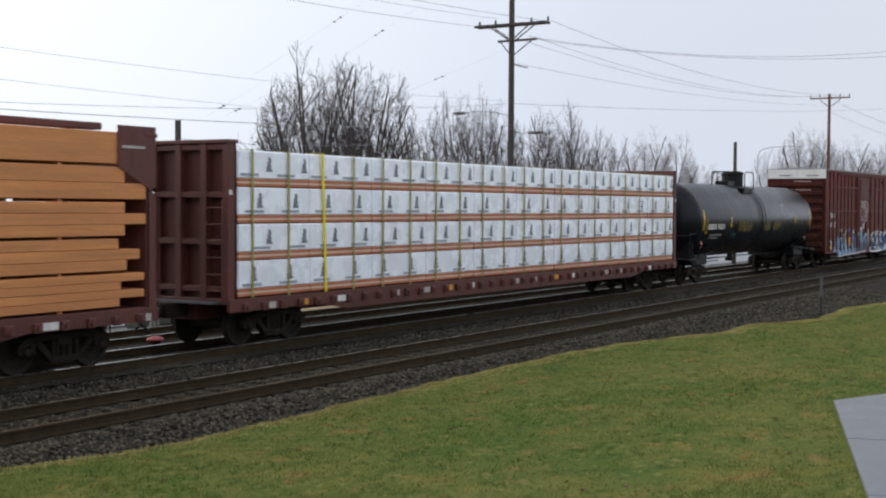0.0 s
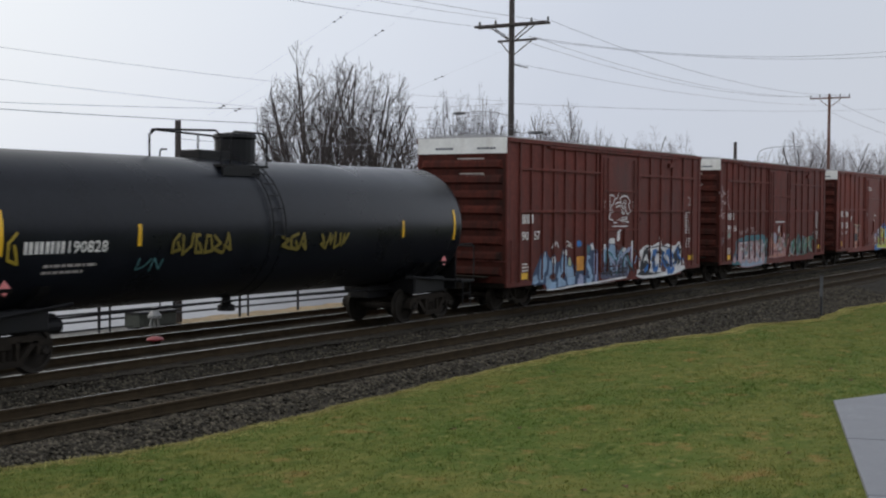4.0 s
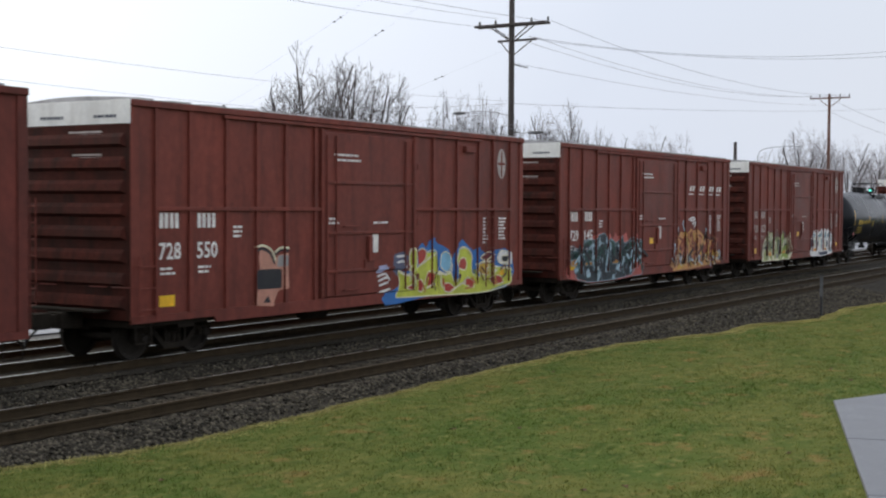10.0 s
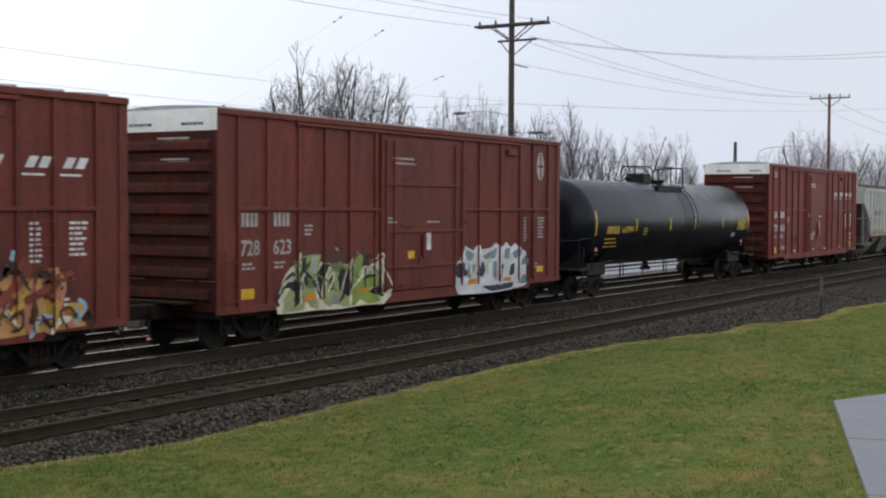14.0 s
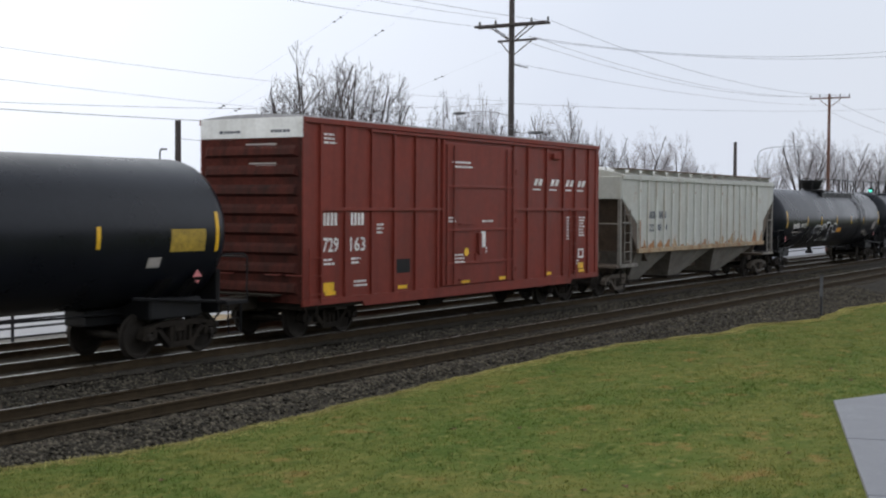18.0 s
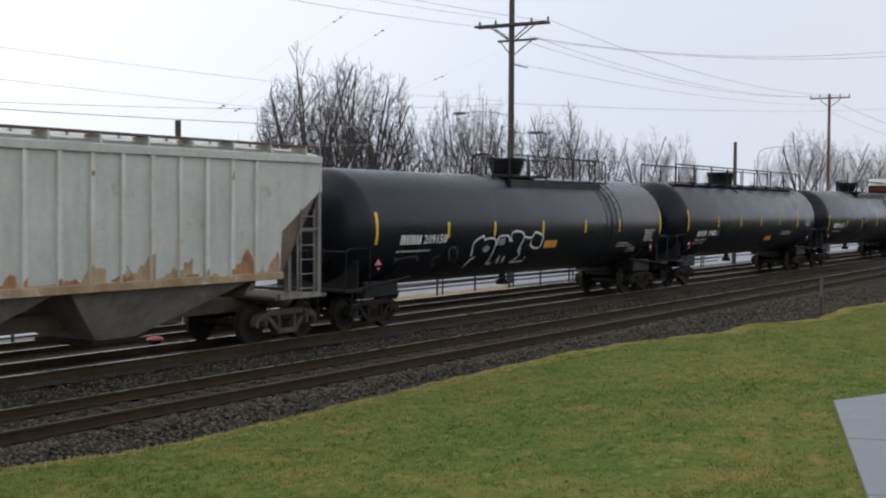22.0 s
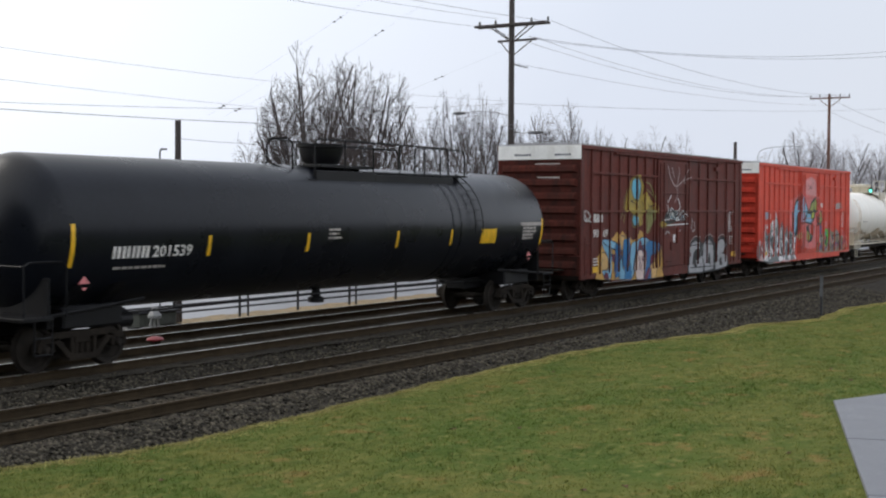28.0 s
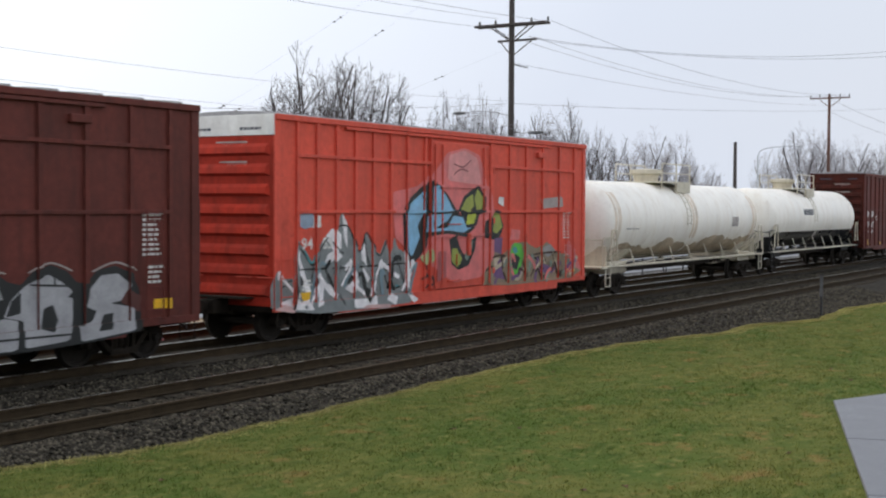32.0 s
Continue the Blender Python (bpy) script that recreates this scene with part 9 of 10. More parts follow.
part("small_print", put(bars(5.6, 2.3, 0.35, 3), 0.006), LETTER_YEL, t8)
part("small_print", put([rect(15.2, 15.55, 1.85, 2.05)], 0.006), LETTER_GREY, t8)

f9, put = boxcar(176.2, "main", BOX_FRESH, "clean red-brown high boxcar with white lettering", strips=True)
main_marks(f9, put, "729", "163", "italic")
part("repaint", put([rect(3.75, 4.45, 1.4, 1.75)], 0.0045), BLACK_STEEL, f9, "dark repainted patch")
part("sticker", put([[(7.15 + 0.13 * math.cos(q), 1.84 + 0.11 * math.sin(q)) for q in np.linspace(0, 6.283, 13)[:-1]]], 0.012), STRIPE, f9, "round yellow sticker")
part("sticker", put([rect(7.75, 7.9, 1.95, 2.2)], 0.012), spray((0.65, 0.12, 0.04)), f9, "orange-red sticker")
part("frame_mark", put([rect(14.3, 14.7, 1.45, 1.75)], 0.006), LETTER, f9)
part("frame_mark", put([rect(14.38, 14.62, 1.51, 1.69)], 0.009), BOX_FRESH, f9)
small_print(f9, put, ((6.5, 1.75, 0.6, 3), (0.8, 4.7, 0.5, 3), (8.2, 1.9, 0.15, 2), (2.0, 1.25, 0.7, 2)))

g10 = hopper_car(193.9, "pale grey covered hopper car with rusty patches and steel posts")

t11, put = tank_car(211.6, 21.35, TANK_BLACK, "glossy black tank car with white outlined graffiti", "bowl", (1.6, 4.97, 7.5, 10.5, 13.5, 16.2, 19.85), 4.03, 1.52, (15.6, 15.2))
part("owner_mark", put(mark_polys(2.7, 2.1, 0.24, 0.2, 4, 0.05), 0.006), LETTER, t11, "white block letters")
part("car_number", put(text_polys("209150", 3.78, 2.1, 0.24, 1.15), 0.006), LETTER, t11, "white stencilled number")
small_print(t11, put, ((2.6, 1.9, 2.1, 1),), LETTER_GREY)
p = Piece(t11, put, "white outlines of graffiti letters sprayed on the tank", 0.006)
p.line("graffiti", C_CHALKW, 0.06, (6.54, 1.69), (6.41, 1.95), (6.46, 2.11), (6.69, 2.20), (6.90, 2.25), (6.99, 2.15), (7.23, 2.19), (7.57, 2.17))
p.line("stroke", C_CHALKW, 0.06, (6.55, 1.36), (6.58, 1.57), (6.78, 1.67))
p.line("stroke", C_CHALKW, 0.06, (7.57, 2.16), (7.68, 2.02), (7.69, 1.81), (7.72, 1.58), (7.73, 1.44), (7.99, 1.46))
p.line("stroke", C_CHALKW, 0.06, (7.73, 1.97), (7.77, 2.20), (8.06, 2.25), (8.37, 2.22), (8.50, 2.08), (8.53, 2.28), (8.70, 2.36), (9.06, 2.35), (9.26, 2.28), (9.33, 2.20), (9.76, 2.16), (9.89, 2.21), (10.01, 2.32), (10.53, 2.20), (10.55, 2.03), (10.50, 1.86), (10.17, 1.84), (9.87, 1.94), (9.83, 2.10))
p.line("stroke", C_CHALKW, 0.06, (9.33, 2.20), (9.25, 1.99), (9.19, 1.82), (9.43, 1.64), (9.29, 1.48), (9.17, 1.43), (9.88, 1.46), (9.89, 1.57))
p.line("stroke", C_CHALKW, 0.06, (8.23, 1.47), (8.22, 1.64), (8.35, 1.41))
p.line("stroke", C_CHALKW, 0.06, (8.55, 1.46), (8.54, 1.62), (8.68, 1.43))
p.line("stroke", C_CHALKW, 0.06, (8.64, 2.08), (8.40, 2.14))
p.fill("fill", C_GREYT, (7.75, 2.13), (8.16, 2.20), (8.20, 1.98), (7.86, 1.97))
p.fill("fill", C_GREYT, (7.00, 1.93), (7.22, 1.99), (7.43, 1.90), (7.30, 1.78), (7.07, 1.81))
p.fill("fill", C_GREYT, (9.24, 1.76), (9.21, 1.93), (9.38, 1.81))
p.line("stroke", C_GHOST, 0.05, (5.48, 1.61), (5.19, 1.86), (5.32, 1.98), (5.57, 1.91), (5.79, 1.68), (5.71, 1.56))
p.line("stroke", C_GHOST, 0.05, (2.73, 1.55), (2.77, 1.69), (2.62, 1.78))
p.line("stroke", C_GHOST, 0.05, (2.78, 1.73), (3.14, 1.76), (3.62, 1.77), (3.87, 1.64))
p.line("stroke", C_GHOST, 0.05, (4.88, 1.45), (4.48, 1.65), (4.85, 1.77))
part("placard", put([rect(10.75, 11.6, 1.82, 2.05)], 0.006), ORANGE_PLATE, t11, "orange notice strip")
part("notice", put(bars(18.5, 2.24, 1.0, 5, 0.06, 0.09), 0.006), LETTER_GREY, t11, "panel of pale grey print")
small_print(t11, put, ((16.3, 1.82, 1.5, 2), (17.4, 1.62, 0.9, 2)), LETTER_GREY)

t12, put = tank_car(232.95, 20.2, TANK_BLACK, "glossy black tank car with a railing along its whole top", "long", (1.35, 4.75, 7.55, 10.3, 13.05, 15.9), 4.08, 1.53, ())
part("owner_mark", put(mark_polys(2.55, 1.95, 0.22, 0.2, 4, 0.06), 0.006), LETTER, t12, "white block letters")
part("car_number", put(text_polys("784051", 3.75, 1.95, 0.22, 1.1), 0.006), LETTER, t12, "white stencilled number")
small_print(t12, put, ((2.5, 1.78, 1.6, 1), (2.5, 1.66, 1.4, 1), (13.6, 1.95, 1.6, 2)), LETTER_GREY)
part("placard", put([rect(11.5, 12.4, 1.62, 1.8)], 0.006), ORANGE_PLATE, t12, "orange notice strip")
part("notice", put(bars(17.3, 2.5, 1.1, 4, 0.06, 0.09), 0.006), LETTER_GREY, t12, "panel of pale grey print")

t13, put = tank_car(253.15, 21.4, TANK_BLACK, "clean glossy black tank car with a yellow notice and strips", "bowl", (1.5, 5.15, 8.45, 12.1, 14.7, 17.1, 19.95), 4.05, 1.52, (15.2, 14.8), low=0.22)
part("owner_mark", put(mark_polys(2.5, 2.06, 0.23, 0.2, 4, 0.05), 0.006), LETTER, t13, "white block letters")
part("car_number", put(text_polys("201539", 3.55, 2.06, 0.23, 1.1), 0.006), LETTER, t13, "white stencilled number")
small_print(t13, put, ((2.6, 1.85, 1.8, 1), (9.2, 2.5, 0.5, 3)), LETTER_GREY)
part("placard", put([rect(16.3, 17.05, 2.05, 2.45)], 0.006), STRIPE, t13, "yellow notice panel")
part("notice", put([rect(18.6, 20.0, 2.52, 2.62)], 0.006), LETTER_GREY, t13, "pale grey strip")
part("notice", put(bars(18.75, 2.42, 0.9, 4, 0.07, 0.1), 0.006), LETTER_GREY, t13, "panel of pale grey print")

k14, put = boxcar(275.82, "western", BOX_DARK, "brown high boxcar with a yellow spray-painted figure and silver graffiti")
western_marks(k14, put, "90", "69")
p = Piece(k14, put, "tall blue block letters among yellow sprayed flames", rim=C_NAVYD)
p.fill("graffiti", C_FLAME, (1.11, 0.74), (1.37, 1.08), (1.26, 1.39), (1.46, 1.54), (1.55, 1.83), (1.98, 1.85), (2.55, 2.05), (2.90, 2.25), (3.10, 2.11), (3.37, 2.27), (3.64, 2.10), (3.78, 1.95), (4.04, 2.04), (4.27, 1.91), (4.67, 2.02), (4.86, 2.28), (5.16, 2.20), (5.24, 1.97), (5.82, 1.79), (6.63, 1.73), (6.79, 1.47), (6.88, 0.82), (7.05, 0.55), (5.82, 0.54), (3.96, 0.56), (1.37, 0.69))
p.fill("fill", C_FLAMEL, (1.52, 1.16), (1.70, 1.58), (2.13, 1.43), (2.16, 1.06), (1.82, 0.92))
p.fill("fill", C_FLAMEL, (3.13, 1.52), (3.03, 1.86), (3.20, 2.09), (3.57, 2.05), (3.47, 1.79), (3.30, 1.53))
p.fill("fill", C_FLAMEL, (5.74, 0.55), (5.86, 1.01), (6.22, 1.12), (6.38, 0.85), (6.26, 0.53))
p.fill("fill", C_OCHRE, (6.42, 1.61), (6.67, 1.71), (6.75, 1.34), (6.55, 0.97))
p.fill("fill", C_SKYB, (1.64, 1.94), (1.90, 2.01), (2.77, 1.90), (3.13, 1.75), (3.10, 1.56), (2.29, 1.69), (2.37, 1.33), (2.32, 0.69), (2.01, 0.69), (1.70, 0.82), (1.76, 0.98), (2.13, 0.96), (2.23, 1.12), (2.13, 1.43), (1.83, 1.67))
p.fill("fill", C_SKYB, (4.03, 1.47), (4.17, 1.82), (4.67, 1.92), (5.23, 2.03), (5.82, 1.89), (6.63, 1.73), (6.54, 1.53), (5.82, 1.64), (5.24, 1.72), (4.67, 1.68), (4.38, 1.22), (4.24, 0.75), (4.10, 0.62), (3.96, 0.77))
p.fill("fill", C_SKYB, (3.00, 0.84), (3.10, 1.46), (3.30, 1.51), (3.37, 1.04), (3.61, 0.85), (3.47, 0.62), (3.03, 0.63))
p.fill("fill", C_ROYAL, (2.80, 1.87), (3.13, 1.72), (3.07, 1.29), (3.00, 0.72), (2.67, 0.68), (2.71, 1.31))
p.fill("fill", C_ROYAL, (3.37, 1.51), (3.47, 1.96), (3.85, 2.01), (3.89, 1.60), (3.75, 1.02), (3.96, 1.24), (4.10, 1.00), (4.03, 0.58), (3.47, 0.60), (3.54, 1.03), (3.37, 1.04))
p.fill("fill", C_ROYAL, (5.12, 1.69), (5.82, 1.89), (6.58, 1.73), (6.26, 1.37), (5.82, 1.14), (5.78, 0.54), (5.16, 0.54), (5.31, 0.92))
p.fill("fill", C_WINE, (2.26, 1.47), (2.64, 1.47), (2.71, 1.20), (2.48, 1.32))
p.fill("fill", C_WINE, (3.10, 1.75), (3.30, 1.51), (3.20, 1.28), (3.03, 1.52))
p.fill("fill", C_WINE, (3.85, 1.72), (4.03, 1.83), (3.96, 1.36), (3.78, 1.25))
p.fill("fill", C_WINE, (4.49, 1.45), (4.67, 1.71), (4.90, 1.92), (5.08, 1.69), (5.43, 1.41), (5.51, 1.16), (5.20, 1.30), (4.97, 1.62), (4.67, 1.44), (4.42, 0.98), (4.28, 0.84))
p.fill("fill", C_WINE, (5.86, 1.34), (6.22, 1.42), (6.06, 1.13), (5.82, 1.01))
p.fill("fill", C_WINE, (5.16, 0.54), (5.43, 0.82), (5.74, 0.94), (5.70, 0.75), (5.43, 0.52))
p.fill("fill", C_WINE, (1.70, 0.80), (2.01, 0.91), (2.13, 0.70), (1.82, 0.70))
p.fill("fill", C_BONE, (4.46, 0.68), (4.38, 0.98), (4.53, 1.39), (4.75, 1.56), (5.01, 1.57), (5.24, 1.42), (5.31, 1.04), (5.24, 0.87), (5.09, 0.79), (5.12, 0.54), (4.57, 0.55))
p.fill("fill", C_ROSED, (4.64, 1.28), (4.75, 1.37), (4.86, 1.24), (4.79, 1.20))
p.fill("fill", C_ROSED, (5.01, 1.26), (5.12, 1.35), (5.16, 1.22), (5.05, 1.18))
p.fill("fill", C_BONE2, (4.79, 1.08), (4.90, 1.17), (5.01, 1.06), (4.97, 0.88), (4.82, 0.89))
p.line("stroke", C_NAVYD, 0.035, (1.67, 1.93), (2.29, 1.71), (3.10, 1.63))
p.line("stroke", C_NAVYD, 0.035, (2.32, 1.67), (2.35, 0.68))
p.line("stroke", C_NAVYD, 0.035, (2.71, 1.78), (2.71, 0.70))
p.line("stroke", C_NAVYD, 0.035, (3.03, 1.64), (3.00, 0.66))
p.line("stroke", C_NAVYD, 0.035, (3.37, 1.85), (3.37, 0.99))
p.line("stroke", C_NAVYD, 0.035, (4.03, 1.73), (3.92, 0.77))
p.line("stroke", C_NAVYD, 0.035, (5.78, 1.02), (5.82, 0.54))
p.line("stroke", C_NAVYD, 0.035, (5.20, 1.66), (5.16, 0.56))
p.line("stroke", C_NAVYD, 0.035, (4.67, 1.92), (4.31, 0.98), (4.20, 0.61))
p.line("stroke", C_PLUM, 0.05, (2.74, 1.54), (2.87, 1.19), (2.77, 0.85))
p.line("stroke", C_PLUM, 0.05, (3.82, 1.48), (3.68, 1.02))
p.line("stroke", C_PLUM, 0.05, (5.43, 0.67), (5.82, 0.89))
p = Piece(k14, put, "mustard-yellow sprayed creature with two blue ovals", rim=C_OLIVB)
p.fill("graffiti", C_MUST, (3.47, 2.89), (3.57, 3.23), (3.78, 3.70), (4.02, 4.00), (4.27, 4.16), (4.67, 4.25), (4.97, 4.09), (5.19, 3.85), (5.08, 3.49), (5.23, 3.59), (5.42, 3.68), (5.66, 3.50), (6.01, 3.25), (6.33, 3.23), (6.42, 2.94), (6.25, 2.73), (5.91, 2.88), (5.23, 2.98), (5.08, 2.70), (5.16, 2.52), (4.86, 2.40), (4.78, 2.64), (4.60, 2.76), (4.27, 2.84), (3.95, 2.91), (3.81, 2.98), (3.61, 2.93))
p.fill("fill", C_MUST2, (5.04, 3.00), (5.23, 3.31), (5.54, 3.50), (5.77, 3.31), (5.73, 3.07), (5.42, 2.98))
p.fill("fill", C_MUST2, (3.87, 2.98), (3.99, 3.29), (4.49, 3.30), (4.86, 3.12), (4.49, 2.95))
p.fill("fill", C_OLIVB, (5.31, 2.64), (5.42, 2.98), (6.01, 3.03), (6.25, 2.82), (6.09, 2.60), (5.82, 2.32), (5.54, 2.14), (5.39, 2.33))
p.fill("fill", C_NIGHT, (4.06, 3.71), (4.13, 4.01), (4.45, 4.14), (4.82, 4.08), (4.97, 3.85), (4.89, 3.49), (4.67, 3.31), (4.38, 3.33), (4.17, 3.50))
p.fill("fill", C_CYAN, (4.11, 3.71), (4.18, 3.99), (4.45, 4.10), (4.78, 4.05), (4.89, 3.85), (4.82, 3.51), (4.64, 3.36), (4.38, 3.38), (4.20, 3.52))
p.fill("fill", C_NIGHT, (4.13, 2.63), (4.20, 2.79), (4.45, 2.84), (4.67, 2.74), (4.64, 2.45), (4.38, 2.38), (4.20, 2.46))
p.fill("fill", C_CYAN, (4.20, 2.62), (4.27, 2.77), (4.45, 2.79), (4.60, 2.72), (4.56, 2.50), (4.38, 2.43))
p.line("stroke", C_OLIVB, 0.05, (3.87, 3.82), (3.52, 3.41), (3.40, 2.98))
p.line("stroke", C_OLIVB, 0.05, (5.23, 3.98), (5.81, 3.87), (6.21, 3.38))
p.line("stroke", C_OLIVB, 0.05, (5.42, 3.74), (6.01, 3.50), (6.33, 3.26))
p.line("stroke", C_OLIVB, 0.05, (5.61, 3.99), (5.93, 3.73), (6.21, 3.26))
p.line("stroke", C_OLIVB, 0.05, (3.35, 2.94), (3.23, 2.72), (3.10, 2.60))
p.line("stroke", C_OLIVB, 0.05, (3.52, 2.83), (3.40, 2.54))
p.line("stroke", C_OLIVL, 0.05, (5.50, 2.88), (5.43, 2.51), (5.39, 2.27))
p.line("stroke", C_OLIVL, 0.05, (5.70, 2.91), (5.66, 2.51), (5.54, 2.17))
p.line("stroke", C_OLIVL, 0.05, (5.89, 2.93), (5.89, 2.57), (5.74, 2.38))
p.line("stroke", C_OLIVL, 0.05, (6.05, 2.93), (6.09, 2.73), (5.97, 2.51))
p.line("stroke", C_BARKD, 0.045, (4.02, 3.30), (4.34, 3.22), (4.67, 3.05))
p.line("stroke", C_BARKD, 0.045, (4.97, 3.31), (5.12, 3.12), (5.08, 2.98))
p.line("stroke", C_BARKD, 0.045, (5.58, 3.18), (5.81, 3.10), (6.09, 3.18))
p.line("stroke", C_BARKD, 0.045, (4.89, 2.70), (5.04, 2.52))
p.line("stroke", C_BARKD, 0.045, (4.49, 4.22), (4.56, 3.96), (4.54, 3.42))
p.fill("fill", C_MUST, (6.46, 2.50), (6.73, 2.57), (7.04, 2.52), (7.21, 2.44), (6.96, 2.36), (6.54, 2.40))
p = Piece(k14, put, "small black and white wild-style graffiti on the door")
p.fill("graffiti", C_INK, (6.73, 2.62), (7.04, 2.77), (7.30, 2.98), (7.69, 3.11), (8.00, 2.98), (8.18, 2.77), (8.50, 2.71), (8.27, 2.58), (7.87, 2.51), (7.30, 2.46), (6.96, 2.49))
p.line("stroke", C_CHALK, 0.045, (7.25, 3.26), (7.47, 3.40), (7.68, 3.56))
p.line("stroke", C_CHALK, 0.045, (7.21, 3.20), (7.38, 3.01), (7.21, 2.85))
p.line("stroke", C_CHALK, 0.045, (7.47, 2.90), (7.69, 3.06), (7.95, 2.93), (7.91, 2.74), (7.64, 2.67))
p.line("stroke", C_CHALK, 0.045, (8.18, 2.81), (8.40, 2.98), (8.54, 3.14), (8.40, 3.34), (8.31, 3.43))
p.line("stroke", C_CHALK, 0.045, (7.91, 2.68), (8.27, 2.61), (8.59, 2.63))
p.line("stroke", C_CHALK, 0.045, (6.96, 2.59), (7.25, 2.64), (7.60, 2.59))
p.line("stroke", C_CHALK, 0.045, (7.91, 2.87), (8.18, 2.98))
p.line("stroke", C_FADE, 0.05, (7.29, 4.62), (7.50, 4.24), (7.81, 3.98), (8.17, 3.88), (8.81, 4.09), (9.17, 4.37), (9.48, 4.59))
p.line("stroke", C_FADE, 0.05, (8.17, 3.88), (8.22, 3.54), (8.00, 3.27))
p.line("stroke", C_FADE, 0.05, (8.17, 3.88), (8.40, 4.34), (8.35, 4.61))
p.line("stroke", C_FADE, 0.05, (8.81, 4.09), (9.77, 4.26))
p.line("stroke", C_FADE, 0.05, (7.90, 4.19), (7.68, 4.58))
p.line("stroke", C_FADE, 0.05, (8.93, 4.07), (9.17, 3.90))
p.line("stroke", C_CHALK, 0.05, (7.21, 2.42), (8.36, 2.45), (9.40, 2.46))
p.line("stroke", C_WORN, 0.06, (7.04, 2.10), (7.30, 2.20), (7.52, 2.09))
p.line("stroke", C_CHALK, 0.07, (7.85, 2.08), (7.91, 1.79))
p.fill("fill", C_CHALK, (7.83, 1.79), (7.91, 2.08), (8.09, 2.08), (8.05, 1.79))
p.line("stroke", C_WORN, 0.05, (8.18, 2.34), (8.41, 2.18), (8.64, 2.27))
wild(p, 12, 7.4, 9.0, 2.5, 3.0, (C_INK, C_CHALK, C_STEEL), 14, 0.05)
p = Piece(k14, put, "silver bubble letters in three domes with black outlines")
p.fill("graffiti", C_INK, (9.51, 0.52), (9.46, 1.08), (9.60, 1.49), (9.89, 1.78), (10.29, 1.91), (10.71, 1.93), (11.02, 1.74), (11.29, 1.68), (11.56, 1.90), (11.94, 2.01), (12.33, 1.88), (12.56, 1.67), (12.79, 1.63), (13.02, 1.86), (13.49, 1.94), (13.92, 1.78), (14.11, 1.46), (14.18, 0.68), (13.04, 0.56), (11.09, 0.49))
p.fill("fill", C_SILV, (9.63, 0.57), (9.60, 1.07), (9.75, 1.45), (10.04, 1.69), (10.45, 1.79), (10.81, 1.69), (10.92, 1.43), (10.71, 1.47), (10.45, 1.45), (10.20, 1.32), (10.10, 0.90), (10.30, 0.75), (10.51, 0.79), (10.51, 1.02), (10.92, 1.12), (11.24, 1.06), (11.19, 0.55))
p.fill("fill", C_SILV, (10.92, 1.14), (11.08, 1.43), (11.40, 1.67), (11.89, 1.84), (12.22, 1.68), (12.45, 1.52), (12.46, 1.00), (12.35, 0.63), (11.35, 0.57), (11.35, 1.05))
p.fill("fill", C_SILV, (12.63, 0.58), (12.57, 0.89), (12.92, 0.93), (13.03, 1.12), (12.74, 1.21), (12.85, 1.51), (13.14, 1.77), (13.56, 1.79), (13.86, 1.59), (13.80, 1.29), (13.38, 1.24), (13.93, 1.13), (14.00, 0.69))
p.fill("fill", C_INK, (11.68, 0.89), (11.73, 1.22), (12.00, 1.30), (12.12, 1.01), (12.01, 0.80))
p.fill("fill", C_INK, (12.51, 0.92), (12.57, 1.14), (12.74, 1.06), (12.69, 0.85))
p.fill("fill", C_INK, (13.04, 0.74), (13.21, 1.04), (13.45, 1.06), (13.39, 0.75))
p.fill("fill", C_INK, (10.97, 1.14), (11.08, 1.40), (11.29, 1.56), (11.29, 1.19))
p.fill("fill", C_INK, (12.34, 1.41), (12.56, 1.59), (12.73, 1.57), (12.56, 1.37))
p.fill("fill", C_RUSTY, (13.62, 1.25), (13.80, 1.47), (14.17, 1.33), (14.11, 1.02))
p.line("stroke", C_INK, 0.04, (9.89, 1.61), (10.92, 1.63))
p.line("stroke", C_INK, 0.04, (11.48, 1.67), (12.39, 1.61))
p.line("stroke", C_INK, 0.04, (9.70, 0.76), (11.24, 0.75), (12.46, 0.74))
p.line("stroke", C_WORN, 0.035, (9.50, 1.21), (9.84, 1.73), (10.40, 1.96), (10.97, 1.89))
p.line("stroke", C_WORN, 0.035, (11.45, 1.88), (11.94, 2.04), (12.45, 1.88))
p.line("stroke", C_WORN, 0.035, (12.91, 1.84), (13.49, 2.00), (14.04, 1.83))
p.line("stroke", C_INK, 0.035, (12.02, 1.83), (12.05, 1.61))
p.line("stroke", C_INK, 0.035, (10.45, 1.79), (10.45, 1.62))
p.line("stroke", C_WORN, 0.06, (9.89, 2.70), (10.04, 2.52), (9.94, 2.31), (10.14, 2.14))
p.line("stroke", C_WORN, 0.05, (10.24, 2.52), (10.29, 2.23), (10.04, 2.17))
tag(k14, put, 0.1, 0.75, 2.6, 2.95, 2, (0.5, 0.46, 0.44), 85, 0.06)

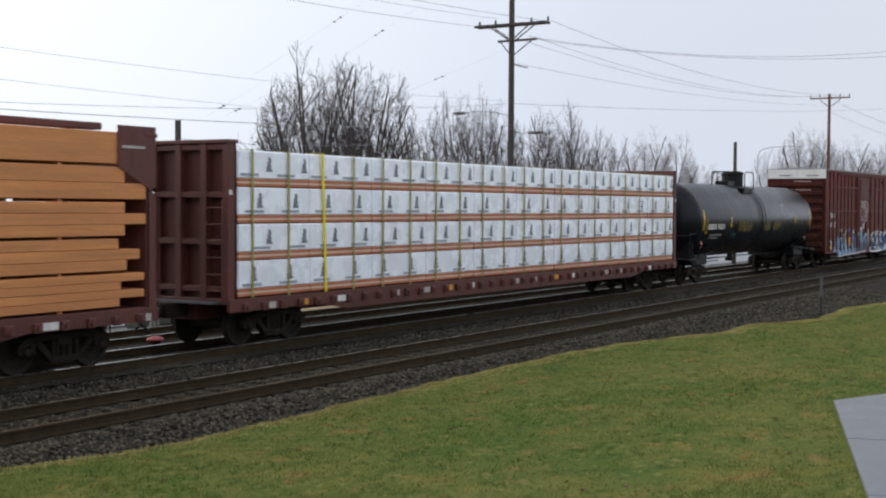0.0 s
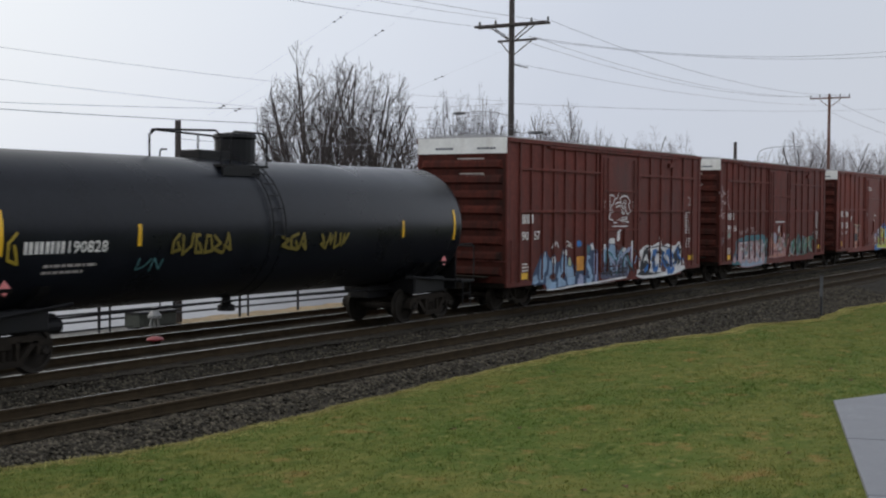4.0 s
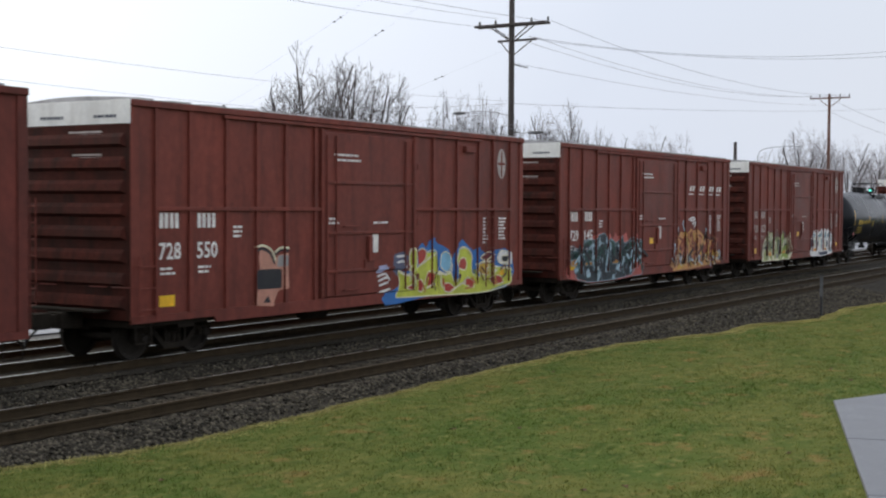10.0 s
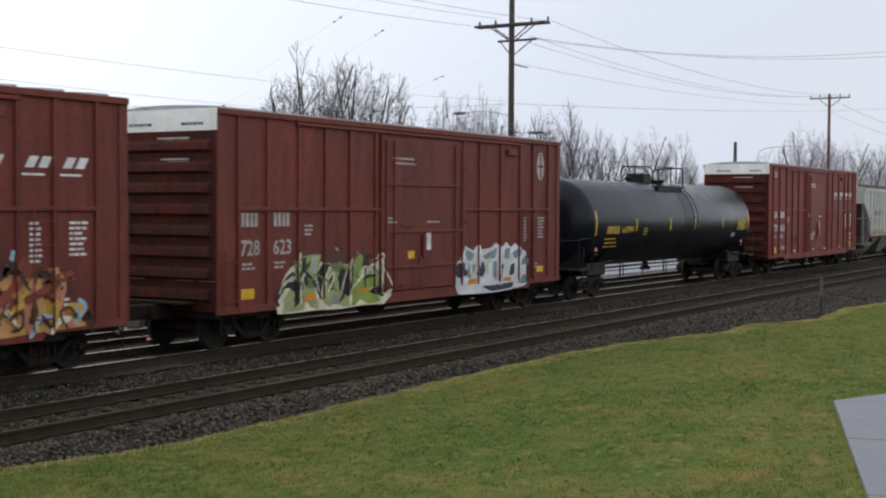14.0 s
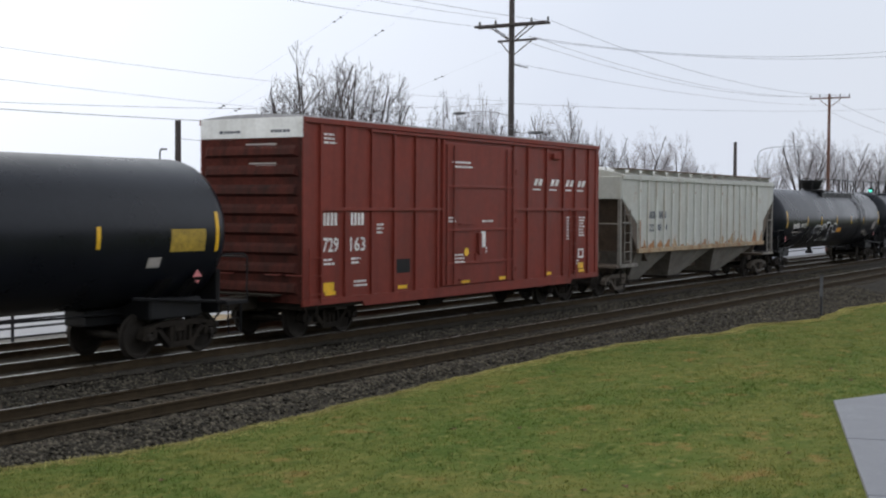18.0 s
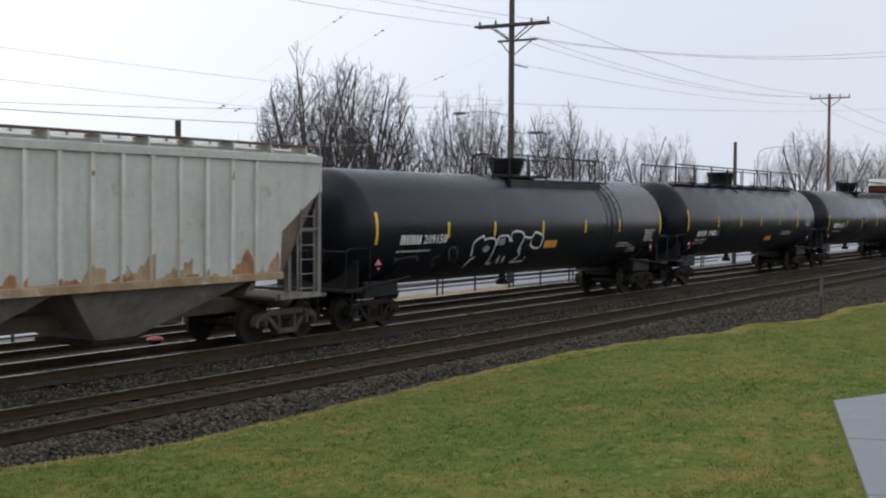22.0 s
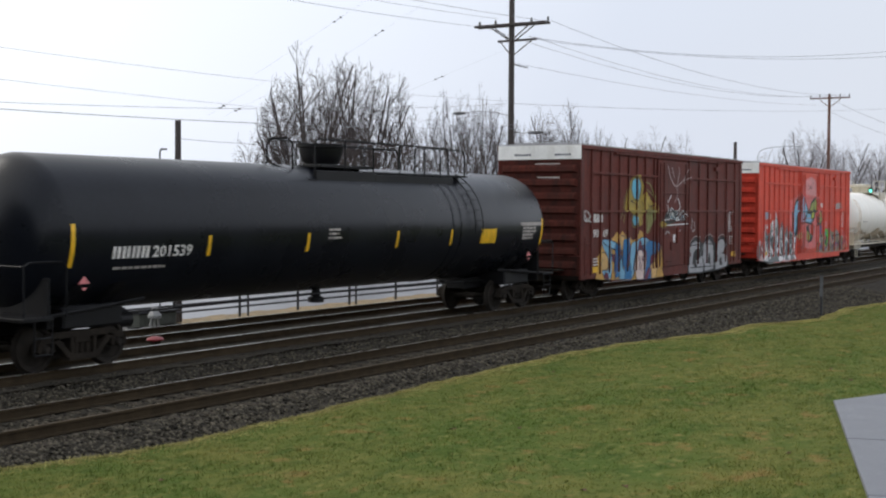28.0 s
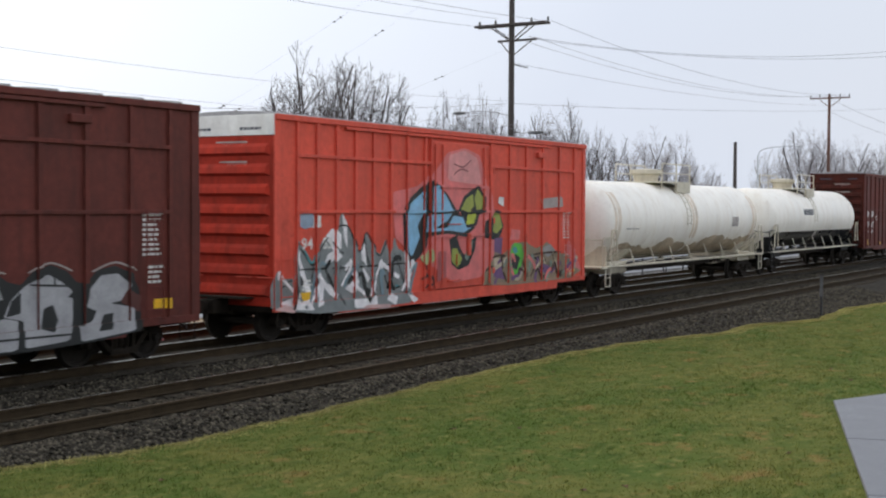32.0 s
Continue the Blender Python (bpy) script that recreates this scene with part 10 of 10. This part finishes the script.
l15, put = boxcar(293.98, "western", BOX_RED, "bright red high boxcar with silver, blue and purple graffiti")
western_marks(l15, put, "94", "83")
p = Piece(l15, put, "spiky grey and white graffiti with black edges", rim=None)
p.fill("graffiti", C_GREYG, (-0.08, 0.81), (-0.12, 1.28), (0.08, 1.65), (0.27, 1.45), (0.67, 1.47), (0.75, 2.00), (0.83, 2.31), (1.08, 2.11), (1.41, 1.77), (1.71, 2.23), (1.93, 2.38), (2.19, 2.24), (2.36, 2.68), (2.50, 2.93), (2.77, 2.61), (3.14, 2.06), (3.28, 2.00), (3.47, 2.46), (3.95, 1.96), (4.10, 1.90), (4.34, 2.26), (4.50, 1.92), (4.75, 2.30), (4.90, 2.02), (5.16, 1.93), (5.48, 1.57), (5.54, 0.63), (3.29, 0.59), (1.50, 0.61))
p.fill("fill", C_WHITE, (0.79, 1.84), (0.83, 2.12), (0.96, 1.84), (1.21, 1.34), (1.46, 0.97), (1.33, 0.80), (1.08, 1.22))
p.fill("fill", C_WHITE, (1.88, 2.38), (2.14, 2.56), (2.50, 2.41), (2.50, 2.08), (2.19, 2.01))
p.fill("fill", C_WHITE, (1.97, 1.96), (2.37, 2.08), (2.55, 1.88), (2.15, 1.72), (1.80, 1.71))
p.fill("fill", C_WHITE, (2.59, 1.65), (2.82, 1.78), (3.15, 1.39), (3.24, 1.25), (2.96, 0.99), (2.64, 1.12), (2.96, 1.33))
p.fill("fill", C_WHITE, (0.23, 0.94), (0.67, 1.02), (1.29, 0.90), (1.42, 0.69), (0.27, 0.79))
p.fill("fill", C_WHITE, (3.28, 2.06), (3.47, 2.22), (3.52, 1.64), (3.76, 1.36), (3.57, 1.23), (3.38, 1.51))
p.fill("fill", C_WHITE, (2.96, 0.86), (3.77, 0.84), (3.86, 1.15), (3.67, 1.29), (3.91, 1.08), (3.96, 0.59), (3.01, 0.64))
p.fill("fill", C_WHITE, (5.15, 2.58), (5.26, 2.07), (5.32, 1.72), (5.49, 0.85), (5.81, 0.69), (5.59, 0.61), (5.27, 0.86))
p.fill("fill", C_WHITE, (4.51, 0.93), (4.86, 0.81), (4.76, 0.61), (4.36, 0.77))
p.fill("fill", C_WHITE, (2.52, 2.93), (2.72, 2.67), (2.73, 2.07), (2.59, 2.34))
p.fill("fill", C_WHITE, (1.71, 1.32), (2.11, 1.24), (2.29, 0.90), (1.98, 1.05))
p.fill("fill", C_WHITE, (1.58, 1.58), (1.84, 1.25), (1.76, 0.80), (1.55, 0.75))
p.fill("fill", C_INK, (2.64, 1.34), (2.73, 1.61), (3.01, 1.37), (2.82, 1.20))
p.fill("fill", C_INK, (3.29, 0.97), (3.57, 1.12), (3.86, 0.94), (3.72, 0.81))
p.fill("fill", C_INK, (4.35, 1.05), (4.50, 1.26), (4.76, 1.10), (4.76, 0.96))
p.fill("fill", C_INK, (1.42, 1.33), (1.58, 1.58), (1.54, 1.07))
p.line("stroke", C_INK, 0.04, (0.27, 1.26), (0.71, 1.43), (1.08, 1.35))
p.line("stroke", C_INK, 0.04, (0.79, 2.25), (1.08, 1.99), (1.41, 1.72), (1.71, 2.10), (1.97, 2.35))
p.line("stroke", C_INK, 0.04, (2.28, 2.59), (2.77, 2.58), (3.14, 2.04), (3.33, 2.06), (3.52, 2.44), (3.95, 1.93), (4.15, 1.90), (4.39, 2.25))
p.line("stroke", C_INK, 0.04, (1.41, 1.72), (1.33, 1.34))
p.line("stroke", C_INK, 0.04, (2.14, 2.25), (2.37, 2.02), (2.59, 1.97))
p.line("stroke", C_INK, 0.04, (2.46, 1.68), (2.37, 1.16), (2.60, 0.74))
p.line("stroke", C_INK, 0.04, (3.42, 2.40), (3.52, 1.92), (3.67, 1.64))
p.line("stroke", C_INK, 0.04, (4.25, 1.48), (4.50, 1.05), (5.06, 1.07))
p.line("stroke", C_INK, 0.04, (4.75, 1.88), (5.17, 1.15), (5.01, 0.99))
p.line("stroke", C_INK, 0.04, (0.83, 1.64), (3.29, 1.62), (5.27, 1.64))
p.line("stroke", C_TEALB, 0.05, (1.08, 2.09), (1.33, 1.77), (1.54, 2.03))
p.line("stroke", C_TEALB, 0.05, (4.50, 1.47), (4.76, 1.10), (5.06, 1.16))
p.fill("fill", C_BLUSH, (3.29, 0.62), (3.53, 0.69), (4.51, 0.65), (4.51, 0.55))
p.fill("fill", C_BLUSH, (-0.04, 0.79), (0.27, 0.89), (0.76, 0.80), (0.67, 0.68))
p.fill("fill", C_STEELB, (0.85, 2.63), (0.87, 2.88), (1.41, 2.90), (1.41, 2.62), (1.08, 2.55))
wild(p, 11, 0.4, 5.7, 0.75, 1.8, (C_WHITE, C_INK, C_GREYG, C_WHITE, C_STEEL), 20, 0.10)
p = Piece(l15, put, "light blue and olive graffiti with black outlines on a pink cloud", 0.012)
p.fill("graffiti", C_PINKC, (4.75, 2.30), (4.63, 3.43), (5.78, 3.59), (6.59, 4.04), (7.15, 4.51), (8.03, 4.66), (8.83, 4.50), (9.28, 3.65), (9.61, 3.33), (9.96, 1.89), (9.00, 1.13), (7.49, 1.04), (6.34, 1.54), (5.53, 1.86))
p.fill("fill", C_BLUSHP, (7.16, 3.76), (7.21, 4.44), (8.03, 4.60), (8.71, 4.41), (8.97, 3.67))
p.fill("fill", C_INK, (5.16, 2.01), (5.10, 2.87), (5.30, 3.22), (5.99, 3.59), (6.48, 3.78), (6.77, 3.60), (7.17, 3.39), (7.58, 3.01), (7.82, 2.83), (8.42, 2.86), (8.61, 2.49), (8.06, 2.25), (7.18, 2.35), (6.33, 2.31), (6.01, 1.84), (5.53, 1.57), (5.32, 1.79))
p.fill("fill", C_SKYC, (5.29, 1.94), (5.23, 2.90), (5.46, 3.15), (6.10, 3.48), (6.11, 2.92), (5.79, 2.58), (5.90, 2.28), (5.53, 1.79))
p.fill("fill", C_SKYC, (6.38, 2.98), (6.43, 3.60), (6.65, 3.63), (7.11, 3.34), (7.46, 2.95), (7.18, 2.71), (6.55, 2.51))
p.fill("fill", C_SKYC, (6.11, 2.40), (6.22, 2.78), (6.44, 2.89), (6.44, 2.51), (7.12, 2.50), (7.46, 2.83), (7.82, 2.80), (8.36, 2.77), (8.43, 2.52), (8.00, 2.37), (7.18, 2.44))
p.fill("fill", C_INK, (7.70, 2.98), (7.99, 3.35), (8.41, 3.54), (8.72, 3.67), (9.23, 3.33), (9.17, 2.94), (8.85, 2.86), (8.67, 2.55), (8.18, 2.49), (7.94, 2.78))
p.fill("fill", C_LIMED, (7.82, 2.98), (8.11, 3.29), (8.47, 3.42), (8.54, 3.08), (8.24, 2.92))
p.fill("fill", C_LIMED, (8.54, 3.32), (8.72, 3.57), (9.04, 3.33), (8.98, 3.01), (8.67, 2.98))
p.fill("fill", C_LIMEB, (8.12, 2.58), (8.18, 2.86), (8.67, 2.89), (8.55, 2.61))
p.fill("fill", C_INK, (7.30, 1.96), (7.24, 2.19), (7.59, 2.33), (7.83, 1.94), (8.07, 1.71), (8.37, 2.16), (8.68, 2.27), (8.62, 1.92), (8.26, 1.47), (7.72, 1.37), (7.36, 1.53))
p.fill("fill", C_LIMED, (7.36, 1.62), (7.39, 1.96), (7.65, 1.95), (7.83, 1.67), (7.66, 1.43))
p.fill("fill", C_SAGE, (8.01, 1.69), (8.19, 1.94), (8.49, 2.18), (8.43, 1.93), (8.19, 1.60))
p.fill("fill", C_INK, (9.05, 2.23), (9.17, 2.67), (9.62, 2.82), (9.81, 3.01), (10.07, 2.93), (10.35, 2.53), (10.15, 2.21), (9.63, 2.14))
p.fill("fill", C_LIMED, (9.56, 2.38), (9.68, 2.92), (10.08, 2.89), (10.28, 2.50), (9.95, 2.31))
p.fill("fill", C_PLUM, (9.76, 1.82), (9.82, 2.18), (10.29, 2.21), (10.23, 1.72))
p.line("stroke", C_INK, 0.05, (6.00, 3.36), (6.27, 2.98), (6.11, 2.69))
p.line("stroke", C_INK, 0.05, (6.33, 2.89), (7.17, 2.92), (7.94, 2.98))
p.fill("fill", C_INK, (5.92, 2.60), (5.79, 2.49), (6.11, 2.40), (6.11, 2.57))
p.fill("fill", C_CHALK, (10.01, 3.18), (10.07, 3.37), (10.34, 3.34), (10.34, 3.08))
p.line("stroke", C_MAROON, 0.03, (7.45, 4.22), (7.92, 4.14), (8.34, 4.34))
p.line("stroke", C_MAROON, 0.03, (7.45, 3.92), (7.80, 4.08), (8.22, 4.03))
p.line("stroke", C_INK, 0.05, (6.12, 1.55), (6.24, 1.31), (6.46, 1.09), (6.07, 0.97))
p.line("stroke", C_INK, 0.05, (5.96, 1.19), (6.29, 1.28), (6.51, 1.09))
p.fill("fill", C_LIMEP, (5.90, 1.77), (6.39, 1.98), (6.56, 1.68), (6.12, 1.55))
p.fill("fill", C_ROSED, (6.63, 1.09), (6.67, 1.90), (7.07, 1.89), (7.08, 1.21))
p = Piece(l15, put, "tan, purple and green graffiti with dark marks", 0.004)
p.fill("graffiti", C_TAND, (9.01, 0.89), (9.37, 1.91), (9.76, 2.06), (10.29, 1.69), (10.70, 1.87), (10.97, 2.03), (11.67, 2.05), (12.40, 1.83), (13.14, 2.02), (13.92, 1.62), (14.72, 1.63), (14.94, 1.23), (15.57, 1.06), (14.74, 0.84), (10.65, 0.81))
p.fill("fill", C_GRASSG, (10.80, 1.87), (11.04, 2.03), (11.46, 1.99), (11.61, 1.68), (11.33, 1.03), (11.06, 0.91), (10.84, 1.21))
p.fill("fill", C_INK, (10.84, 1.62), (11.11, 1.70), (11.39, 1.59), (11.19, 1.23), (10.91, 1.31))
p.fill("fill", C_TEALB, (10.90, 1.87), (11.11, 1.93), (11.25, 1.76), (11.04, 1.70))
p.fill("fill", C_PLUM, (9.77, 1.10), (9.90, 1.49), (10.43, 1.39), (10.44, 0.98))
p.fill("fill", C_PLUM, (12.48, 1.15), (12.78, 1.37), (13.46, 1.25), (13.24, 1.03))
p.fill("fill", C_PLUM, (14.41, 1.25), (14.81, 1.41), (15.06, 1.22), (14.74, 1.06))
p.fill("fill", C_GREYT, (12.62, 1.82), (13.34, 1.95), (13.73, 1.71), (13.15, 1.53))
p.fill("fill", C_INK, (12.18, 1.56), (12.77, 1.61), (13.08, 1.47), (12.63, 1.41))
p.fill("fill", C_BARKD, (13.74, 0.92), (14.01, 1.17), (14.25, 1.08), (14.10, 0.91))
p.fill("fill", C_PINKC, (10.62, 2.12), (10.82, 2.44), (11.38, 2.39), (11.32, 2.11))
p.fill("fill", C_PINKC, (14.32, 1.78), (14.63, 2.04), (15.14, 1.58), (15.57, 1.02), (14.98, 1.23))
p.line("stroke", C_BARKD, 0.06, (9.64, 1.64), (10.29, 1.69), (10.63, 1.58))
p.line("stroke", C_BARKD, 0.06, (11.68, 1.60), (12.77, 1.68), (13.92, 1.69))
p.line("stroke", C_BARKD, 0.06, (12.05, 1.00), (12.41, 1.32), (12.78, 1.20))
p.line("stroke", C_BARKD, 0.06, (9.19, 1.28), (9.64, 1.42))
p.fill("fill", C_TANL, (9.70, 1.61), (10.30, 1.62), (10.30, 1.43), (9.84, 1.38))
p.fill("fill", C_WORN, (12.67, 3.32), (14.12, 3.41), (14.21, 3.09), (12.75, 3.02))
wild(p, 10, 9.9, 15.0, 0.8, 1.7, (C_PLUM, C_TANL, C_BARKD, C_TAND, C_SAGE, C_PINKC), 26, 0.11)

t16, put = tank_car(310.9, 18.2, TANK_WHITE, "cream-stained white tank car with side rails", "white", (), 4.02, 1.42, (1.7, 9.1, 16.5), gear_mat=TANK_CREAM)
small_print(t16, put, ((2.5, 2.3, 1.4, 1),), LETTER_GREY)
part("notice", put([rect(13.5, 14.3, 2.3, 2.7)], 0.006), LETTER_GREY, t16, "grey notice panel")


def grime_and_shade(c, put, x0, x1, z0, low, high, seed):
    """Road dirt plus painted underside shade low on a tank, with an uneven upper edge."""
    rnd, polys, x, t = random.Random(seed), [], x0, z0 + low
    while x < x1:
        e = min(x1, x + rnd.uniform(0.12, 0.4))
        u = min(z0 + high, max(z0 + low, t + rnd.uniform(-0.12, 0.12)))
        polys.append([(x, z0), (e, z0), (e, u), (x, t)])
        x, t = e, u
    part("dirt_band", put(polys, 0.003, 0.0), TANK_GRIME_SHADE, c, "brown dirt and painted shade along the lower side")


grime_and_shade(t16, put, 1.5, 16.7, 1.21, 0.35, 0.75, 5)
for x in (1.7, 9.1, 16.4):
    part("stain", put([rect(x - 0.25, x + 0.3, 1.9, 3.6, 0.05)], 0.0045), TANK_STAIN, t16, "tan rust stain beside a band")
t17, put = tank_car(329.1, 17.2, TANK_WHITE, "cream-stained white tank car with a dark lower skirt", "white", (), 4.02, 1.42, (8.6,), gear_mat=BLACK_STEEL)
part("skirt", put([rect(1.6, 15.6, 1.25, 1.95)], 0.004), TANK_BLACK, t17, "black-painted lower band")
part("logo", put(mark_polys(6.0, 2.75, 0.28, 0.3, 5, 0.04), 0.006), LETTER_DARK, t17, "dark block logo")
r18, put = boxcar(346.6, "main", BOX_DARK, "dark brown high boxcar with white lettering", band=False, strips=True)
main_marks(r18, put, "728", "417", "italic")


def motions():
    """The train rolls past; every wheelset turns with it."""
    times = [0.0, 4.0, 8.0, 12.0, 16.0, 20.0, 24.0, 28.0, 29.0, 29.5, 30.0, 30.5, 31.0, 31.5, 32.0]
    for thing, s in MOVING:
        z = thing.location.z
        walk(thing, [(t, pose(s - travelled(t), TRAIN_Y, z)) for t in times])
    steps = [k * 2 / FPS for k in range(int(32.0 * FPS / 2) + 1)]
    for w, dx in WHEELSETS:
        walk(w, [(t, pose(dx, 0, WHEEL_R + 0.002, 0, -math.degrees(travelled(t) / WHEEL_R) % 360.0, 0)) for t in steps])


motions()
